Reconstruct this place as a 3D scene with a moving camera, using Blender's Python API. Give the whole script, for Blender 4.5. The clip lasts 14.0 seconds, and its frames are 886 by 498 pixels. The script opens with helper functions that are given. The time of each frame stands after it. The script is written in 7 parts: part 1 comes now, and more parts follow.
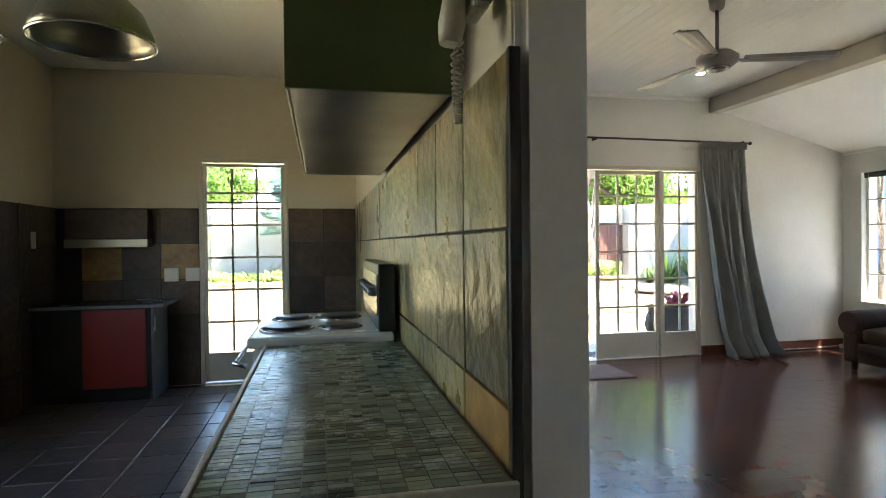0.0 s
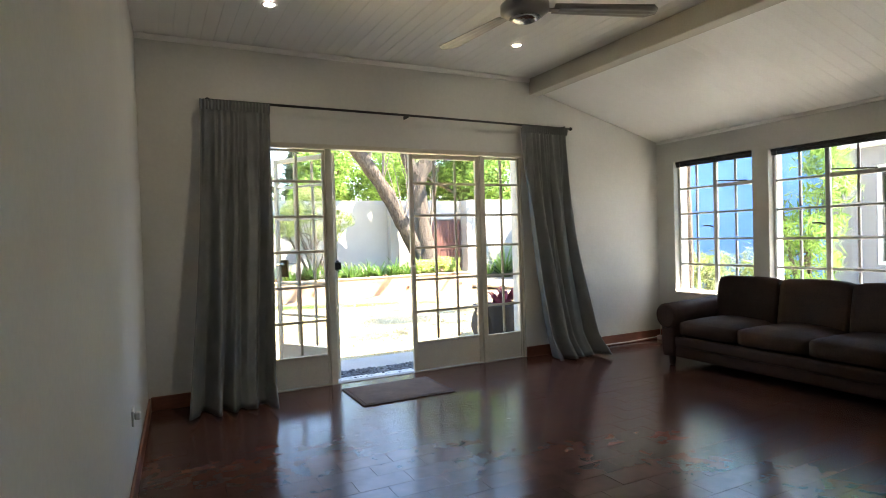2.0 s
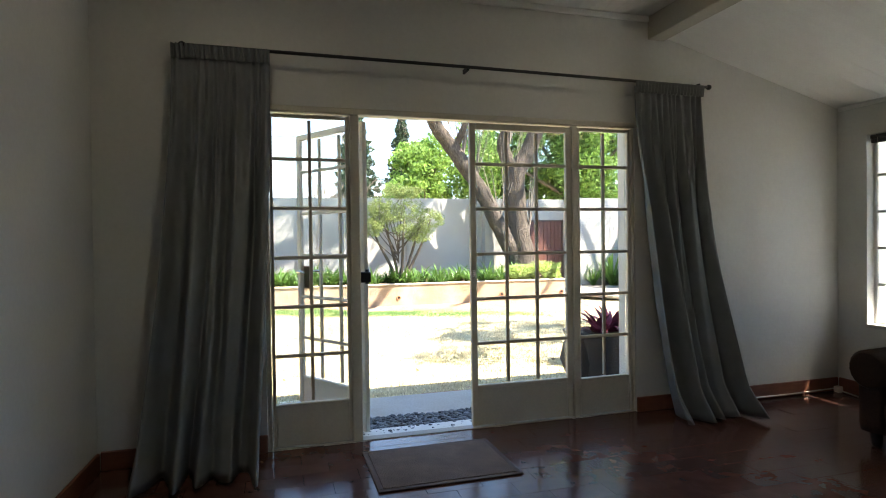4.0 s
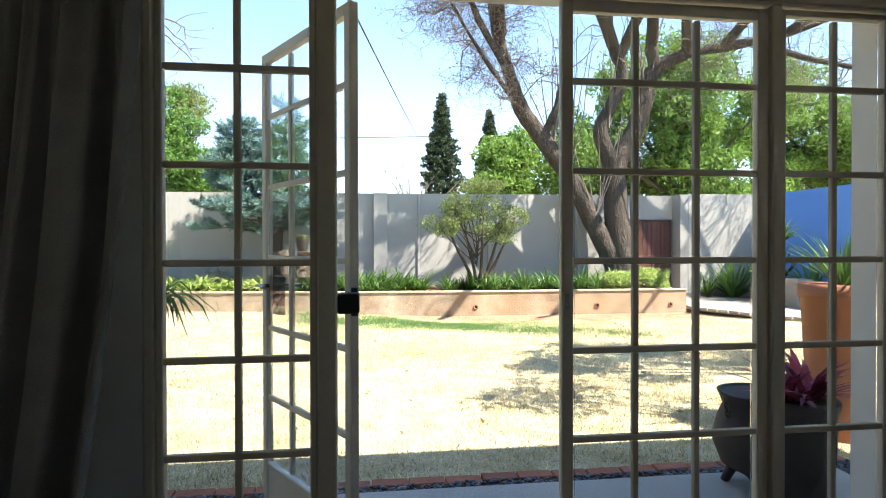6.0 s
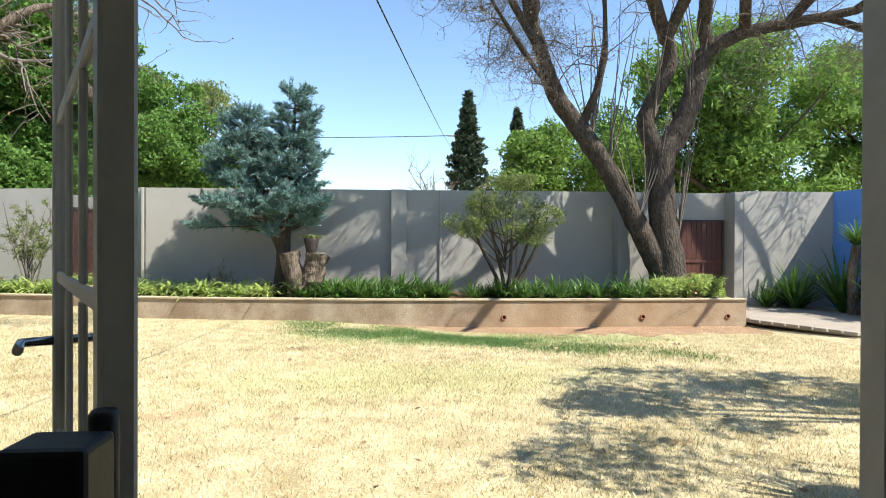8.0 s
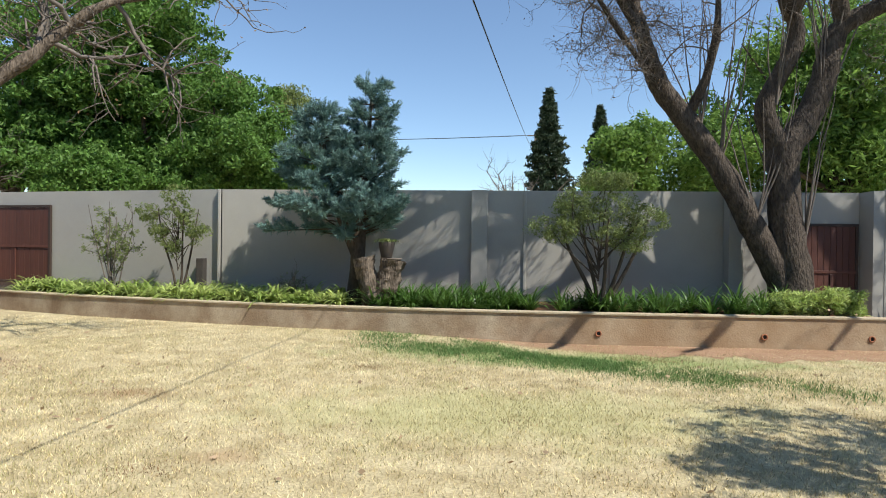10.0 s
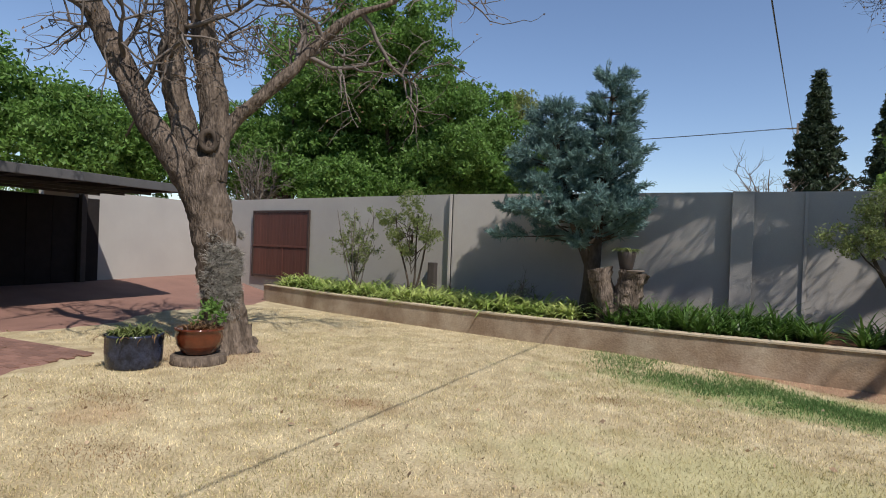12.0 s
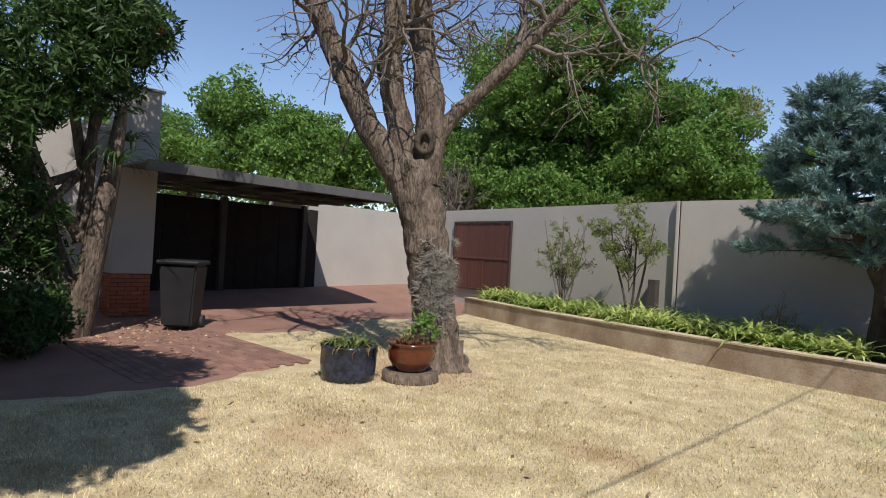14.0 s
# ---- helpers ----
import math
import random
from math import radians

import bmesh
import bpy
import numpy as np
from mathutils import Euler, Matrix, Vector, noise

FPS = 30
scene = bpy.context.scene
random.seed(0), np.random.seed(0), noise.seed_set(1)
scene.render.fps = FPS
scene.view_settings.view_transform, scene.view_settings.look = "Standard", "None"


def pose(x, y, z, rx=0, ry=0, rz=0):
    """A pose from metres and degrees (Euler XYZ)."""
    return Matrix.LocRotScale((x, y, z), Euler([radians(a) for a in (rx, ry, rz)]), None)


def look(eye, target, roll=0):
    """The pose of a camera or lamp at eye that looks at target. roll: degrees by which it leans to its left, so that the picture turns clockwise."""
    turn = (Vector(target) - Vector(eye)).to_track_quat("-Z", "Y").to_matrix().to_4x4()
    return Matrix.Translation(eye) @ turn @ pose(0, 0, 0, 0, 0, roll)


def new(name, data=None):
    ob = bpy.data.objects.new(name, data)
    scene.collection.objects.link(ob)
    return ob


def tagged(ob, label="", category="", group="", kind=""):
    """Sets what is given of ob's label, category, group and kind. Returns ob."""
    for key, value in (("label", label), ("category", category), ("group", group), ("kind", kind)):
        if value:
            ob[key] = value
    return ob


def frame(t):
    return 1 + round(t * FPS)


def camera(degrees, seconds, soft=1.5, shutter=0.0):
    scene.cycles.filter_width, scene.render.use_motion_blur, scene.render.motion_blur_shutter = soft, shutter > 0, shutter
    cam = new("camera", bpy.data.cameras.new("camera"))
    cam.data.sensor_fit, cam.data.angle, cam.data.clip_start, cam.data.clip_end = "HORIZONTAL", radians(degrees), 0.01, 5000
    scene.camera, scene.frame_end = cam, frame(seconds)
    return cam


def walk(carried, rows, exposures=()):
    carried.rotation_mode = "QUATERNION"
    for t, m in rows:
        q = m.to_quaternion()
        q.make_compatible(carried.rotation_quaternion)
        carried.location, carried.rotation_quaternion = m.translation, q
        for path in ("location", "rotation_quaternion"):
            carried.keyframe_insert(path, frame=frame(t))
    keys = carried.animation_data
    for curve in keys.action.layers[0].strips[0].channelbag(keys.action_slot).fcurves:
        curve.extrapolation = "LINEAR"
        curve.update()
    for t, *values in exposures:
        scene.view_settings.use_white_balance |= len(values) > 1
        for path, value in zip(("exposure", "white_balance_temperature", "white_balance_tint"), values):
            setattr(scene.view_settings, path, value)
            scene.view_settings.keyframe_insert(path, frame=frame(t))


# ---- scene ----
cam = camera(75.1, 14.0, soft=1.0)
PATH = [
    (0, (0.242, -0.315, 1.315), (0.659, 1.64, 1.293), -0.6),
    (0.5, (0.363, -0.14, 1.31), (1.049, 1.738, 1.279), -1.2),
    (1, (0.577, 0.059, 1.303), (1.419, 1.873, 1.266), -1.6),
    (1.5, (0.78, 0.246, 1.293), (1.672, 2.036, 1.255), -1.7),
    (2, (1.001, 0.477, 1.283), (1.901, 2.263, 1.244), -1.7),
    (2.5, (1.268, 0.756, 1.267), (2.158, 2.547, 1.229), -1.6),
    (3, (1.499, 1.03, 1.265), (2.31, 2.858, 1.231), -1.3),
    (3.5, (1.68, 1.41, 1.278), (2.376, 3.285, 1.249), -1.05),
    (4, (1.923, 1.801, 1.285), (2.482, 3.721, 1.258), -0.75),
    (4.2, (1.955, 1.985, 1.276), (2.485, 3.913, 1.252), -0.75),
    (6.5, (2.705, 4.032, 1.246), (2.913, 6.021, 1.23), 0.1),
    (7, (2.774, 4.4, 1.239), (2.958, 6.391, 1.225), 0.2),
    (9.3, (2.759, 5.76, 1.33), (2.875, 7.756, 1.321), 0.1),
    (9.5, (2.734, 5.855, 1.34), (2.806, 7.854, 1.331), 0.3),
    (10, (2.676, 6.079, 1.334), (2.583, 8.077, 1.326), 0.7),
    (10.5, (2.663, 6.317, 1.342), (2.389, 8.299, 1.334), 1.0),
    (11, (2.604, 6.497, 1.371), (2.154, 8.446, 1.363), 1.3),
    (11.5, (2.491, 6.725, 1.401), (1.85, 8.62, 1.392), 1.7),
    (12, (2.283, 6.942, 1.392), (1.454, 8.762, 1.382), 2.1),
    (12.5, (2.104, 7.119, 1.369), (1.123, 8.862, 1.358), 2.2),
    (13, (1.868, 7.295, 1.337), (0.739, 8.946, 1.327), 2.5),
    (13.5, (1.606, 7.434, 1.325), (0.331, 8.974, 1.32), 2.8),
    (14, (1.289, 7.572, 1.315), (-0.07, 9.039, 1.327), 3.2),
]
EXPO = [
    (0.0, 4.2, 6900, 10), (1.0, 4.02, 7100, 12), (2.0, 3.72, 7200, 13), (3.0, 3.24, 7150, 12), (4.2, 2.75, 6900, 10),
    (6.3, 1.78, 6700, 9), (7.2, 1.35, 6650, 8), (9.3, 0.57, 6600, 6), (10.5, 0.25, 6600, 10), (11.5, -0.05, 6550, 14), (12.5, 0.0, 6550, 16), (14.0, 0.12, 6650, 15),
]
walk(cam, [(t, look(eye, target, roll)) for t, eye, target, roll in PATH], EXPO)

# ---- light ----
SUN_TO = Vector((0.65, -0.45, 1.0)).normalized()
sun_data = bpy.data.lights.new("sun", "SUN")
sun_data.energy, sun_data.angle, sun_data.color = 5.0, radians(0.53), (1.0, 0.97, 0.92)
sun = new("sun", sun_data)
sun.matrix_world = look(SUN_TO * 30, (0, 0, 0))

world = bpy.data.worlds.new("sky_world")
scene.world = world
world.use_nodes = True
wn = world.node_tree
sky = wn.nodes.new("ShaderNodeTexSky")
sky.sky_type, sky.sun_disc = "NISHITA", False
sky.sun_elevation = math.asin(SUN_TO.z)
sky.sun_rotation = math.atan2(SUN_TO.x, SUN_TO.y)
sky.air_density, sky.dust_density, sky.ozone_density = 1.0, 0.05, 3.2
wn.nodes["Background"].inputs["Strength"].default_value = 0.135
wn.links.new(sky.outputs["Color"], wn.nodes["Background"].inputs["Color"])

rng = np.random.default_rng(7)


# ---- materials ----
def mat(name, c1, c2=None, scale=3.0, rough=0.6, metal=0.0, bump=0.15, grain=70.0, vary=0.12, rand=0.0, spec=0.5, island=0.0, sheen=0.0, stretch=(1, 1, 1), contrast=0.25, bdist=0.01):
    """Two colours mixed by large stains, a fine grain that varies the value, and a bump of the same grain."""
    m = bpy.data.materials.new(name)
    m.use_nodes = True
    nt = m.node_tree
    b = nt.nodes["Principled BSDF"]
    b.inputs["Roughness"].default_value, b.inputs["Metallic"].default_value = rough, metal
    b.inputs["Specular IOR Level"].default_value = spec
    c2 = c2 or tuple(v * 0.8 for v in c1)
    geo = nt.nodes.new("ShaderNodeNewGeometry")
    mp = nt.nodes.new("ShaderNodeMapping")
    mp.inputs["Scale"].default_value = stretch
    nt.links.new(geo.outputs["Position"], mp.inputs["Vector"])
    big = nt.nodes.new("ShaderNodeTexNoise")
    big.inputs["Scale"].default_value, big.inputs["Detail"].default_value, big.inputs["Roughness"].default_value = scale, 5, 0.6
    fine = nt.nodes.new("ShaderNodeTexNoise")
    fine.inputs["Scale"].default_value, fine.inputs["Detail"].default_value = grain, 3
    for n in (big, fine):
        nt.links.new(mp.outputs["Vector"], n.inputs["Vector"])
    ramp = nt.nodes.new("ShaderNodeMapRange")
    ramp.inputs["From Min"].default_value, ramp.inputs["From Max"].default_value = 0.5 - contrast, 0.5 + contrast
    nt.links.new(big.outputs["Fac"], ramp.inputs["Value"])
    mix = nt.nodes.new("ShaderNodeMix")
    mix.data_type = "RGBA"
    mix.inputs[6].default_value, mix.inputs[7].default_value = (*c1, 1), (*c2, 1)
    nt.links.new(ramp.outputs["Result"], mix.inputs[0])
    val = nt.nodes.new("ShaderNodeMapRange")
    val.inputs["From Min"].default_value, val.inputs["From Max"].default_value = 0.25, 0.75
    val.inputs["To Min"].default_value, val.inputs["To Max"].default_value = 1 - vary, 1 + vary
    nt.links.new(fine.outputs["Fac"], val.inputs["Value"])
    hsv = nt.nodes.new("ShaderNodeHueSaturation")
    nt.links.new(mix.outputs[2], hsv.inputs["Color"])
    last = val.outputs["Result"]
    if rand or island:
        src = nt.nodes.new("ShaderNodeObjectInfo").outputs["Random"] if rand else geo.outputs["Random Per Island"]
        amount = rand or island
        r = nt.nodes.new("ShaderNodeMapRange")
        r.inputs["To Min"].default_value, r.inputs["To Max"].default_value = 1 - amount, 1 + amount
        nt.links.new(src, r.inputs["Value"])
        mul = nt.nodes.new("ShaderNodeMath")
        mul.operation = "MULTIPLY"
        nt.links.new(last, mul.inputs[0])
        nt.links.new(r.outputs["Result"], mul.inputs[1])
        last = mul.outputs[0]
    nt.links.new(last, hsv.inputs["Value"])
    nt.links.new(hsv.outputs["Color"], b.inputs["Base Color"])
    rr = nt.nodes.new("ShaderNodeMapRange")
    rr.inputs["To Min"].default_value, rr.inputs["To Max"].default_value = max(0.02, rough - 0.12 * rough), min(1, rough + 0.25 * rough)
    nt.links.new(big.outputs["Fac"], rr.inputs["Value"])
    nt.links.new(rr.outputs["Result"], b.inputs["Roughness"])
    if bump:
        bp = nt.nodes.new("ShaderNodeBump")
        bp.inputs["Strength"].default_value, bp.inputs["Distance"].default_value = bump, bdist
        nt.links.new(fine.outputs["Fac"], bp.inputs["Height"])
        nt.links.new(bp.outputs["Normal"], b.inputs["Normal"])
    if sheen:
        b.inputs["Sheen Weight"].default_value = sheen
    return m


def leaf_mat(name, c1, c2, through_light=0.35, rough=0.55, scale=1.3, contrast=0.25, island=0.35):
    """Leaf: a varied green that lets some light through."""
    m = mat(name, c1, c2, scale=scale, rough=rough, bump=0, grain=9, vary=0.25, island=island, spec=0.3, contrast=contrast)
    nt = m.node_tree
    b = nt.nodes["Principled BSDF"]
    tr = nt.nodes.new("ShaderNodeBsdfTranslucent")
    nt.links.new(b.inputs["Base Color"].links[0].from_socket, tr.inputs["Color"])
    ms = nt.nodes.new("ShaderNodeMixShader")
    ms.inputs[0].default_value = through_light
    nt.links.new(b.outputs[0], ms.inputs[1])
    nt.links.new(tr.outputs[0], ms.inputs[2])
    nt.links.new(ms.outputs[0], nt.nodes["Material Output"].inputs["Surface"])
    return m


def glow(name, colour, strength):
    m = bpy.data.materials.new(name)
    m.use_nodes = True
    b = m.node_tree.nodes["Principled BSDF"]
    b.inputs["Base Color"].default_value = (0.8, 0.8, 0.8, 1)
    b.inputs["Emission Color"].default_value, b.inputs["Emission Strength"].default_value = (*colour, 1), strength
    return m


def glass(name):
    m = bpy.data.materials.new(name)
    m.use_nodes = True
    b = m.node_tree.nodes["Principled BSDF"]
    b.inputs["Base Color"].default_value = (0.97, 0.985, 0.98, 1)
    b.inputs["Roughness"].default_value, b.inputs["Transmission Weight"].default_value, b.inputs["IOR"].default_value = 0.01, 1.0, 1.45
    return m


M_WALL = mat("white_wall_paint", (0.70, 0.69, 0.655), (0.64, 0.63, 0.59), scale=1.2, rough=0.75, bump=0.12, grain=45, vary=0.03)
M_KWALL = mat("cream_kitchen_paint", (0.62, 0.56, 0.43), (0.56, 0.50, 0.38), scale=1.2, rough=0.75, bump=0.12, grain=45, vary=0.04)
M_CEIL = mat("white_ceiling_boards", (0.86, 0.85, 0.82), (0.81, 0.80, 0.77), scale=1.0, rough=0.38, bump=0.05, vary=0.03)
M_BEAM = mat("grey_cream_beam_paint", (0.52, 0.49, 0.41), (0.46, 0.43, 0.36), scale=2, rough=0.6, bump=0.1, vary=0.05)
M_STEEL = mat("cream_door_paint", (0.66, 0.62, 0.52), (0.58, 0.54, 0.45), scale=4, rough=0.45, bump=0.05, vary=0.05)
M_WFRAME = mat("white_window_paint", (0.74, 0.73, 0.69), (0.66, 0.65, 0.60), scale=4, rough=0.45, bump=0.05, vary=0.04)
M_GLASS = glass("clear_glass")
M_FLOOR = mat("polished_red_brown_tile", (0.125, 0.052, 0.037), (0.078, 0.036, 0.028), scale=2.2, rough=0.17, bump=0, grain=12, vary=0.15, rand=0.10, spec=0.4)
M_JOINT = mat("floor_joint", (0.09, 0.038, 0.028), rough=0.2, bump=0.1)
M_KFLOOR = mat("dark_slate_floor", (0.085, 0.075, 0.075), (0.12, 0.085, 0.07), scale=3, rough=0.32, bump=0.25, grain=20, vary=0.25, rand=0.3)
M_SKIRT = mat("red_brown_skirting", (0.23, 0.085, 0.045), (0.17, 0.06, 0.033), scale=6, rough=0.35, bump=0.05, stretch=(1, 1, 6))
M_LAWN = mat("dry_lawn", (0.50, 0.425, 0.265), (0.34, 0.275, 0.155), contrast=0.17, scale=3.2, rough=0.95, bump=0.9, grain=45, vary=0.35, spec=0.1)
M_PLASTER = mat("grey_plaster", (0.40, 0.378, 0.335), (0.335, 0.317, 0.283), scale=0.7, rough=0.9, bump=0.25, grain=60, vary=0.06, spec=0.2)
M_COPING = mat("grey_coping", (0.36, 0.34, 0.31), (0.30, 0.285, 0.26), scale=2, rough=0.9, bump=0.25, vary=0.08, spec=0.2)
M_PLANTER = mat("stained_ochre_render", (0.43, 0.35, 0.25), (0.27, 0.195, 0.13), scale=1.7, rough=0.92, bump=0.6, grain=35, vary=0.16, spec=0.15, contrast=0.14)
M_PLTOP = mat("sandy_coping", (0.50, 0.42, 0.30), (0.38, 0.30, 0.20), scale=2.5, rough=0.9, bump=0.5, grain=40, vary=0.15, spec=0.15)
M_SOIL = mat("red_soil", (0.16, 0.082, 0.045), (0.09, 0.05, 0.03), scale=2, rough=0.98, bump=0.9, grain=30, vary=0.35, spec=0.1)
# Blue is lightened to stand in for sunlight this face does not get.
M_BLUE = mat("lightened_blue_wall_paint", (0.13, 0.31, 0.72), (0.11, 0.26, 0.64), scale=1.5, rough=0.8, bump=0.2, grain=50, vary=0.06)
M_GATE = mat("red_brown_gate_wood", (0.115, 0.040, 0.025), (0.075, 0.027, 0.018), scale=4, rough=0.55, bump=0.25, grain=60, stretch=(1, 1, 0.08), rand=0.15)
M_DARKWOOD = mat("dark_brown_wood", (0.05, 0.03, 0.022), rough=0.6)
M_PAVE = mat("red_brick_paver", (0.23, 0.125, 0.09), (0.165, 0.09, 0.066), scale=1.2, rough=0.88, bump=0.4, grain=50, vary=0.15, rand=0.22)
M_PATH = mat("grey_stone_slab", (0.36, 0.31, 0.25), (0.28, 0.23, 0.18), scale=1.5, rough=0.9, bump=0.4, grain=40, vary=0.12, rand=0.15)
M_BARK = mat("grey_brown_bark", (0.21, 0.165, 0.125), (0.07, 0.054, 0.041), scale=9, rough=0.95, bump=1.0, bdist=0.045, grain=34, vary=0.4, spec=0.1, stretch=(1, 1, 0.3), contrast=0.2)
M_BARKD = mat("dark_bark", (0.10, 0.078, 0.058), (0.06, 0.047, 0.036), scale=5, rough=0.95, bump=0.9, grain=25, vary=0.3, spec=0.1, stretch=(1, 1, 0.4))
M_LEAFDK = leaf_mat("dark_green_leaf", (0.095, 0.19, 0.036), (0.14, 0.245, 0.052), 0.42)
M_LEAFYG = leaf_mat("yellow_green_leaf", (0.20, 0.31, 0.07), (0.14, 0.24, 0.048), 0.5)
M_LEAFBL = leaf_mat("blue_green_needle", (0.19, 0.30, 0.27), (0.09, 0.165, 0.14), 0.15)
M_LEAFOL = leaf_mat("olive_leaf", (0.21, 0.25, 0.08), (0.15, 0.19, 0.06), 0.4)
M_LEAFCY = leaf_mat("cypress_green", (0.025, 0.042, 0.02), (0.035, 0.055, 0.025), 0.15)
M_STRAP = leaf_mat("strap_leaf_green", (0.10, 0.19, 0.035), (0.07, 0.14, 0.03), 0.35, 0.4)
M_STRAPY = leaf_mat("yellow_striped_strap_leaf", (0.52, 0.57, 0.20), (0.23, 0.36, 0.075), 0.45, 0.4)
M_DRYLEAF = leaf_mat("dry_brown_leaf", (0.24, 0.15, 0.075), (0.17, 0.10, 0.05), 0.3)
M_GRASS = leaf_mat("dry_grass_blade", (0.78, 0.68, 0.43), (0.52, 0.42, 0.235), 0.3, 0.8, 3.2, 0.17, 0.5)
M_GRASSG = leaf_mat("green_grass_blade", (0.095, 0.195, 0.055), (0.16, 0.24, 0.08), 0.3, 0.8)


M_LEAFSH = leaf_mat("deep_green_leaf", (0.035, 0.075, 0.018), (0.055, 0.105, 0.025), 0.25)
M_BARKR = mat("dark_furrowed_bark", (0.115, 0.092, 0.072), (0.045, 0.036, 0.03), scale=9, rough=0.95, bump=1.0, bdist=0.05, grain=30, vary=0.4, spec=0.1, stretch=(1, 1, 0.35))
M_GRASSB = leaf_mat("withered_grass_blade", (0.36, 0.25, 0.14), (0.27, 0.17, 0.095), 0.3, 0.8)
M_GRASSO = leaf_mat("olive_grass_blade", (0.40, 0.37, 0.17), (0.46, 0.41, 0.21), 0.3, 0.8)
M_SOILDRY = mat("dry_red_soil", (0.36, 0.235, 0.15), (0.25, 0.15, 0.09), scale=2.5, rough=0.98, bump=0.9, grain=35, vary=0.3, spec=0.1)
M_WING = mat("mid_grey_plaster", (0.22, 0.215, 0.21), (0.18, 0.175, 0.17), scale=1, rough=0.85, bump=0.2, vary=0.06)


def patch(m, cx, cy, rx, ry, colour, strength):
    """A ragged patch of another colour in a ground material."""
    nt = m.node_tree
    b = nt.nodes["Principled BSDF"]
    link = b.inputs["Base Color"].links[0]
    before = link.from_socket
    geo = nt.nodes.new("ShaderNodeNewGeometry")
    mp = nt.nodes.new("ShaderNodeMapping")
    mp.inputs["Location"].default_value, mp.inputs["Scale"].default_value = (-cx / rx, -cy / ry, 0), (1 / rx, 1 / ry, 0)
    nt.links.new(geo.outputs["Position"], mp.inputs["Vector"])
    ln = nt.nodes.new("ShaderNodeVectorMath")
    ln.operation = "LENGTH"
    nt.links.new(mp.outputs["Vector"], ln.inputs[0])
    nz = nt.nodes.new("ShaderNodeTexNoise")
    nz.inputs["Scale"].default_value, nz.inputs["Detail"].default_value = 2.2, 6
    nt.links.new(geo.outputs["Position"], nz.inputs["Vector"])
    ad = nt.nodes.new("ShaderNodeMath")
    ad.operation = "MULTIPLY_ADD"
    ad.inputs[1].default_value, ad.inputs[2].default_value = 1.6, -0.8
    nt.links.new(nz.outputs["Fac"], ad.inputs[0])
    sm = nt.nodes.new("ShaderNodeMath")
    nt.links.new(ln.outputs["Value"], sm.inputs[0])
    nt.links.new(ad.outputs[0], sm.inputs[1])
    rg = nt.nodes.new("ShaderNodeMapRange")
    rg.inputs["From Min"].default_value, rg.inputs["From Max"].default_value = 1.0, 0.35
    rg.inputs["To Max"].default_value = strength
    nt.links.new(sm.outputs[0], rg.inputs["Value"])
    mx = nt.nodes.new("ShaderNodeMix")
    mx.data_type = "RGBA"
    mx.inputs[7].default_value = (*colour, 1)
    nt.links.new(rg.outputs["Result"], mx.inputs[0])
    nt.links.new(before, mx.inputs[6])
    nt.links.new(mx.outputs[2], b.inputs["Base Color"])


for m in (M_LAWN, M_GRASS):
    patch(m, 4.4, 14.7, 4.2, 1.0, (0.22, 0.28, 0.10), 0.85)
    patch(m, 3.0, 11.5, 3.0, 1.2, (0.40, 0.40, 0.19), 0.5)
    patch(m, 6.2, 15.7, 2.6, 0.42, (0.34, 0.19, 0.10), 0.9)
    patch(m, -0.85, 11.85, 0.5, 0.28, (0.33, 0.22, 0.12), 0.8)
    patch(m, 0.9, 10.2, 0.35, 0.25, (0.36, 0.25, 0.14), 0.7)
    patch(m, -2.6, 10.4, 0.5, 0.4, (0.40, 0.28, 0.16), 0.7)
    patch(m, -4.2, 12.9, 1.5, 1.3, (0.42, 0.32, 0.20), 0.7)
patch(M_PLANTER, 7.0, 16.1, 4.0, 6.0, (0.36, 0.23, 0.12), 0.45)

# ---- building helpers ----
def hexa(bm, x0, y0, z0, x1, y1, z1):
    """A box between two corners, added to bm."""
    v = [bm.verts.new(p) for p in ((x0, y0, z0), (x1, y0, z0), (x1, y1, z0), (x0, y1, z0), (x0, y0, z1), (x1, y0, z1), (x1, y1, z1), (x0, y1, z1))]
    for f in ((0, 3, 2, 1), (4, 5, 6, 7), (0, 1, 5, 4), (1, 2, 6, 5), (2, 3, 7, 6), (3, 0, 4, 7)):
        bm.faces.new([v[i] for i in f])
    return v


def rbox(x0, y0, z0, x1, y1, z1, r=0.01, seg=2):
    """A box with rounded edges, as a new bmesh."""
    bm = bmesh.new()
    hexa(bm, min(x0, x1), min(y0, y1), min(z0, z1), max(x0, x1), max(y0, y1), max(z0, z1))
    if r:
        bmesh.ops.bevel(bm, geom=bm.edges[:], offset=r, segments=seg, profile=0.5, affect="EDGES")
    return bm


def boxes(*items):
    bm = bmesh.new()
    for it in items:
        hexa(bm, *it)
    return bm


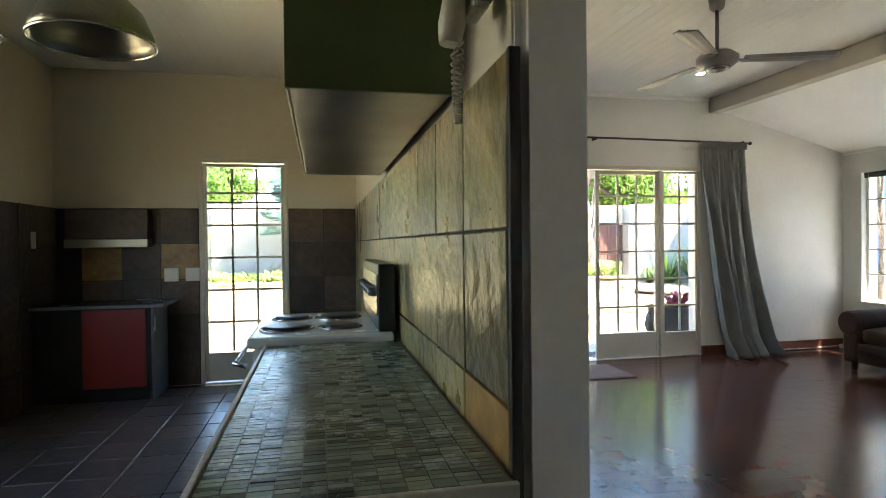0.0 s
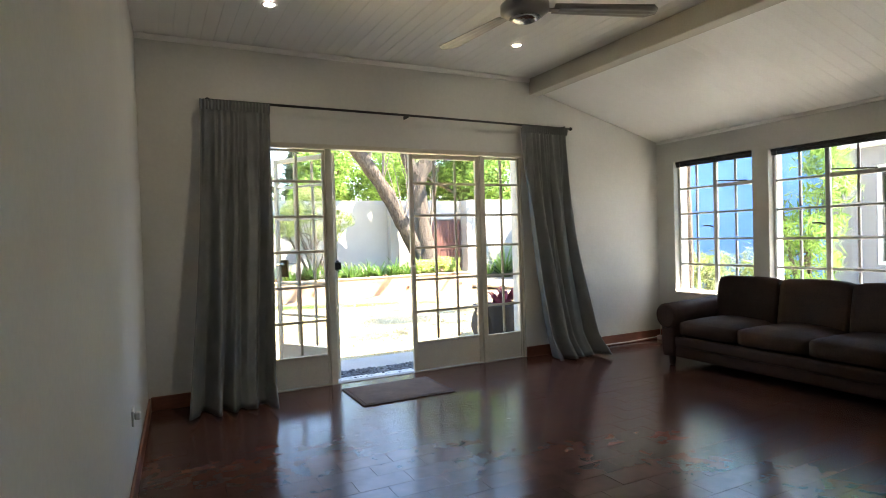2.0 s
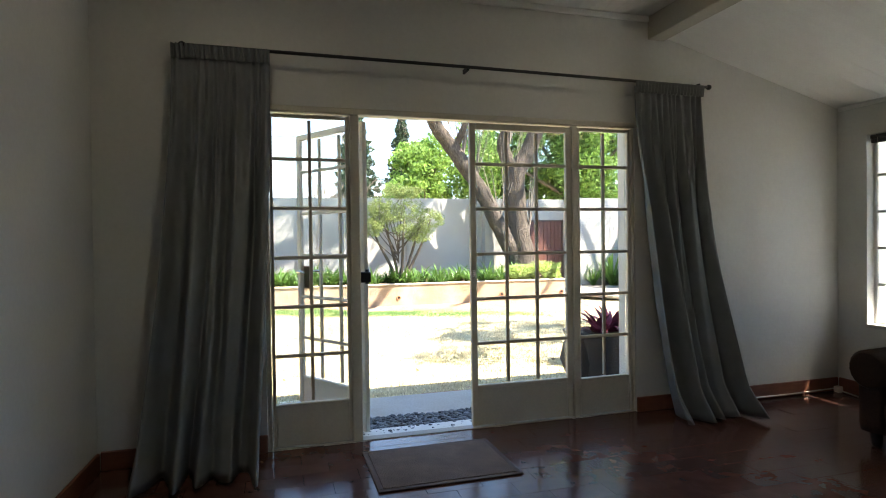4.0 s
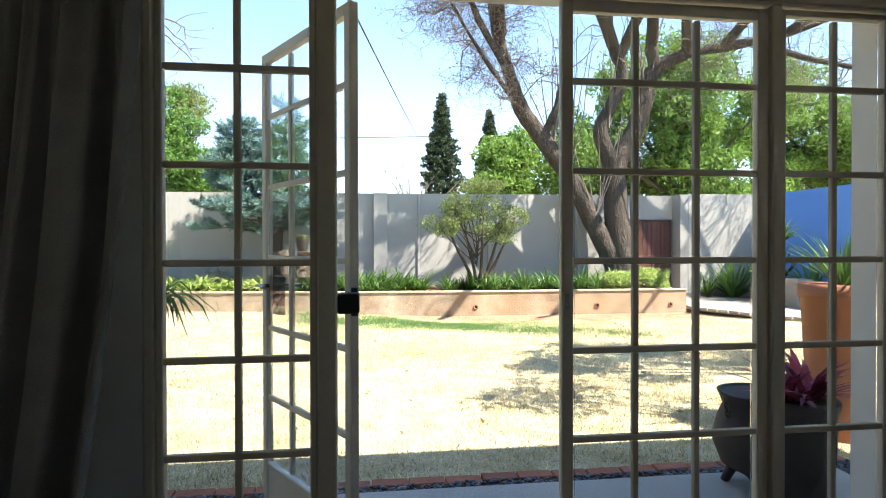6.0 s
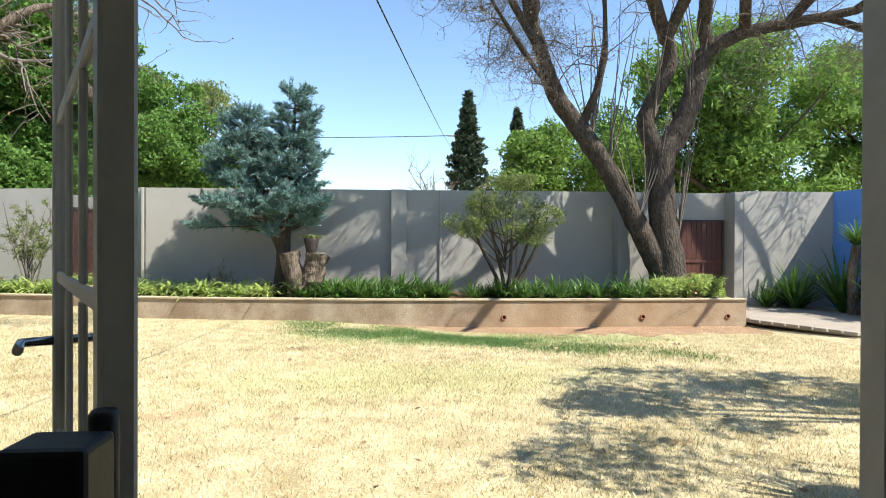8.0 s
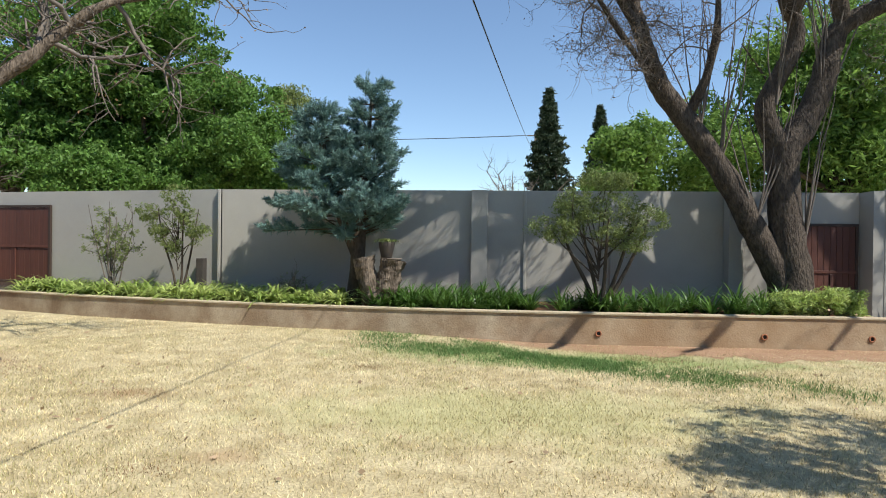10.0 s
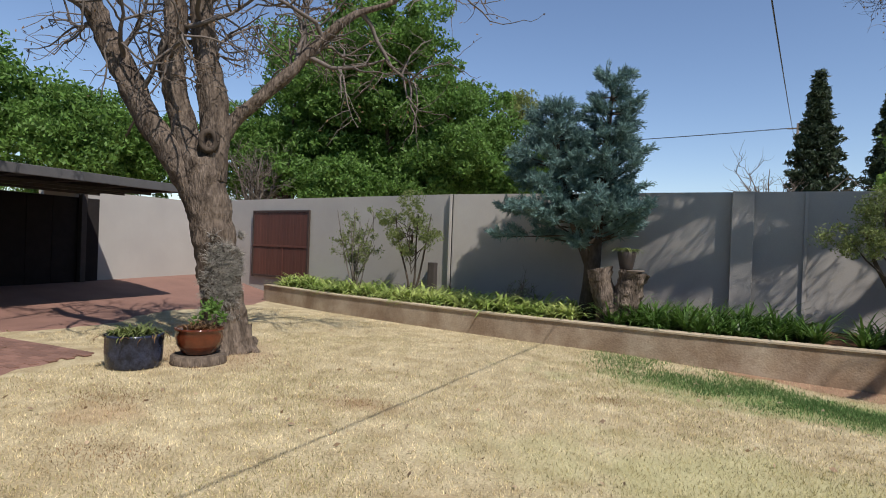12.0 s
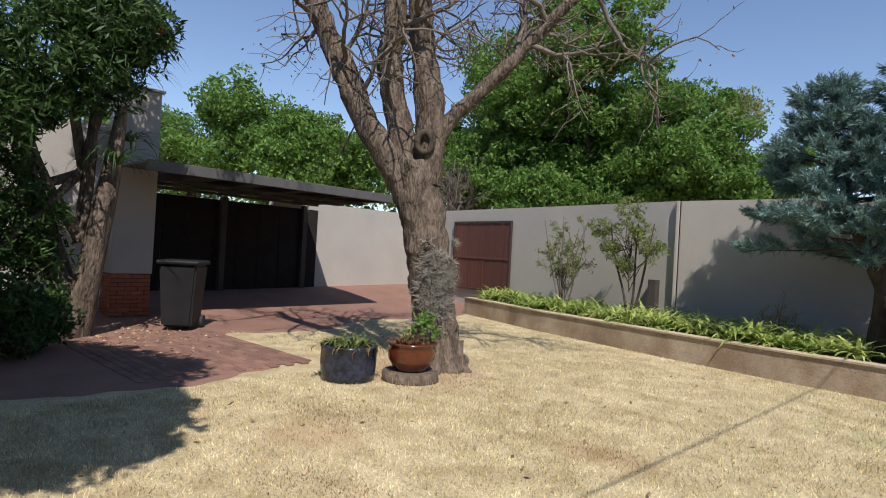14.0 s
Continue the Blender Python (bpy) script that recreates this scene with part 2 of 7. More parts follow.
def tube(bm, pts, radii, n=8, cap=True):
    """A tapered tube through points."""
    pts = [Vector(p) for p in pts]
    rings = []
    side = None
    for i, p in enumerate(pts):
        d = (pts[min(i + 1, len(pts) - 1)] - pts[max(i - 1, 0)]).normalized()
        if side is None:
            side = d.orthogonal().normalized()
        side = (side - d * side.dot(d)).normalized()
        up = d.cross(side)
        r = radii[i] if hasattr(radii, "__len__") else radii
        rings.append([bm.verts.new(p + (side * math.cos(2 * math.pi * k / n) + up * math.sin(2 * math.pi * k / n)) * r) for k in range(n)])
    for a, b in zip(rings, rings[1:]):
        for k in range(n):
            f = bm.faces.new((a[k], a[(k + 1) % n], b[(k + 1) % n], b[k]))
            f.smooth = True
    if cap and n > 2:
        bm.faces.new(rings[0][::-1])
        bm.faces.new(rings[-1])
    return bm


def lathe(profile, n=24, x=0, y=0, z=0, closed=False):
    """A turned body: (radius, height) from bottom to top."""
    bm = bmesh.new()
    rings = []
    for r, h in profile:
        rings.append([bm.verts.new((x + r * math.cos(2 * math.pi * k / n), y + r * math.sin(2 * math.pi * k / n), z + h)) for k in range(n)])
    pairs = list(zip(rings, rings[1:])) + ([(rings[-1], rings[0])] if closed else [])
    for a, b in pairs:
        for k in range(n):
            f = bm.faces.new((a[k], a[(k + 1) % n], b[(k + 1) % n], b[k]))
            f.smooth = True
    if not closed:
        bm.faces.new(rings[0][::-1])
        bm.faces.new(rings[-1])
    return bm


def mesh_of(name, bm, material):
    me = bpy.data.meshes.new(name)
    bmesh.ops.recalc_face_normals(bm, faces=bm.faces[:])
    bm.to_mesh(me)
    bm.free()
    me.materials.append(material)
    return me


def part(name, bm, material, parent, label=""):
    """Links bm as one mesh object under a thing or a part."""
    ob = new(name, mesh_of(name, bm, material))
    ob.parent = parent
    return tagged(ob, label)


def thing(name, bm, material, label, category, group="", kind=""):
    return tagged(new(name, mesh_of(name, bm, material)), label, category, group, kind)


def empty(name, label, category, group="", kind="", at=(0, 0, 0)):
    ob = new(name)
    ob.location = at
    return tagged(ob, label, category, group, kind)


def fix(name, bm, material, label, category="structure"):
    return thing(name, bm, material, label, category, kind="structure")


def quads_object(name, verts, material, parent=None, label=""):
    """One mesh of loose quads from an array of (n, 4, 3)."""
    n = len(verts)
    me = bpy.data.meshes.new(name)
    me.vertices.add(4 * n)
    me.vertices.foreach_set("co", np.asarray(verts, dtype=np.float32).ravel())
    me.loops.add(4 * n)
    me.loops.foreach_set("vertex_index", np.arange(4 * n, dtype=np.int32))
    me.polygons.add(n)
    me.polygons.foreach_set("loop_start", np.arange(0, 4 * n, 4, dtype=np.int32))
    me.update(calc_edges=True)
    me.materials.append(material)
    ob = new(name, me)
    ob.parent = parent
    return tagged(ob, label)


def leaves(centres, length, width, droop=0.2, spread=1.0):
    """Leaf-shaped quads at random turns round the given centres."""
    c = np.asarray(centres, dtype=float)
    n = len(c)
    d = rng.normal(size=(n, 3)) * (1, 1, spread)
    d[:, 2] -= droop
    d /= np.linalg.norm(d, axis=1)[:, None]
    o = rng.normal(size=(n, 3))
    s = np.cross(d, o)
    s /= np.linalg.norm(s, axis=1)[:, None]
    ln = length * rng.uniform(0.6, 1.3, (n, 1))
    wd = width * rng.uniform(0.7, 1.2, (n, 1))
    return np.stack([c - d * ln * 0.5, c + s * wd * 0.5 - d * ln * 0.05, c + d * ln * 0.5, c - s * wd * 0.5 - d * ln * 0.05], axis=1)


def wall_along(axis, a0, a1, b0, b1, z0, z1, holes=()):
    """A wall with through openings. axis 'x': runs a0..a1 in x, b0..b1 thick in y. holes: (a, a, z, z)."""
    bm = bmesh.new()
    cuts_a = sorted({a0, a1, *[h for hole in holes for h in hole[:2]]})
    for p, q in zip(cuts_a, cuts_a[1:]):
        mid = (p + q) / 2
        stops = [z0]
        for h in sorted((h for h in holes if h[0] < mid < h[1]), key=lambda h: h[2]):
            stops += [h[2], h[3]]
        stops.append(z1)
        for lo, hi in zip(stops[::2], stops[1::2]):
            if hi - lo > 1e-4:
                if axis == "x":
                    hexa(bm, p, b0, lo, q, b1, hi)
                else:
                    hexa(bm, b0, p, lo, b1, q, hi)
    return bm


# ---- large structure ----
DOOR_Y = 5.50
fix("wall_north", wall_along("x", -2.3, 6.65, DOOR_Y, 5.72, -0.1, 3.05, [(-0.87, -0.06, 0.0, 2.14), (1.86, 4.482, 0.0, 2.14)]), M_WALL, "cream white plastered wall with glazed doors", "wall")
fix("wall_east", wall_along("y", -2.6, DOOR_Y - 0.002, 6.43, 6.65, -0.1, 3.05, [(4.27, 5.25, 0.58, 2.08), (3.07, 4.10, 0.58, 2.06)]), M_WALL, "cream white plastered wall with two windows", "wall")
# The opening in this unseen wall is added to brighten the room.
fix("wall_south", wall_along("x", -2.3, 6.65, -2.82, -2.602, -0.1, 3.05, [(4.6, 5.4, 1.2, 2.25)]), M_WALL, "plain white plastered wall with an added daylight opening", "wall")
fix("wall_west", wall_along("y", -2.6, DOOR_Y - 0.002, -2.3, -2.1, -0.1, 3.05, [(1.3, 2.9, 0.95, 2.15)]), M_KWALL, "cream plastered kitchen wall", "wall")


def skew_wall():
    bm = bmesh.new()
    base = [(0.605, 0.70), (0.75, 0.70), (0.93, DOOR_Y - 0.002), (0.605, DOOR_Y - 0.002)]
    lo = [bm.verts.new((x, y, -0.02)) for x, y in base]
    hi = [bm.verts.new((x, y, 2.93)) for x, y in base]
    bm.faces.new(lo[::-1])
    bm.faces.new(hi)
    for k in range(4):
        bm.faces.new((lo[k], lo[(k + 1) % 4], hi[(k + 1) % 4], hi[k]))
    up = [e for e in bm.edges if abs(e.verts[0].co.z - e.verts[1].co.z) > 1 and e.verts[0].co.y < 1]
    bmesh.ops.bevel(bm, geom=up, offset=0.02, segments=3, affect="EDGES")
    return bm


fix("wall_divider", skew_wall(), M_WALL, "white plastered dividing wall with rounded end", "wall")
fix("floor", boxes((-2.3, -2.6, -0.12, 6.43, DOOR_Y + 0.05, -0.006)), M_JOINT, "dark joints under polished red-brown floor tiles", "floor")


def board_ceiling():
    """Tongue-and-groove boards: flat over the room, sloping down past the beam."""
    bm = bmesh.new()
    w = 0.1
    x = -2.1
    while x < 4.6:
        hexa(bm, x + 0.0011, -2.6, 2.93, min(x + w, 4.62) - 0.0011, DOOR_Y, 2.945)
        x += w
    s0, s1 = Vector((4.70, 0, 2.80)), Vector((6.43, 0, 2.345))
    d = (s1 - s0).normalized()
    nrm = Vector((-d.z, 0, d.x))
    y = -2.6
    while y < DOOR_Y:
        v = []
        for k in (0.0, 0.015):
            for p in (s0, s1):
                for yy in (y + 0.0008, min(y + w, DOOR_Y) - 0.0008):
                    v.append(bm.verts.new((p.x + nrm.x * k, yy, p.z + nrm.z * k)))
        for f in ((0, 1, 3, 2), (4, 6, 7, 5), (0, 4, 5, 1), (2, 3, 7, 6), (0, 2, 6, 4), (1, 5, 7, 3)):
            bm.faces.new([v[i] for i in f])
        y += w
    hexa(bm, -2.3, -2.6, 2.95, 6.65, DOOR_Y, 3.05)
    return bm


fix("ceiling", board_ceiling(), M_CEIL, "white tongue-and-groove board ceiling, sloping at one side", "ceiling")
fix("roof", boxes((-2.6, -3.0, 3.06, 6.95, 6.15, 3.2)), M_COPING, "grey roof slab with eaves over the doors", "roof")
thing("ceiling_beam", rbox(4.60, -2.6, 2.757, 4.74, DOOR_Y - 0.002, 2.928, 0.008), M_BEAM, "grey-cream painted timber ceiling beam", "beam", kind="structure")


def prism(points, z0, z1):
    bm = bmesh.new()
    lo = [bm.verts.new((x, y, z0)) for x, y in points]
    hi = [bm.verts.new((x, y, z1)) for x, y in points]
    bm.faces.new(lo[::-1])
    bm.faces.new(hi)
    n = len(points)
    for k in range(n):
        bm.faces.new((lo[k], lo[(k + 1) % n], hi[(k + 1) % n], hi[k]))
    return bm


def strip(points, width, z0, z1):
    """A wall along a polyline, thickened to the left of its run."""
    ps = [Vector((x, y)) for x, y in points]
    off = []
    for i, p in enumerate(ps):
        d = (ps[min(i + 1, len(ps) - 1)] - ps[max(i - 1, 0)]).normalized()
        off.append(p + Vector((-d.y, d.x)) * width)
    bm = bmesh.new()
    rows = []
    for p, q in zip(ps, off):
        rows.append([bm.verts.new((p.x, p.y, z0)), bm.verts.new((p.x, p.y, z1)), bm.verts.new((q.x, q.y, z1)), bm.verts.new((q.x, q.y, z0))])
    for a, b in zip(rows, rows[1:]):
        for k in range(4):
            bm.faces.new((a[k], a[(k + 1) % 4], b[(k + 1) % 4], b[k]))
    bm.faces.new(rows[0])
    bm.faces.new(rows[-1][::-1])
    return bm


# ---- garden structure ----
LAWN = -0.22
PL_FRONT = [(-8.3, 18.85), (-5.4, 17.85), (-2.4, 17.1), (-0.6, 16.72), (2.2, 16.35), (4.9, 16.18), (9.86, 16.12)]
WALL_FRONT = [(-12.3, 20.95), (-7.6, 20.05), (-3.14, 19.17), (4.0, 18.95), (9.6, 18.8)]


def smooth(t):
    t = np.clip(t, 0, 1)
    return t * t * (3 - 2 * t)


def ground_z(x, y):
    """Lawn level: it dips towards the planter beneath the forked tree."""
    return LAWN - 0.13 * smooth((np.asarray(x) - 0.5) / 4) * smooth((np.asarray(y) - 12.0) / 3.5) * smooth((12.0 - np.asarray(x)) / 2.5) * smooth((20.0 - np.asarray(y)) / 1.5)


bm = bmesh.new()
gx = [-300, -100, -40, -20] + [-15 + 0.5 * k for k in range(61)] + [25, 50, 100, 300]
gy = [-300, -100, -40, -10] + [0 + 0.5 * k for k in range(45)] + [30, 60, 100, 300]
gv = [[bm.verts.new((x, y, float(ground_z(x, y)))) for x in gx] for y in gy]
for ra, rb in zip(gv, gv[1:]):
    for k in range(len(gx) - 1):
        bm.faces.new((ra[k], ra[k + 1], rb[k + 1], rb[k]))
fix("ground", bm, M_LAWN, "dry straw-coloured lawn", "ground")
fix("garden_wall", strip(WALL_FRONT, 0.22, LAWN - 0.05, 2.60), M_PLASTER, "grey plastered garden boundary wall", "wall")
fix("garden_wall_right", boxes((11.28, 18.45, LAWN - 0.05, 13.6, 18.67, 2.62), (9.6, 18.9, LAWN - 0.05, 11.28, 19.1, 2.6)), M_PLASTER, "grey plastered garden wall beside the gate", "wall")
fix("wall_blue", boxes((13.6, 13.0, LAWN - 0.05, 13.85, 18.7, 2.62), (13.6, 6.0, LAWN - 0.05, 13.85, 13.0, 3.1)), M_BLUE, "bright blue painted boundary wall, lightened for missing sunlight", "wall")
# Unseen block, added to cut sky light on the shaded ground.
fix("unseen_house_west", boxes((-10.3, 4.6, LAWN, -2.31, 5.72, 3.2)), M_PLASTER, "unseen plastered house block beside the kitchen, added to block sky", "wall")
M_COURT = mat("pale_cement", (0.62, 0.59, 0.53), (0.54, 0.51, 0.45), scale=1.5, rough=0.9, bump=0.3, vary=0.08)
fix("court_paving", boxes((6.66, -3.0, LAWN - 0.05, 11.98, 7.4, LAWN + 0.012)), M_COURT, "pale cement paving of the side court", "paving")
fix("planter_wall", strip(PL_FRONT, 0.2, LAWN - 0.3, 0.183), M_PLANTER, "low ochre rendered planter wall with stains", "planter wall")
fix("soil", prism([(x, y + 0.15) for x, y in PL_FRONT] + [(9.7, 18.85), (4.0, 19.0), (-3.1, 19.25), (-8.0, 20.1)], LAWN, 0.14), M_SOIL, "red-brown planting soil", "soil")
fix("carport_wall", boxes((-12.5, 5.0, LAWN - 0.05, -12.3, 15.6, 2.30), (-12.5, 15.6, LAWN - 0.05, -12.3, 21.1, 2.5)), M_PLASTER, "grey plastered side wall of the carport", "wall")

# ---- interior materials ----
M_CURTAIN = mat("grey_green_curtain_cloth", (0.235, 0.245, 0.245), (0.178, 0.188, 0.19), scale=6, rough=0.9, bump=0.35, grain=220, vary=0.12)
M_BLACKIRON = mat("black_iron", (0.02, 0.02, 0.02), rough=0.45, bump=0.05)
M_LEATHER = mat("worn_brown_leather", (0.058, 0.031, 0.021), (0.038, 0.020, 0.0145), scale=5, rough=0.55, bump=0.25, grain=90, vary=0.15, spec=0.18)
M_DARKLEG = mat("dark_wooden_leg", (0.03, 0.018, 0.012), rough=0.4)
M_FANMETAL = mat("fan_grey_enamel", (0.36, 0.34, 0.32), (0.30, 0.285, 0.27), rough=0.35, bump=0.02, vary=0.03)
M_CHROME = mat("dull_chrome", (0.55, 0.54, 0.52), rough=0.22, metal=1.0, bump=0.02, vary=0.05)
M_HOODSTEEL = mat("greasy_brushed_steel", (0.30, 0.28, 0.23), (0.20, 0.19, 0.16), scale=4, rough=0.32, metal=0.85, bump=0.05, grain=140, vary=0.12)
M_GREEN = mat("olive_green_cupboard_paint", (0.10, 0.15, 0.045), (0.085, 0.13, 0.04), scale=3, rough=0.4, bump=0.04, vary=0.06)
M_SLATE = mat("brown_green_slate_tile", (0.27, 0.20, 0.075), (0.08, 0.08, 0.045), scale=4, rough=0.27, bump=0.8, bdist=0.02, contrast=0.17, grain=14, vary=0.35, rand=0.4, spec=0.6)
M_SLATEO = mat("ochre_slate_tile", (0.36, 0.20, 0.05), (0.20, 0.11, 0.035), scale=6, rough=0.35, bump=0.35, grain=18, vary=0.3)
M_SLATED = mat("dark_slate_tile", (0.05, 0.038, 0.031), (0.095, 0.058, 0.034), scale=3, rough=0.45, bump=0.6, bdist=0.02, grain=18, vary=0.3, rand=0.45)
M_GROUT = mat("dark_grout", (0.035, 0.032, 0.028), rough=0.9)
M_MOSAIC = mat("grey_green_mosaic_tile", (0.22, 0.25, 0.18), (0.16, 0.185, 0.13), scale=14, rough=0.25, bump=0.12, grain=60, vary=0.12, island=0.6)
M_MGROUT = mat("mosaic_grout", (0.15, 0.15, 0.115), rough=0.85)
M_ENAMEL = mat("white_stove_enamel", (0.72, 0.70, 0.64), (0.64, 0.62, 0.55), scale=6, rough=0.25, bump=0.02, vary=0.04)
M_BLACKPL = mat("black_stove_panel", (0.018, 0.018, 0.018), rough=0.3, bump=0.03)
M_RED = mat("red_cupboard_paint", (0.33, 0.03, 0.022), (0.27, 0.025, 0.02), rough=0.35, bump=0.04, vary=0.06)
M_WORKTOP = mat("grey_worktop", (0.22, 0.22, 0.22), (0.16, 0.16, 0.16), rough=0.25, bump=0.03)
M_KICK = mat("dark_cupboard_board", (0.025, 0.022, 0.02), rough=0.6)
M_WHITEPL = mat("white_plastic", (0.72, 0.71, 0.66), (0.66, 0.64, 0.58), rough=0.35, bump=0.02, vary=0.03)
M_IVORY = mat("ivory_plastic", (0.52, 0.49, 0.39), (0.45, 0.42, 0.33), rough=0.35, bump=0.02)
M_MAT = mat("grey_brown_door_mat", (0.24, 0.17, 0.135), (0.16, 0.12, 0.10), scale=8, rough=0.97, bump=1.0, grain=150, vary=0.35, spec=0.1)
M_MATEDGE = mat("brown_mat_edge", (0.13, 0.09, 0.072), (0.09, 0.065, 0.052), rough=0.9, bump=0.3)
M_RUBBER = mat("dark_rubber_edge", (0.03, 0.028, 0.026), rough=0.8)
M_PEBBLE = mat("dark_grey_pebble", (0.10, 0.105, 0.115), (0.04, 0.042, 0.048), scale=14, rough=0.5, bump=0.15, island=0.85, vary=0.2)
M_CONC = mat("pale_concrete", (0.42, 0.40, 0.36), (0.34, 0.32, 0.285), scale=2, rough=0.9, bump=0.35, grain=60, vary=0.1)
M_BLIND = mat("dark_blind_slats", (0.045, 0.042, 0.04), rough=0.5, bump=0.05)
M_LAMPON = glow("lit_downlight", (1.0, 0.93, 0.80), 14.0)
M_BRASS = mat("dark_brass", (0.10, 0.075, 0.04), rough=0.35, metal=1.0, bump=0.02)


# ---- glazed steel doors and sidelights ----
BAR_Z = (0.577, 0.884, 1.193, 1.503, 1.811)


def glazed(name, x, y, turn, width, cols, label, category, stile=0.042, panel_top=0.265, top=2.09, material=None, bars=BAR_Z, kind="structure", base=0.012, depth=0.035, bar=0.022):
    """A steel-framed glazed leaf on its lower corner: stiles, rails, bars, panes and a kick panel, along local x."""
    material = material or M_STEEL
    root = empty(name, label, category, kind=kind)
    root.matrix_world = pose(x, y, base, 0, 0, turn)
    h = top - base
    d = depth / 2
    for a in (0.0, width - stile):
        part("stile", rbox(a, -d, 0, a + stile, d, h, 0.004, 1), material, root)
    part("top_rail", rbox(stile, -d, h - stile, width - stile, d, h, 0.004, 1), material, root)
    lo = 0.0
    if panel_top:
        part("kick_panel", rbox(stile, -0.012, 0.0, width - stile, 0.012, panel_top - base, 0.003, 1), material, root)
        part("lock_rail", rbox(stile, -d, panel_top - base, width - stile, d, panel_top - base + stile * 0.6, 0.004, 1), material, root)
        lo = panel_top - base + stile * 0.6
    else:
        part("bottom_rail", rbox(stile, -d, 0.0, width - stile, d, stile, 0.004, 1), material, root)
        lo = stile
    inner = width - 2 * stile
    zs = [lo] + [b - base for b in bars] + [h - stile]
    for b in bars:
        part("glazing_bar", rbox(stile, -0.012, b - base - bar / 2, width - stile, 0.012, b - base + bar / 2, 0.003, 1), material, root)
    xs = [stile + inner * k / cols for k in range(cols + 1)]
    for k in range(1, cols):
        for z0, z1 in zip(zs, zs[1:]):
            part("glazing_bar", rbox(xs[k] - bar / 2, -0.0115, z0 + bar / 2, xs[k] + bar / 2, 0.0115, z1 - bar / 2, 0.003, 1), material, root)
    for k in range(cols):
        for z0, z1 in zip(zs, zs[1:]):
            p = part("pane", boxes((xs[k] + bar / 2, 0.003, z0 + bar / 2, xs[k + 1] - bar / 2, 0.0065, z1 - bar / 2)), M_GLASS, root)
            p.visible_shadow = False
    return root


frame_1 = empty("door_frame", "cream painted steel frame of the garden doors", "door frame", kind="structure")
for a, b in ((1.862, 1.891), (2.388, 2.45), (3.975, 4.013), (4.457, 4.48)):
    part("mullion", rbox(a, 5.505, 0.0, b, 5.56, 2.10, 0.005, 1), M_STEEL, frame_1)
part("head", rbox(1.862, 5.49, 2.10, 4.48, 5.58, 2.138, 0.005, 1), M_STEEL, frame_1)
glazed("window_1", 1.893, 5.535, 0, 0.493, 2, "cream steel sidelight with small panes and kick panel", "sidelight", stile=0.022)
glazed("window_2", 4.015, 5.535, 0, 0.44, 2, "cream steel sidelight with small panes beside the curtain", "sidelight", stile=0.022)
door_1 = glazed("door_1", 3.205, 5.54, 0, 0.768, 3, "closed cream steel glazed garden door", "door")
door_2 = glazed("door_2", 2.505, 5.64, 122, 0.77, 3, "open cream steel glazed garden door", "door")
part("latch_plate", rbox(0.010, -0.0195, 1.02, 0.026, -0.0172, 1.07, 0.0005), M_CHROME, door_1, "worn metal latch plate")
part("hinge_block", rbox(2.4502, 5.545, 1.022, 2.522, 5.60, 1.09, 0.006), M_BLACKIRON, frame_1, "broad black hinge block")
part("hinge_pin", lathe([(0.011, 0.0), (0.013, 0.004), (0.013, 0.092), (0.011, 0.096)], 12, 2.505, 5.612, 1.008), M_BLACKIRON, frame_1)
part("lock_case", rbox(0.66, -0.045, 0.93, 0.74, -0.018, 1.10, 0.005), M_BRASS, door_2, "dark lock case")
bm = bmesh.new()
tube(bm, [(0.70, -0.045, 1.06), (0.70, -0.085, 1.06), (0.60, -0.09, 1.06)], 0.009, 8)
part("lever_handle", bm, M_CHROME, door_2, "chrome lever handle")
bm = bmesh.new()
tube(bm, [(0.70, 0.018, 1.06), (0.70, 0.07, 1.06), (0.60, 0.075, 1.06)], 0.009, 8)
part("lever_handle", bm, M_CHROME, door_2, "chrome lever handle")

kdoor = glazed("door_3", -0.835, 5.53, 0, 0.74, 3, "cream steel glazed kitchen door with burglar bars", "door", stile=0.03)
kframe = empty("kitchen_door_frame", "cream steel frame of the kitchen door", "door frame", kind="structure")
for a, b in ((-0.87, -0.838), (-0.092, -0.06)):
    part("jamb", rbox(a, 5.49, 0.0, b, 5.57, 2.10, 0.004, 1), M_STEEL, kframe)
part("head", rbox(-0.87, 5.485, 2.10, -0.06, 5.57, 2.138, 0.004, 1), M_STEEL, kframe)
for k, z in enumerate((1.66, 1.72)):
    bm = bmesh.new()
    tube(bm, [(-0.80, -0.02 + 5.50, z), (-0.13, -0.02 + 5.50, z)], 0.008, 6)
    part("burglar_bar", bm, M_DARKWOOD, kframe)
fix("threshold", boxes((1.893, 5.505, -0.02, 4.455, 5.58, 0.006)), M_CONC, "worn pale concrete door threshold", "threshold")


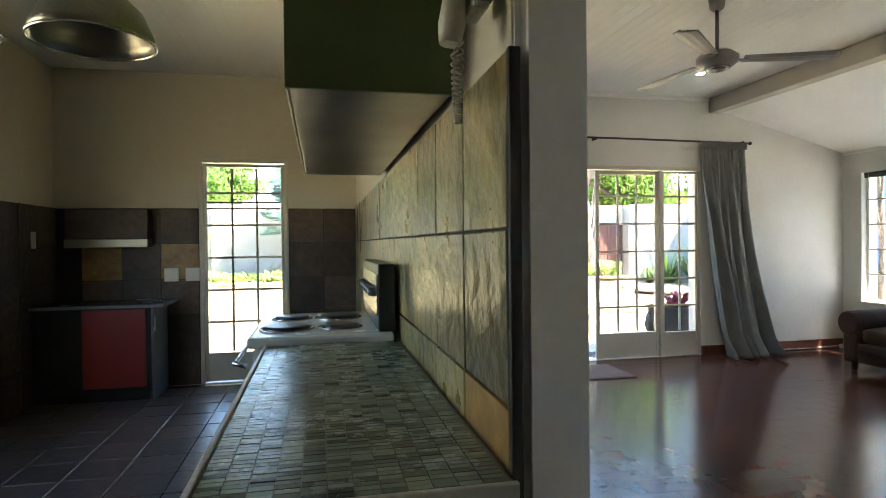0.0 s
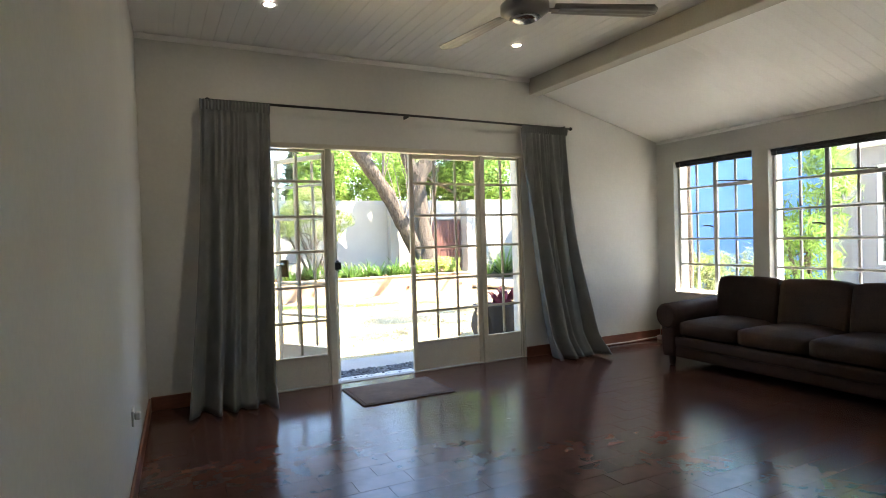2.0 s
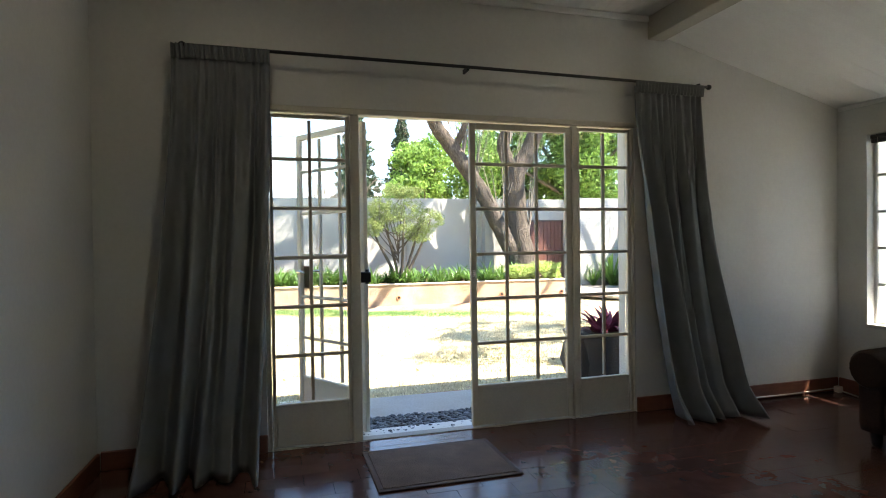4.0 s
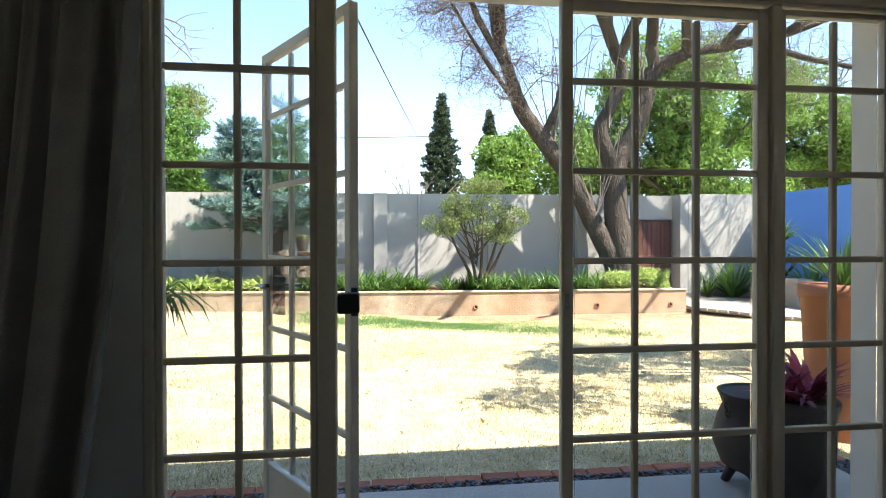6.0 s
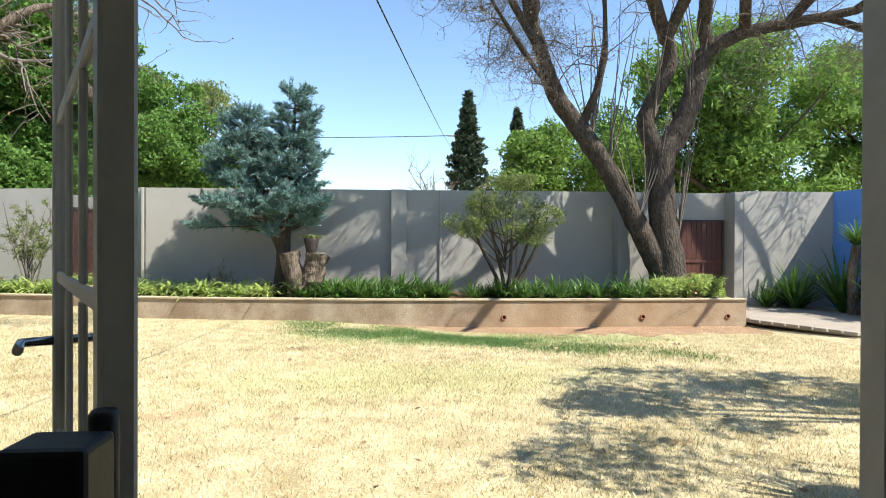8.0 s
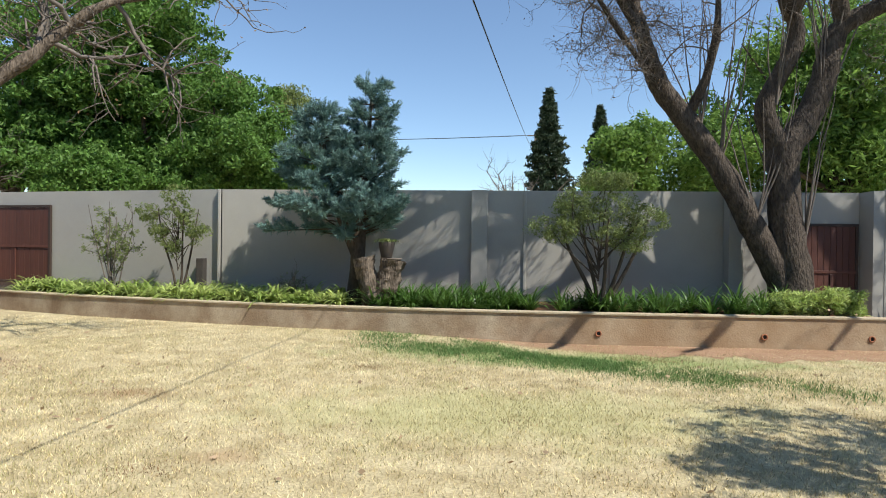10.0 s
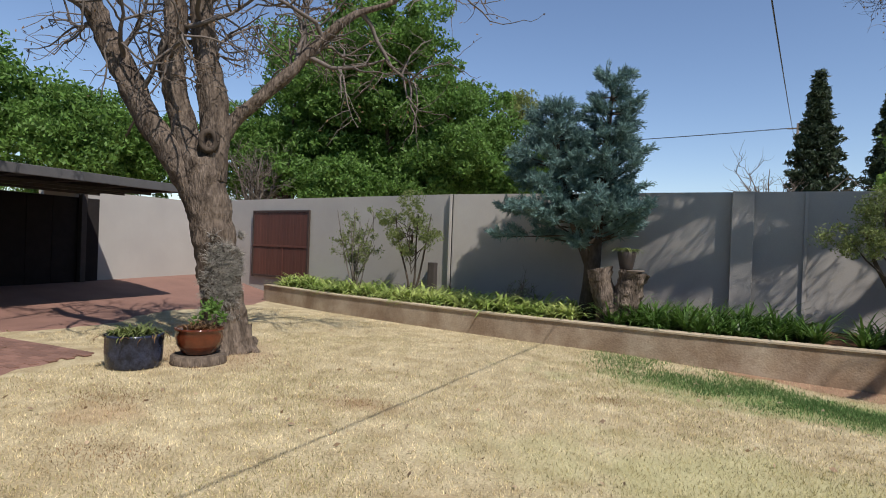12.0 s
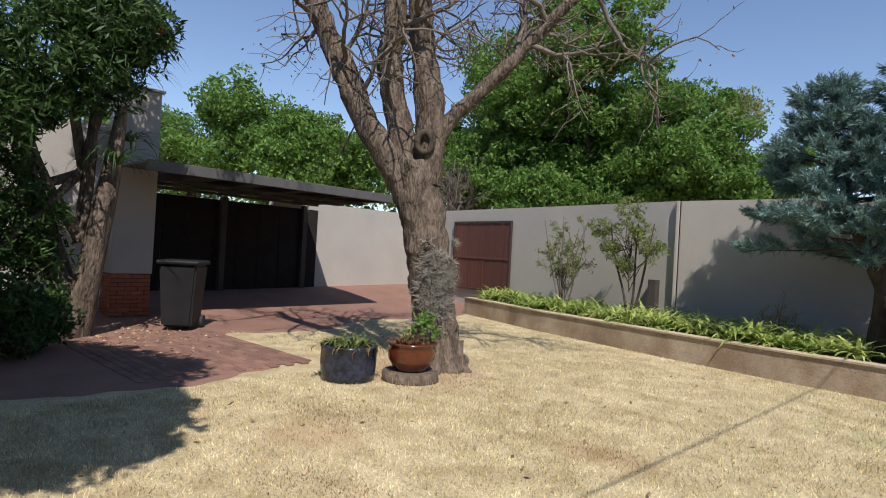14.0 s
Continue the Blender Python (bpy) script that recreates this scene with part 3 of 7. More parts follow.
# ---- east windows ----
def steel_window(name, y0, y1, z0, z1, label):
    """Cottage-pane steel window in the east wall, with a top-hung vent over one side and a stay."""
    root = empty(name, label, "window", kind="structure")
    x0, x1 = 6.50, 6.535
    ym = (y0 + y1) / 2
    f = 0.028
    for a, b in ((y0, y0 + f), (ym - 0.022, ym + 0.022), (y1 - f, y1)):
        part("window_frame", rbox(x0, a, z0, x1, b, z1, 0.004, 1), M_WFRAME, root)
    for a, b in ((z0, z0 + f), (z1 - f, z1)):
        for p, q in ((y0 + f, ym - 0.022), (ym + 0.022, y1 - f)):
            part("window_frame", rbox(x0, p, a, x1, q, b, 0.004, 1), M_WFRAME, root)
    rows = 5
    zs = [z0 + f + (z1 - z0 - 2 * f) * k / rows for k in range(rows + 1)]
    for p, q in ((y0 + f, ym - 0.022), (ym + 0.022, y1 - f)):
        mid = (p + q) / 2
        for k in range(1, rows):
            thick = 0.02 if (k == rows - 1 and p < ym - 0.1) else 0.011
            part("glazing_bar", rbox(x0 + 0.004, p, zs[k] - thick, x1 - 0.004, q, zs[k] + thick, 0.003, 1), M_WFRAME, root)
        for k in range(rows):
            part("glazing_bar", rbox(x0 + 0.005, mid - 0.011, zs[k] + 0.02, x1 - 0.005, mid + 0.011, zs[k + 1] - 0.02, 0.003, 1), M_WFRAME, root)
            for a, b in ((p, mid - 0.011), (mid + 0.011, q)):
                g = part("pane", boxes((x0 + 0.015, a, zs[k] + 0.011, x0 + 0.0185, b, zs[k + 1] - 0.011)), M_GLASS, root)
                g.visible_shadow = False
    bm = bmesh.new()
    tube(bm, [(x0 - 0.004, ym + 0.02, (z0 + z1) / 2 - 0.02), (x0 - 0.03, ym + 0.05, (z0 + z1) / 2), (x0 - 0.035, ym + 0.12, (z0 + z1) / 2 + 0.0)], 0.008, 6)
    part("casement_handle", bm, M_BLACKIRON, root, "black casement handle")
    bm = bmesh.new()
    tube(bm, [(x0 - 0.01, y0 + 0.1, zs[4] + 0.02), (x0 - 0.03, ym - 0.05, zs[4] + 0.05)], 0.007, 6)
    part("stay", bm, M_BLACKIRON, root, "black window stay")
    part("window_sill", rbox(6.425, y0 - 0.01, z0 - 0.028, 6.50, y1 + 0.01, z0 + 0.006, 0.008), M_WFRAME, root)
    return root


steel_window("window_3", 4.27, 5.25, 0.58, 2.08, "white steel cottage-pane window with raised blind")
steel_window("window_4", 3.07, 4.10, 0.58, 2.06, "white steel cottage-pane window above the sofa")
for y0, y1, z in ((4.29, 5.23, 2.075), (3.09, 4.08, 2.055)):
    blind = empty("venetian_blind", "dark venetian blind drawn up to the window head", "blind", group="window blinds")
    part("head_rail", rbox(6.44, y0, z - 0.03, 6.48, y1, z, 0.004), M_BLIND, blind)
    for k in range(5):
        part("slat", rbox(6.442, y0 + 0.004, z - 0.037 - 0.006 * k, 6.478, y1 - 0.004, z - 0.0335 - 0.006 * k, 0), M_BLIND, blind)
    bm = bmesh.new()
    tube(bm, [(6.44, y1 - 0.06, z - 0.02), (6.442, y1 - 0.06, z - 0.75)], 0.002, 5)
    part("cord", bm, M_IVORY, blind, "thin pale pull cord")

# ---- skirting, cornice ----
sk = empty("baseboard", "red-brown glazed skirting along the walls", "skirting", kind="structure")
for a in ((0.95, 5.478, 0.0, 1.86, 5.498, 0.11), (4.482, 5.478, 0.0, 6.41, 5.498, 0.11), (6.408, -2.5, 0.0, 6.428, 5.476, 0.11)):
    part("skirting_board", rbox(*a, 0.006), M_SKIRT, sk)
ang = math.atan2(5.498 - 0.70, 0.93 - 0.75)
sb = part("skirting_board", rbox(0, -0.018, 0, 4.72, 0, 0.11, 0.006), M_SKIRT, sk)
sb.matrix_world = pose(0.757, 0.75, 0, 0, 0, math.degrees(ang))
corn = empty("cornice", "slim white timber cornice under the ceiling", "cornice", kind="structure")
for a in ((0.93, 5.475, 2.885, 4.60, 5.498, 2.928), (6.405, -2.5, 2.31, 6.428, 5.474, 2.343)):
    part("cornice_strip", rbox(*a, 0.006), M_CEIL, corn)

# ---- floor pieces ----
def floor_pieces():
    """Rectangular polished tiles in half bond; the nearest 300 are parts, the rest one mesh."""
    host = bpy.data.objects["floor"]
    L, W, g = 0.30, 0.15, 0.0014
    base = rbox(-L / 2 + g / 2, -W / 2 + g / 2, -0.006, L / 2 - g / 2, W / 2 - g / 2, 0.0, 0.0007, 1)
    me = mesh_of("floor_tile", base, M_FLOOR)
    rest = bmesh.new()
    r = random.Random(3)
    count = 0
    j = 0
    y = -2.5
    while y < DOOR_Y:
        x = 0.70 + (L / 2 if j % 2 else 0)
        while x < 6.43 + L / 2:
            tilt = pose(x, y, 0.0 + r.uniform(-0.0004, 0.0003), r.gauss(0, 0.14), r.gauss(0, 0.12), r.gauss(0, 0.08))
            if 1.4 < x < 4.6 and 0.95 < y < 5.5 and count < 300 and 1.8 < y:
                ob = new("floor_tile", me)
                ob.parent = host
                ob.matrix_world = tilt
                count += 1
            else:
                hi = [rest.verts.new(tilt @ Vector(p)) for p in ((-L / 2 + g / 2, -W / 2 + g / 2, 0), (L / 2 - g / 2, -W / 2 + g / 2, 0), (L / 2 - g / 2, W / 2 - g / 2, 0), (-L / 2 + g / 2, W / 2 - g / 2, 0))]
                lo = [rest.verts.new(v.co - Vector((0, 0, 0.006))) for v in hi]
                rest.faces.new(hi)
                for k in range(4):
                    rest.faces.new((lo[k], lo[(k + 1) % 4], hi[(k + 1) % 4], hi[k]))
            x += L
        y += W
        j += 1
    tagged(part("floor_tiles", rest, M_FLOOR_REST, host), kind="stuff")
    kme = mesh_of("slate_floor_tile", rbox(-0.147, -0.147, -0.006, 0.147, 0.147, 0.0, 0.003, 1), M_KFLOOR)
    y = -0.2
    while y < DOOR_Y - 0.1:
        x = -1.95
        while x < 0.5:
            ob = new("slate_floor_tile", kme)
            ob.parent = host
            ob.matrix_world = pose(x, y, r.uniform(-0.001, 0.001), r.gauss(0, 0.3), r.gauss(0, 0.3), 0)
            x += 0.302
        y += 0.302


M_FLOOR_REST = mat("polished_red_brown_tiles", (0.125, 0.052, 0.037), (0.078, 0.036, 0.028), scale=2.2, rough=0.17, bump=0, grain=12, vary=0.15, island=0.10, spec=0.4)


# ---- curtains ----
def curtain(name, top, bottom, ztop, folds, sweep, label, pinch=0.0):
    """A pleated cloth from a gathered heading to a puddled hem; top and bottom are (x0, x1, y)."""
    root = empty(name, label, "curtain", group="living room curtains")
    n, m = folds * 12, 52
    r = random.Random(folds)
    ph = [r.uniform(-0.5, 0.5) for _ in range(folds + 1)]
    amp = [r.uniform(0.7, 1.25) for _ in range(folds + 1)]
    bm = bmesh.new()
    grids = []
    for layer in (0.0, 0.006):
        grid = []
        for j in range(m + 1):
            v = j / m
            z = ztop * (1 - v) + 0.012 * v
            e = v ** 1.6
            x0 = top[0] * (1 - e) + bottom[0] * e + pinch * math.sin(math.pi * v) ** 2
            x1 = top[1] * (1 - e) + bottom[1] * e - pinch * math.sin(math.pi * v) ** 2
            y = top[2] * (1 - v ** 2) + bottom[2] * v ** 2
            row = []
            for i in range(n + 1):
                u = i / n
                k = min(int(u * folds), folds - 1)
                depth = 0.016 + 0.078 * min(1, v * 3) + 0.045 * v
                uu = u + 0.030 * math.sin(10.7 * u + 1 + 0.8 * v) + 0.016 * math.sin(21.0 * u + folds) + 0.012 * v * math.sin(6.0 * u + 3 * v)
                lump = 0.55 + 0.9 * abs(noise.noise(Vector((uu * folds * 0.8, v * 1.3, folds))))
                fine = math.sin(2 * math.pi * uu * folds * 1.7) * (0.5 + 0.5 * lump)
                broad = math.sin(2 * math.pi * (uu * folds * 0.62 + 0.10 * math.sin(3 * v + folds)))
                broad = math.copysign(abs(broad) ** 0.85, broad)
                blend = min(1.0, v * 2.6)
                w = fine * (1 - 0.94 * blend) + (1.15 * broad * lump + 0.14 * math.sin(2 * math.pi * uu * folds * 1.3 + 2 * v)) * blend
                w2 = math.sin(2 * math.pi * uu * folds * 0.43 + 1.4 * v + folds)
                flare = max(0.0, v - 0.9) * 10
                row.append(bm.verts.new((x0 + (x1 - x0) * u + 0.012 * w2 * v + sweep * flare * 0.05 * u,
                                         y - depth * (0.7 * w + 0.3 * w2 * v) - 0.075 * flare * (0.5 + 0.5 * w) + layer,
                                         z + (0.02 * flare * max(0, w) if v > 0.95 else 0))))
            grid.append(row)
        grids.append(grid)
    for g in grids:
        for j in range(m):
            for i in range(n):
                bm.faces.new((g[j][i], g[j][i + 1], g[j + 1][i + 1], g[j + 1][i])).smooth = True
    for j in range(m):
        for i in (0, n):
            bm.faces.new((grids[0][j][i], grids[1][j][i], grids[1][j + 1][i], grids[0][j + 1][i]))
    for i in range(n):
        for j in (0, m):
            bm.faces.new((grids[0][j][i], grids[1][j][i], grids[1][j][i + 1], grids[0][j][i + 1]))
    part("cloth", bm, M_CURTAIN, root)
    bm = bmesh.new()
    n2 = folds * 3 * 6
    ring = []
    for i in range(n2 + 1):
        u = i / n2
        x = top[0] + (top[1] - top[0]) * u
        y = top[2] - 0.03 - 0.012 * math.sin(2 * math.pi * u * folds * 3)
        ring.append([bm.verts.new((x, y + 0.014, ztop - 0.05)), bm.verts.new((x, y, ztop + 0.025)), bm.verts.new((x, y + 0.012, ztop + 0.025)), bm.verts.new((x, y + 0.026, ztop - 0.05))])
    for a, b in zip(ring, ring[1:]):
        for k in range(4):
            bm.faces.new((a[k], a[(k + 1) % 4], b[(k + 1) % 4], b[k]))
    part("pleated_heading", bm, M_CURTAIN, root)
    return root


curtain("curtain", (1.37, 1.91, 5.40), (1.19, 1.80, 5.13), 2.405, 7, 0.2, "floor-length grey-green curtain, drawn aside, hem on floor")
curtain("curtain", (4.42, 5.0, 5.40), (4.57, 5.14, 5.20), 2.385, 7, 0.7, "floor-length grey-green curtain with hem puddled on floor", pinch=0.03)
rod = empty("curtain_rod", "thin black iron curtain rod over the doors", "curtain rod")
bm = bmesh.new()
tube(bm, [(1.44, 5.395, 2.43), (3.2, 5.395, 2.425), (5.04, 5.395, 2.41)], 0.011, 8)
part("rod", bm, M_BLACKIRON, rod)
for x, z in ((1.43, 2.43), (5.055, 2.41)):
    part("finial", lathe([(0.004, -0.02), (0.02, -0.01), (0.02, 0.01), (0.004, 0.02)], 10, x, 5.395, z), M_BLACKIRON, rod)
for x in (1.5, 3.16, 4.98):
    part("bracket", rbox(x - 0.008, 5.40, 2.405, x + 0.008, 5.499, 2.435, 0.003), M_BLACKIRON, rod)


# ---- mat and pebble strip ----
dm = empty("door_mat", "flat grey-brown door mat on the tiled floor", "door mat")
part("mat_top", rbox(2.44, 4.73, 0.003, 3.18, 5.26, 0.014, 0.003), M_MAT, dm)
for a in ((2.41, 4.70, 0.001, 3.21, 4.73, 0.010), (2.41, 5.26, 0.001, 3.21, 5.29, 0.010), (2.41, 4.73, 0.001, 2.44, 5.26, 0.010), (3.18, 4.73, 0.001, 3.21, 5.26, 0.010)):
    part("border", rbox(*a, 0.003), M_MATEDGE, dm)


# ---- sofa ----
def cushion(x0, y0, z0, x1, y1, z1, r=0.05, puff=0.02):
    bm = rbox(x0, y0, z0, x1, y1, z1, 0)
    bmesh.ops.subdivide_edges(bm, edges=bm.edges[:], cuts=6, use_grid_fill=True)
    c = Vector(((x0 + x1) / 2, (y0 + y1) / 2, (z0 + z1) / 2))
    h = Vector((abs(x1 - x0) / 2, abs(y1 - y0) / 2, abs(z1 - z0) / 2))
    for v in bm.verts:
        d = v.co - c
        q = [d[k] / h[k] for k in range(3)]
        core = Vector([max(-h[k] + r, min(h[k] - r, d[k])) for k in range(3)])
        out = d - core
        if out.length > 1e-6:
            out = out.normalized() * r
        v.co = c + core + out
        bulge = [(1 - q[(k + 1) % 3] ** 2) * (1 - q[(k + 2) % 3] ** 2) for k in range(3)]
        for k in range(3):
            v.co[k] += (puff * bulge[k] if abs(q[k]) > 0.99 else 0) * (1 if q[k] > 0 else -1)
        v.co += Vector((0, 0, 0.006 * noise.noise(v.co * 6)))
    for f in bm.faces:
        f.smooth = True
    return bm


sofa = empty("sofa", "worn brown leather three-seater sofa under the windows", "sofa")
SY0, SY1 = 2.30, 4.52
part("base", cushion(5.36, SY0 + 0.05, 0.09, 6.30, SY1 - 0.05, 0.29, 0.03, 0.004), M_LEATHER, sofa)
part("front_band", cushion(5.335, SY0 + 0.2, 0.20, 5.39, SY1 - 0.2, 0.295, 0.02, 0.004), M_LEATHER, sofa)
part("back_frame", cushion(6.12, SY0 + 0.03, 0.10, 6.38, SY1 - 0.03, 0.73, 0.06, 0.01), M_LEATHER, sofa)
seat_w = (SY1 - SY0 - 0.44) / 3
for k in range(3):
    a = SY0 + 0.22 + seat_w * k
    part("seat_cushion", cushion(5.35, a + 0.004, 0.29, 6.10, a + seat_w - 0.004, 0.45, 0.05, 0.02), M_LEATHER, sofa)
    bc = cushion(-0.13, a - (0.03 if k == 0 else -0.004), 0.0, 0.13, a + seat_w + (0.03 if k == 2 else -0.004), 0.455, 0.06, 0.012)
    pc = part("back_cushion", bc, M_LEATHER, sofa)
    pc.matrix_world = pose(6.00, 0, 0.37, 0, 10, 0)
for y0, y1 in ((SY0, SY0 + 0.23), (SY1 - 0.23, SY1)):
    arm = part("arm", cushion(5.34, y0 + 0.03, 0.09, 6.25, y1 - 0.03, 0.50, 0.04, 0.005), M_LEATHER, sofa)
    bm = bmesh.new()
    ym = (y0 + y1) / 2
    tube(bm, [(5.315, ym, 0.48), (5.33, ym, 0.48), (5.6, ym, 0.485), (6.0, ym, 0.50), (6.3, ym, 0.52)], [0.10, 0.118, 0.122, 0.12, 0.11], 20)
    part("rolled_arm_top", bm, M_LEATHER, sofa)
for x in (5.42, 6.26):
    for y in (SY0 + 0.1, SY1 - 0.1):
        part("foot", lathe([(0.022, 0), (0.03, 0.02), (0.034, 0.095)], 10, x, y, 0), M_DARKLEG, sofa, "dark turned wooden foot")


# ---- ceiling fan ----
FX, FY, FZ = 2.846, 3.07, 2.513
fan = empty("ceiling_fan", "grey metal three-bladed ceiling fan on a short rod", "ceiling fan")
part("motor", lathe([(0.03, -0.055), (0.095, -0.048), (0.132, -0.02), (0.132, 0.015), (0.095, 0.045), (0.03, 0.055)], 28, FX, FY, FZ), M_FANMETAL, fan)
part("bottom_cap", lathe([(0.005, -0.076), (0.05, -0.072), (0.085, -0.056)], 24, FX, FY, FZ), M_CHROME, fan, "shiny round bottom cap")
bm = bmesh.new()
tube(bm, [(FX, FY, FZ + 0.05), (FX, FY, 2.86)], 0.012, 10)
part("rod", bm, M_FANMETAL, fan)
part("canopy", lathe([(0.03, 0.0), (0.045, 0.015), (0.055, 0.09)], 20, FX, FY, 2.84), M_FANMETAL, fan)
for ang_deg in (99, -21, 219):
    a = radians(ang_deg)
    bm = bmesh.new()
    rows = []
    for i in range(15):
        t = i / 14
        rr = 0.16 + 0.585 * t
        w = 0.05 + 0.024 * t if t < 0.9 else 0.074 * math.sqrt(max(0.02, 1 - ((t - 0.9) / 0.1) ** 2 * 0.9))
        row = []
        for j in range(12):
            s = -1 + 2 * j / 11
            zz = 0.0 - s * 0.007 - 0.006 * (1 - s * s) - 0.01 * t + 0.003 * math.cos(s * 9.4)
            for off in (0.0, 0.004):
                row.append(bm.verts.new((rr, s * w, zz + off)))
        rows.append(row)
    for p, q in zip(rows, rows[1:]):
        for j in range(11):
            bm.faces.new((p[2 * j], p[2 * j + 2], q[2 * j + 2], q[2 * j])).smooth = True
            bm.faces.new((p[2 * j + 1], q[2 * j + 1], q[2 * j + 3], p[2 * j + 3])).smooth = True
        for j in (0, 11):
            bm.faces.new((p[2 * j], q[2 * j], q[2 * j + 1], p[2 * j + 1]))
    for row in (rows[0], rows[-1]):
        for j in range(11):
            bm.faces.new((row[2 * j], row[2 * j + 1], row[2 * j + 3], row[2 * j + 2]))
    bl = part("blade", bm, M_FANMETAL, fan)
    bl.matrix_world = pose(FX, FY, FZ, 0, 0, ang_deg)
    ir = part("blade_iron", rbox(0.10, -0.022, -0.012, 0.19, 0.022, -0.004, 0.003), M_FANMETAL, fan)
    ir.matrix_world = pose(FX, FY, FZ, 0, 0, ang_deg)

# ---- downlights ----
for x, y in ((1.78, 4.57), (3.87, 4.64)):
    dl = empty("downlight", "lit round white recessed ceiling downlight", "downlight", group="ceiling downlights")
    part("trim_ring", lathe([(0.038, -0.006), (0.052, -0.006), (0.054, 0.0), (0.036, 0.0)], 24, x, y, 2.928, closed=True), M_FANMETAL, dl)
    part("bulb_face", lathe([(0.001, -0.002), (0.036, -0.003), (0.036, 0.0)], 20, x, y, 2.928), M_LAMPON, dl, "glowing warm bulb face")
    lamp = bpy.data.lights.new("downlight_beam", "SPOT")
    lamp.energy, lamp.spot_size, lamp.spot_blend, lamp.shadow_soft_size, lamp.color = 1.5, radians(80), 0.8, 0.04, (1.0, 0.88, 0.70)
    lo = new("downlight_beam", lamp)
    lo.location = (x, y, 2.91)

# ---- small wall things ----
sw = empty("light_switch", "white plastic light switch on the divider wall", "light switch")
part("plate", rbox(0.769, 1.16, 1.38, 0.781, 1.24, 1.52, 0.003), M_WHITEPL, sw)
part("rocker", rbox(0.781, 1.18, 1.42, 0.789, 1.22, 1.48, 0.002), M_WHITEPL, sw)
so = empty("wall_socket", "white plastic wall socket with a plug", "socket")
part("plate", rbox(0.872, 3.90, 0.34, 0.884, 4.02, 0.42, 0.003), M_WHITEPL, so)
part("plug", rbox(0.884, 3.945, 0.36, 0.915, 3.985, 0.40, 0.008), M_WHITEPL, so)
bm = bmesh.new()
tube(bm, [(5.08, 5.455, 0.012), (5.5, 5.462, 0.02), (5.9, 5.465, 0.016), (6.34, 5.455, 0.03), (6.36, 5.40, 0.014), (6.33, 5.2, 0.008), (6.30, 4.6, 0.008)], 0.006, 6)
thing("extension_cord", bm, M_WHITEPL, "white extension cord along the skirting", "cable")
thing("adaptor_plug", rbox(6.33, 5.41, 0.0, 6.38, 5.46, 0.05, 0.008), M_WHITEPL, "small white adaptor plug on floor", "plug")

# ---- kitchen ----
def slate_field(host, mesh_list, origin, ux, uz, nx, nz, size, seed, skip=None):
    r = random.Random(seed)
    for j in range(nz):
        for i in range(nx):
            p = Vector(origin) + Vector(ux) * (i * size) + Vector(uz) * (j * size)
            if skip and skip(i, j):
                continue
            ob = new("slate_tile", mesh_list[0] if r.random() > 0.07 or len(mesh_list) < 2 else mesh_list[1])
            ob.parent = host
            side = Vector(ux).cross(Vector(uz))
            m = Matrix((Vector(ux), Vector(uz), side)).transposed().to_4x4()
            ob.matrix_world = Matrix.Translation(p + side * r.uniform(-0.0015, 0.0015)) @ m @ pose(0, 0, 0, r.gauss(0, 0.35), r.gauss(0, 0.35), 0)


S = 0.333
def slate_mesh(name, material, w, h, seed):
    r = random.Random(seed)
    bm = rbox(-w / 2, -h / 2, 0, w / 2, h / 2, 0.012, 0)
    for v in bm.verts:
        v.co.x += r.uniform(-0.0015, 0.0015)
        v.co.y += r.uniform(-0.0015, 0.0015)
    bmesh.ops.bevel(bm, geom=bm.edges[:], offset=0.002, segments=1, affect="EDGES")
    return mesh_of(name, bm, material)


slate_a, slate_o, slate_d = (slate_mesh("slate_tile", m, S - 0.006, S - 0.006, k) for k, m in enumerate((M_SLATE, M_SLATEO, M_SLATED)))
divider_tiles = fix("divider_backing", boxes((0.592, 0.70, 0.0, 0.603, 5.49, 1.672)), M_GROUT, "dark grout under slate wall tiles", "tile backing")
slate_field(divider_tiles, [slate_a], (0.592, 0.70 + S / 2, 0.34 + S / 2), (0, -1, 0), (0, 0, 1), 1, 4, S, 4, lambda i, j: j == 1)
for i in range(1, 14):
    slate_field(divider_tiles, [slate_a], (0.592, 0.70 + S / 2 + S * i, 0.34 + S / 2), (0, -1, 0), (0, 0, 1), 1, 4, S, 4 + i)
ob = new("slate_tile", slate_o)
north_tiles = fix("kitchen_backing", boxes((-2.09, 5.489, 0.0, -0.875, 5.498, 1.66), (-0.055, 5.489, 0.0, 0.59, 5.498, 1.66)), M_GROUT, "dark grout under slate wall tiles", "tile backing")
ob.parent = divider_tiles
ob.matrix_world = Matrix.Translation((0.592, 0.70 + S / 2, 0.34 + S * 1.5)) @ Matrix(((0, 0, -1), (-1, 0, 0), (0, 1, 0))).to_4x4()
slate_field(north_tiles, [slate_d, slate_o], (-0.055 + S / 2, 5.489, 0.0 + S / 2), (1, 0, 0), (0, 0, 1), 2, 5, S, 30)
for j in range(5):
    slate_field(north_tiles, [slate_d, slate_o], (-0.875 - S / 2 - 2 * S, 5.489, S / 2 + S * j), (1, 0, 0), (0, 0, 1), 3, 1, S, 40 + j)
west_tiles = fix("kitchen_side_backing", boxes((-2.098, 4.0, 0.0, -2.09, 5.48, 1.66)), M_GROUT, "dark grout under slate wall tiles", "tile backing")
slate_field(west_tiles, [slate_d], (-2.09, 5.48 - S / 2, S / 2), (0, 1, 0), (0, 0, 1), 1, 5, S, 50)
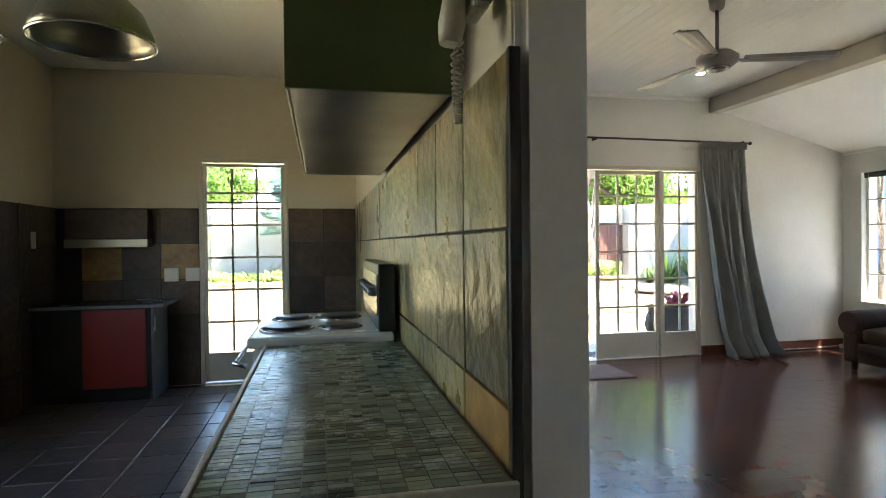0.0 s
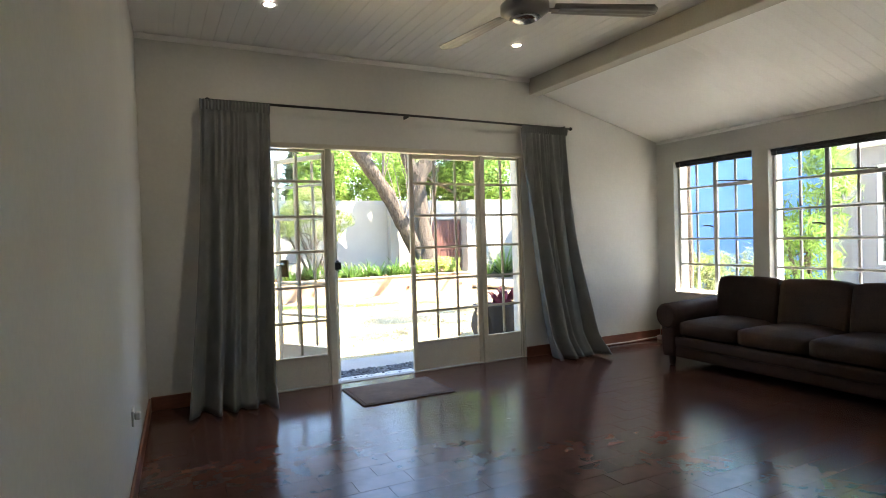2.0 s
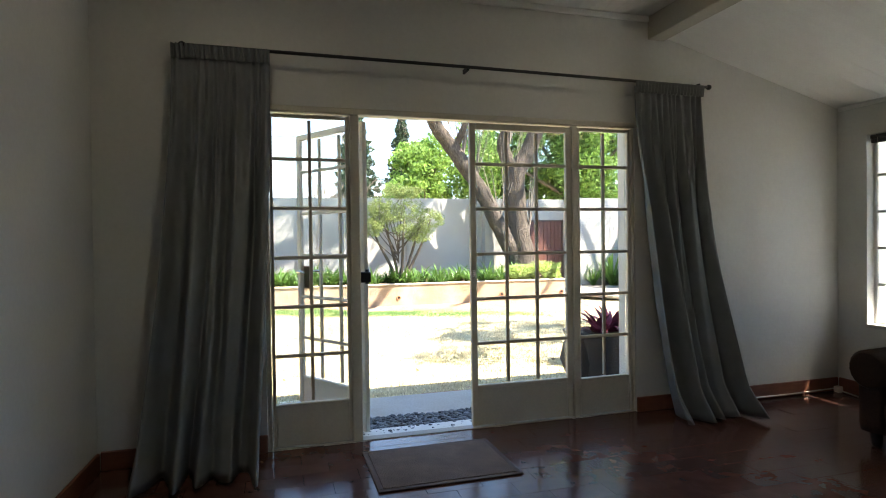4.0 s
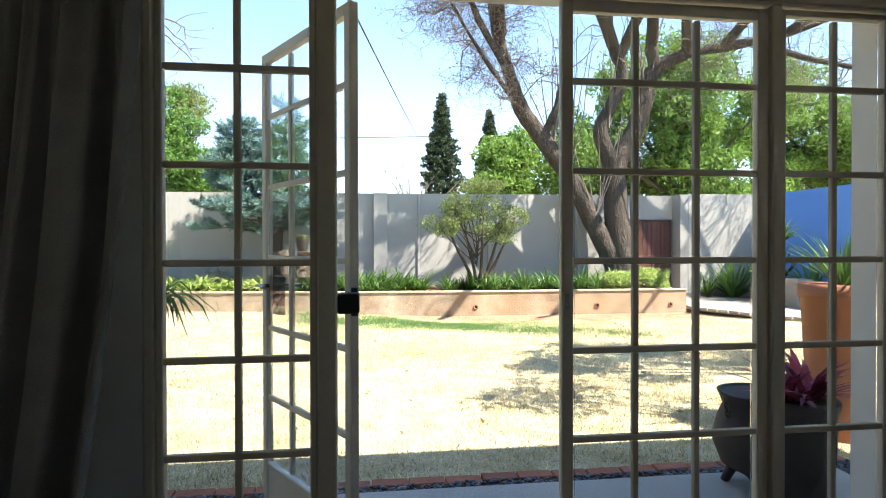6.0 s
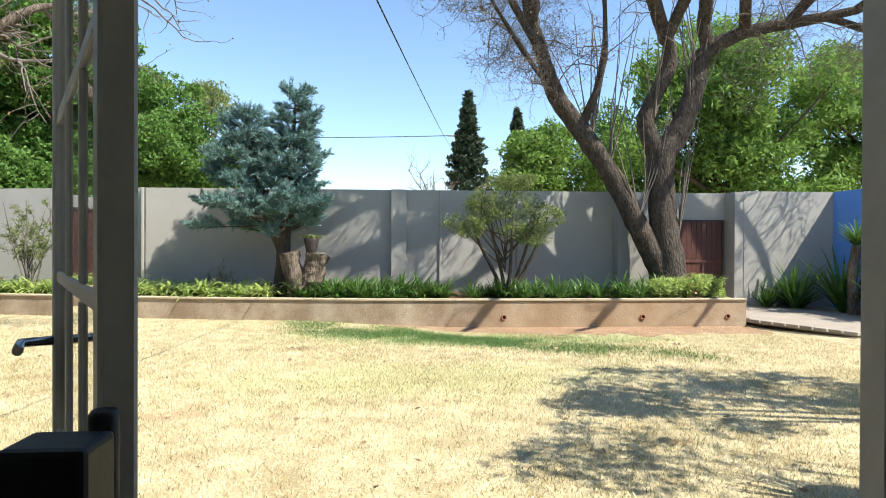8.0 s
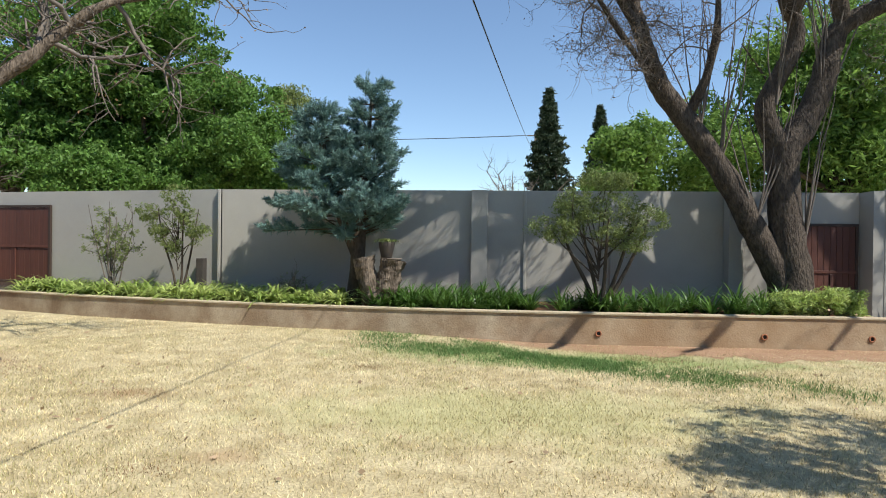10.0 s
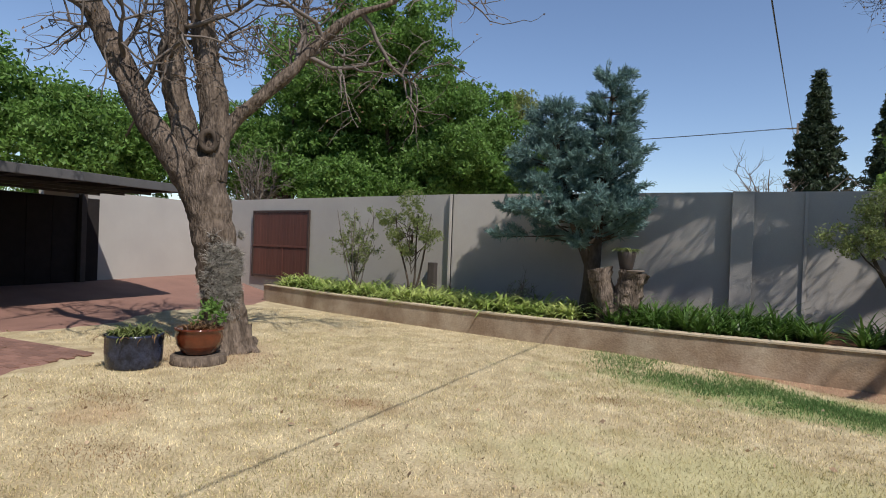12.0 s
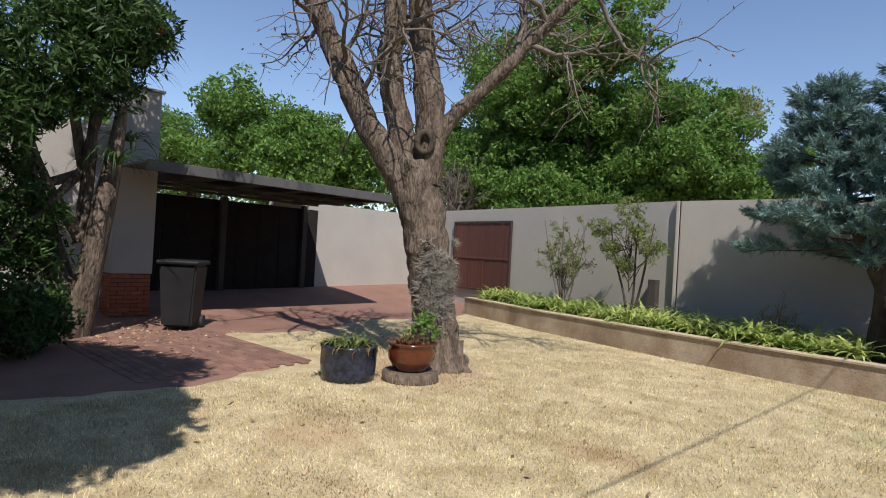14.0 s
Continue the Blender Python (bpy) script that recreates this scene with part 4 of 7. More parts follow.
for i in range(1, 4):
    slate_field(west_tiles, [slate_d], (-2.09, 5.48 - S / 2 - S * i, S / 2), (0, 1, 0), (0, 0, 1), 1, 5, S, 50 + i)
fix("kitchen_wall_north", wall_along("x", -2.098, 0.603, 5.492, 5.4985, 1.664, 2.928, [(-0.872, -0.058, 1.664, 2.142)]), M_KWALL, "cream painted plaster above the kitchen tiles", "wall")
fix("kitchen_wall_divider", boxes((0.6, 0.725, 1.674, 0.6042, 5.49, 2.928)), M_KWALL, "cream painted plaster above the slate tiles", "wall")
edge = empty("tile_edge_trim", "dark brown edge strip of the slate tiling", "trim", kind="structure")
part("strip", rbox(0.580, 0.683, 0.31, 0.604, 0.699, 1.672, 0.004), M_KICK, edge)

# counter with mosaic top
counter = empty("kitchen_counter", "kitchen counter with pale timber edge", "counter")
part("body", rbox(0.06, 0.68, 0.09, 0.57, 2.12, 0.86, 0.004), M_KICK, counter)
part("plinth", rbox(0.10, 0.70, 0.0, 0.57, 2.10, 0.088, 0.004), M_KICK, counter)
part("top_board", rbox(0.025, 0.64, 0.862, 0.575, 2.15, 0.893, 0.003), M_MGROUT, counter)
part("front_edge", rbox(0.010, 0.63, 0.862, 0.0245, 2.15, 0.902, 0.004), M_IVORY, counter, "pale ivory edge strip")
part("end_edge", rbox(0.0247, 0.625, 0.862, 0.575, 0.6395, 0.900, 0.004), M_IVORY, counter, "pale ivory edge strip")
bm = bmesh.new()
r = random.Random(11)
y = 0.645
while y < 2.14:
    x = 0.028
    while x < 0.56:
        w = 0.042
        hexa(bm, x, y, 0.893, min(x + w, 0.574), min(y + 0.0165, 2.149), 0.8965 + r.uniform(0, 0.0012))
        x += w + 0.0025
    y += 0.019
tagged(part("mosaic_tiles", bm, M_MOSAIC, counter, "grey-green glass mosaic tiles"), kind="stuff")

# stove
stove = empty("stove", "white enamel electric stove with four plates", "stove")
part("body", rbox(-0.035, 2.17, 0.06, 0.545, 2.98, 0.882, 0.008), M_ENAMEL, stove)
part("hob", rbox(-0.06, 2.158, 0.884, 0.55, 2.99, 0.93, 0.014), M_ENAMEL, stove)
for x, y, rr in ((0.09, 2.38, 0.105), (0.10, 2.74, 0.085), (0.33, 2.38, 0.085), (0.33, 2.74, 0.105)):
    pl = part("hot_plate", lathe([(rr, 0), (rr, 0.012), (rr * 0.85, 0.017), (0.002, 0.014)], 28, x, y, 0.932), M_BLACKPL, stove, "black iron hot plate")
    part("plate_ring", lathe([(rr + 0.004, 0.0), (rr + 0.016, 0.0), (rr + 0.016, 0.006), (rr + 0.004, 0.006)], 28, x, y, 0.931, closed=True), M_CHROME, pl)
part("control_panel", rbox(0.485, 2.17, 0.932, 0.56, 2.98, 1.225, 0.008), M_BLACKPL, stove, "black upright control panel")
part("panel_face", rbox(0.479, 2.19, 1.00, 0.4845, 2.96, 1.18, 0.002), M_CHROME, stove, "dull steel control strip")
for k in range(6):
    kn = part("knob", lathe([(0.024, 0), (0.024, 0.012), (0.018, 0.03), (0.004, 0.032)], 14), M_BLACKPL, stove)
    kn.matrix_world = pose(0.479, 2.28 + 0.115 * k, 1.10, 0, -90, 0)
part("oven_door", rbox(-0.067, 2.20, 0.16, -0.037, 2.95, 0.72, 0.006), M_BLACKPL, stove)
bm = bmesh.new()
tube(bm, [(-0.068, 2.24, 0.80), (-0.115, 2.24, 0.815), (-0.115, 2.90, 0.815), (-0.068, 2.90, 0.80)], 0.012, 8)
part("oven_handle", bm, M_CHROME, stove, "chrome bar handle")

# green wall cupboard with steel hood under it
cup = empty("wall_cupboard", "olive green wall cupboard above the counter", "cupboard")
part("end_panel", rbox(0.165, 1.085, 1.683, 0.572, 1.10, 2.75, 0.003), M_GREEN, cup)
part("carcass", rbox(0.185, 1.101, 1.735, 0.572, 2.855, 2.75, 0.006), M_GREEN, cup)
for k in range(3):
    part("door", rbox(0.165, 1.105 + 0.583 * k, 1.74, 0.183, 1.105 + 0.583 * k + 0.578, 2.745, 0.004), M_GREEN, cup)
hood = empty("cooker_hood", "greasy brushed steel cooker hood under the green cupboard", "cooker hood")
part("underside", rbox(0.172, 1.102, 1.688, 0.572, 2.86, 1.733, 0.006), M_HOODSTEEL, hood)
part("front_lip", rbox(0.166, 1.102, 1.683, 0.1715, 2.86, 1.733, 0.001), M_HOODSTEEL, hood)
part("end_lip", rbox(0.172, 1.096, 1.683, 0.572, 1.1015, 1.733, 0.001), M_HOODSTEEL, hood)

# wall telephone
ph = empty("wall_telephone", "ivory wall intercom telephone with hanging coiled cord", "telephone")
part("cradle", rbox(0.535, 0.76, 1.77, 0.572, 0.86, 2.02, 0.010), M_IVORY, ph)
bm = bmesh.new()
tube(bm, [(0.50, 0.81, 1.71), (0.505, 0.81, 1.75), (0.515, 0.81, 1.85), (0.505, 0.81, 1.95), (0.495, 0.81, 1.99)], [0.022, 0.028, 0.018, 0.026, 0.022], 12)
part("handset", bm, M_IVORY, ph)
bm = bmesh.new()
pts = []
for i in range(260):
    t = i / 259
    sag = math.sin(math.pi * t)
    pts.append((0.515 + 0.007 * math.cos(i * 0.9), 0.81 - 0.025 + 0.05 * t + 0.007 * math.sin(i * 0.9), 1.71 - 0.155 * sag ** 0.8))
tube(bm, pts, 0.0022, 4)
part("coiled_cord", bm, M_IVORY, ph, "ivory coiled cord")
part("junction_box", rbox(0.55, 0.745, 1.78, 0.575, 0.775, 1.82, 0.004), M_BLACKPL, ph, "small black junction box")

# far kitchen unit
unit = empty("base_cupboard", "dark kitchen base unit with one red door", "cupboard")
part("carcass", rbox(-2.07, 5.0, 0.08, -1.175, 5.47, 0.79, 0.004), M_KICK, unit)
part("red_door", rbox(-1.70, 4.978, 0.12, -1.215, 4.998, 0.78, 0.004), M_RED, unit, "plain red cupboard door")
part("side_panel", rbox(-1.173, 4.99, 0.0, -1.155, 5.47, 0.79, 0.003), M_WORKTOP, unit)
part("plinth", rbox(-2.05, 5.03, 0.0, -1.2, 5.45, 0.078, 0.003), M_KICK, unit)
thing("worktop", rbox(-2.075, 4.94, 0.792, -1.06, 5.472, 0.822, 0.006), M_WORKTOP, "dark grey laminate kitchen worktop", "worktop")
shelf = empty("wall_shelf", "brown wooden wall shelf box on the tiles", "shelf")
part("box", rbox(-1.95, 5.33, 1.38, -1.28, 5.472, 1.645, 0.005), M_SLATED, shelf)
part("lip", rbox(-1.955, 5.315, 1.30, -1.275, 5.472, 1.376, 0.005), M_HOODSTEEL, shelf)
for x in (-1.115, -0.93):
    s = empty("kitchen_socket", "square white plastic wall socket on slate tiles", "socket", group="kitchen sockets")
    part("plate", rbox(x - 0.062, 5.458, 0.98, x + 0.062, 5.474, 1.105, 0.004), M_WHITEPL, s)
    part("switch", rbox(x - 0.02, 5.452, 1.05, x + 0.02, 5.4575, 1.085, 0.002), M_WHITEPL, s)
s = empty("kitchen_socket", "white plastic wall switch beside the tiled corner", "socket", group="kitchen sockets")
part("plate", rbox(-2.074, 5.0, 1.30, -2.062, 5.07, 1.44, 0.004), M_WHITEPL, s)

# pendant lamps
for x, y, z in ((-0.476, 1.78, 1.985), (-1.0, 1.9, 2.04)):
    pen = empty("pendant_lamp", "unlit brushed metal dome pendant lamp", "pendant lamp", group="kitchen pendants")
    part("shade", lathe([(0.185, 0.0), (0.178, 0.035), (0.15, 0.10), (0.095, 0.155), (0.04, 0.18), (0.037, 0.175), (0.09, 0.15), (0.143, 0.10), (0.17, 0.035), (0.180, 0.0)], 36, x, y, z, closed=True), M_HOODSTEEL, pen)
    part("rim", lathe([(0.181, -0.004), (0.19, -0.004), (0.19, 0.004), (0.186, 0.004)], 36, x, y, z, closed=True), M_CHROME, pen)
    part("lamp_holder", lathe([(0.03, 0.10), (0.03, 0.20), (0.012, 0.23)], 14, x, y, z), M_BLACKPL, pen)
    bm = bmesh.new()
    tube(bm, [(x, y, z + 0.23), (x, y, 2.928)], 0.004, 6)
    part("flex", bm, M_BLACKPL, pen)

# ---- patio by the doors ----
M_TERRA = mat("terracotta", (0.34, 0.13, 0.06), (0.26, 0.10, 0.05), scale=5, rough=0.75, bump=0.25, vary=0.12)
M_GLAZE = mat("brown_glazed_ceramic", (0.14, 0.034, 0.012), (0.075, 0.02, 0.009), scale=6, rough=0.15, bump=0.04, vary=0.15, spec=0.7)
M_GLAZEB = mat("blue_grey_glazed_ceramic", (0.035, 0.043, 0.075), (0.012, 0.014, 0.022), scale=9, rough=0.22, bump=0.1, vary=0.3, spec=0.4, contrast=0.15)
M_IRONPOT = mat("rusty_black_iron", (0.035, 0.031, 0.028), (0.06, 0.042, 0.03), scale=8, rough=0.7, bump=0.3, vary=0.2)
M_PINK = leaf_mat("dark_pink_leaf", (0.30, 0.05, 0.09), (0.17, 0.03, 0.05), 0.3, 0.4)
M_BIN = mat("black_bin_plastic", (0.013, 0.013, 0.014), (0.02, 0.02, 0.021), scale=4, rough=0.5, bump=0.05, spec=0.25)
# Brown board colour, darkened further for the deep shade inside the carport.
M_PANEL = mat("shade_darkened_brown_board", (0.022, 0.018, 0.016), (0.016, 0.013, 0.012), scale=4, rough=0.85, bump=0.2, spec=0.2)
M_ROOFMETAL = mat("grey_roof_sheet", (0.10, 0.097, 0.095), (0.07, 0.067, 0.065), scale=2, rough=0.55, bump=0.1, vary=0.1)
M_ROOFUNDER = mat("dark_roof_timber", (0.06, 0.048, 0.04), (0.04, 0.034, 0.03), scale=4, rough=0.8, bump=0.2)
M_BRICK = mat("orange_red_brick", (0.36, 0.12, 0.06), (0.27, 0.085, 0.045), scale=7, rough=0.85, bump=0.5, grain=45, vary=0.15, rand=0.2)
M_FLOWER = leaf_mat("orange_red_petal", (0.75, 0.09, 0.03), (0.65, 0.06, 0.02), 0.4)
M_WIRE = mat("black_cable", (0.012, 0.012, 0.013), rough=0.6, bump=0)
M_STUMPTOP = mat("cut_grey_wood", (0.15, 0.12, 0.09), (0.09, 0.07, 0.05), scale=8, rough=0.95, bump=0.6)
M_TILLAND = leaf_mat("grey_air_plant", (0.38, 0.355, 0.30), (0.20, 0.185, 0.15), 0.35, 0.9, 9.0, 0.2, 0.35)
M_LITTER = leaf_mat("pale_dry_leaf", (0.52, 0.40, 0.27), (0.30, 0.19, 0.11), 0.25)
M_TWIG = mat("grey_twig", (0.17, 0.14, 0.115), (0.11, 0.09, 0.07), rough=0.95, bump=0)

step = fix("pavement", boxes((1.2, 6.025, LAWN - 0.05, 5.2, 6.62, -0.03)), M_CONC, "pale concrete step outside the doors", "step")
peb_bed = fix("pebble_bed", boxes((1.6, 5.60, -0.12, 4.6, 6.02, -0.03)), M_GROUT, "dark bed under door pebbles", "pebble bed")


def pebbles(name, x0, x1, y0, y1, z, n, size, material, parent, seed):
    r = random.Random(seed)
    base = bmesh.new()
    bmesh.ops.create_icosphere(base, subdivisions=1, radius=1)
    base.verts.ensure_lookup_table()
    vs = [v.co.copy() for v in base.verts]
    fs = [[v.index for v in f.verts] for f in base.faces]
    base.free()
    verts, faces = [], []
    for _ in range(n):
        s = size * r.uniform(0.6, 1.3)
        m = pose(r.uniform(x0, x1), r.uniform(y0, y1), z + r.uniform(-0.2, 0.4) * s, r.uniform(-25, 25), r.uniform(-25, 25), r.uniform(0, 360))
        o = len(verts)
        verts += [tuple(m @ Vector((v.x * s * 1.3, v.y * s, v.z * s * 0.6))) for v in vs]
        faces += [[i + o for i in f] for f in fs]
    me = bpy.data.meshes.new(name)
    me.from_pydata(verts, [], faces)
    me.materials.append(material)
    for p in me.polygons:
        p.use_smooth = True
    ob = new(name, me)
    ob.parent = parent
    return tagged(ob, "rounded dark grey pebbles", kind="stuff")


pebbles("pebbles", 1.7, 4.5, 5.62, 6.01, -0.016, 3457, 0.018, M_PEBBLE, peb_bed, 5)
gravel_bed = fix("gravel_bed", boxes((0.8, 6.625, LAWN - 0.05, 5.8, 7.0, -0.17)), M_SOIL, "soil bed under gravel strip", "gravel bed")
pebbles("gravel", 0.9, 5.7, 6.63, 7.0, -0.163, 3600, 0.014, M_PEBBLE, gravel_bed, 6)
edging = empty("brick_edging", "row of red bricks edging the lawn", "edging", kind="structure")
bme = mesh_of("brick", rbox(-0.108, -0.05, 0, 0.108, 0.05, 0.07, 0.006, 1), M_BRICK)
for k in range(22):
    b = new("brick", bme)
    b.parent = edging
    b.matrix_world = pose(0.9 + 0.222 * k, 7.06 + rng.normal() * 0.004, LAWN - 0.012 + rng.normal() * 0.004, 0, 0, rng.normal() * 1.2)


def strap_plant(n, length, width, rise=0.75, arch=1.0, seed=0, segs=4):
    """Arching strap leaves from one root, as quads."""
    r = np.random.default_rng(seed)
    quads = []
    for k in range(n):
        a = r.uniform(0, 2 * math.pi)
        ln = length * r.uniform(0.6, 1.15)
        el = radians(r.uniform(35, 85)) * rise
        out = np.array((math.cos(a), math.sin(a), 0))
        side = np.array((-math.sin(a), math.cos(a), 0))
        p = out * r.uniform(0, 0.05)
        p = p.astype(float)
        wd = width * r.uniform(0.7, 1.2)
        for s in range(segs):
            e = el - arch * (s / segs) * r.uniform(0.8, 1.4)
            q = p + (out * math.cos(e) + np.array((0, 0, 1)) * math.sin(e)) * ln / segs
            w0 = wd * (1 - (s / segs) ** 2)
            w1 = wd * (1 - ((s + 1) / segs) ** 2) + 0.001
            quads.append([p - side * w0 / 2, p + side * w0 / 2, q + side * w1 / 2, q - side * w1 / 2])
            p = q
    return np.array(quads)


def potted(name, x, y, z, profile, material, label, plant=None, plant_mat=None, plant_name="plant", soil_at=None):
    root = empty(name, label, "plant pot")
    wall_t = 0.02
    prof = [(0.02, 0.0)] + profile + [(r - wall_t, h - (0.0 if i == 0 else 0)) for i, (r, h) in enumerate(profile[::-1][:2])]
    prof[-1] = (profile[-2][0] - wall_t, profile[-2][1])
    part("pot", lathe(prof, 32, x, y, z), material, root)
    if plant is not None:
        quads_object(plant_name, plant + np.array((x, y, z + (soil_at if soil_at is not None else profile[-1][1] - 0.03))), plant_mat, root)
    return root


def drooping(n, r0, ln, seed):
    return np.concatenate([strap_plant(7, ln, 0.022, 0.5, 1.9, seed + k) + np.array((r0 * math.cos(k * 2.4), r0 * math.sin(k * 2.4), 0)) for k in range(n)])


potted("tall_terracotta_pot", 1.43, 6.25, -0.03, [(0.15, 0.0), (0.155, 0.02), (0.19, 0.5), (0.225, 0.98), (0.24, 0.99), (0.24, 1.05), (0.225, 1.055)], M_TERRA, "tall tapered terracotta pot with trailing succulent", drooping(26, 0.2, 0.36, 3), M_LEAFDK)
cauldron = potted("iron_cauldron", 4.60, 6.42, -0.03, [(0.08, 0.06), (0.19, 0.12), (0.235, 0.24), (0.21, 0.36), (0.18, 0.43), (0.205, 0.49), (0.21, 0.50)], M_IRONPOT, "black iron three-legged cauldron on the step")
for k in range(3):
    a = 2.1 * k + 0.4
    bm = bmesh.new()
    tube(bm, [(4.60 + 0.12 * math.cos(a), 6.42 + 0.12 * math.sin(a), 0.08), (4.60 + 0.17 * math.cos(a), 6.42 + 0.17 * math.sin(a), -0.03)], [0.03, 0.022], 8)
    part("leg", bm, M_IRONPOT, cauldron)
bm = bmesh.new()
for k in range(6):
    zc = 0.44 - 0.022 * k
    ring = [(4.39 + 0.003 * k + (0.010 * math.cos(a) if k % 2 else 0), 6.40 + (0 if k % 2 else 0.010 * math.cos(a)), zc + 0.016 * math.sin(a)) for a in [2 * math.pi * i / 10 for i in range(11)]]
    tube(bm, ring, 0.004, 5, cap=False)
part("chain", bm, M_IRONPOT, cauldron, "rusty chain links")
potted("grey_plant_pot", 4.67, 6.25, -0.03, [(0.13, 0.0), (0.14, 0.02), (0.17, 0.25), (0.18, 0.46), (0.19, 0.48), (0.19, 0.51), (0.175, 0.515)], M_IRONPOT, "dark grey pot with pink-leaved bromeliad on the step",
       np.concatenate([strap_plant(18, 0.33, 0.055, 0.9, 0.9, 20 + k) + np.array((0.06 * math.cos(k * 2), 0.06 * math.sin(k * 2), 0)) for k in range(4)]), M_PINK, "bromeliad")
potted("large_terracotta_pot", 6.15, 7.6, LAWN, [(0.20, 0.0), (0.21, 0.03), (0.25, 0.5), (0.28, 1.05), (0.30, 1.06), (0.30, 1.16), (0.28, 1.165)], M_TERRA, "large terracotta pot with spiky yucca",
       strap_plant(60, 0.6, 0.03, 0.9, 0.5, 9), M_STRAP, "yucca")


# ---- trees ----
def branch(bm, start, direction, length, r0, r1, segs, wobble, r, lift=0.0):
    p = Vector(start)
    d = Vector(direction).normalized()
    pts, rad = [p.copy()], [r0]
    for s in range(segs):
        d = (d + Vector((r.gauss(0, wobble), r.gauss(0, wobble), r.gauss(0, wobble) + lift))).normalized()
        p = p + d * (length / segs)
        pts.append(p.copy())
        rad.append(r0 + (r1 - r0) * (s + 1) / segs)
    tube(bm, pts, rad, 8 if r0 > 0.05 else (5 if r0 > 0.012 else 3), cap=False)
    return pts, d


def grow(bm, pts, r0, r, level, spread, ends, lift=0.03, count=5, reach=1.6, wobble=0.27):
    """Side branches off a limb, and twigs off those."""
    n = len(pts) - 1
    for k in range(count):
        t = r.uniform(0.3, 1.0) * n
        i = min(int(t), n - 1)
        p = pts[i].lerp(pts[i + 1], t - i)
        d = (pts[i + 1] - pts[i]).normalized()
        o = Vector((r.gauss(0, 1), r.gauss(0, 1), r.gauss(0, 0.7)))
        o = (o - d * o.dot(d)).normalized()
        ln = reach * r.uniform(0.6, 1.3)
        sub, _ = branch(bm, p, d * (1 - spread) + o * spread, ln, r0, r0 * 0.35, 6, wobble, r, lift)
        if level > 0:
            grow(bm, sub, max(0.004, r0 * 0.45), r, level - 1, spread, ends, lift, max(3, int(count * 0.68)), reach * 0.6, wobble)
        else:
            ends += [tuple(v) for v in sub[2:]]


def limb(bm, pts, radii, knots=3, sides=14):
    """A limb through given points, smoothed and made slightly lumpy."""
    ps = [Vector(p) for p in pts]
    out, rad = [], []
    for i in range(len(ps) - 1):
        a, b = ps[max(i - 1, 0)], ps[i]
        c, d = ps[i + 1], ps[min(i + 2, len(ps) - 1)]
        for s in range(knots):
            t = s / knots
            q = 0.5 * ((2 * b) + (c - a) * t + (2 * a - 5 * b + 4 * c - d) * t * t + (3 * b - 3 * c + d - a) * t ** 3)
            out.append(q)
            rad.append((radii[i] * (1 - t) + radii[i + 1] * t) * (1 + 0.10 * noise.noise(q * 3.1)))
    out.append(ps[-1])
    rad.append(radii[-1])
    tube(bm, out, rad, sides, cap=False)
    return out


def roughen(bm, amount, scale):
    for v in bm.verts:
        q = Vector((v.co.x * 3.2, v.co.y * 3.2, v.co.z * 0.55))
        n1 = noise.noise(v.co * scale) + 0.5 * noise.noise(v.co * scale * 3.3) + 0.8 * abs(noise.noise(q * scale))
        v.co += v.normal * amount * n1


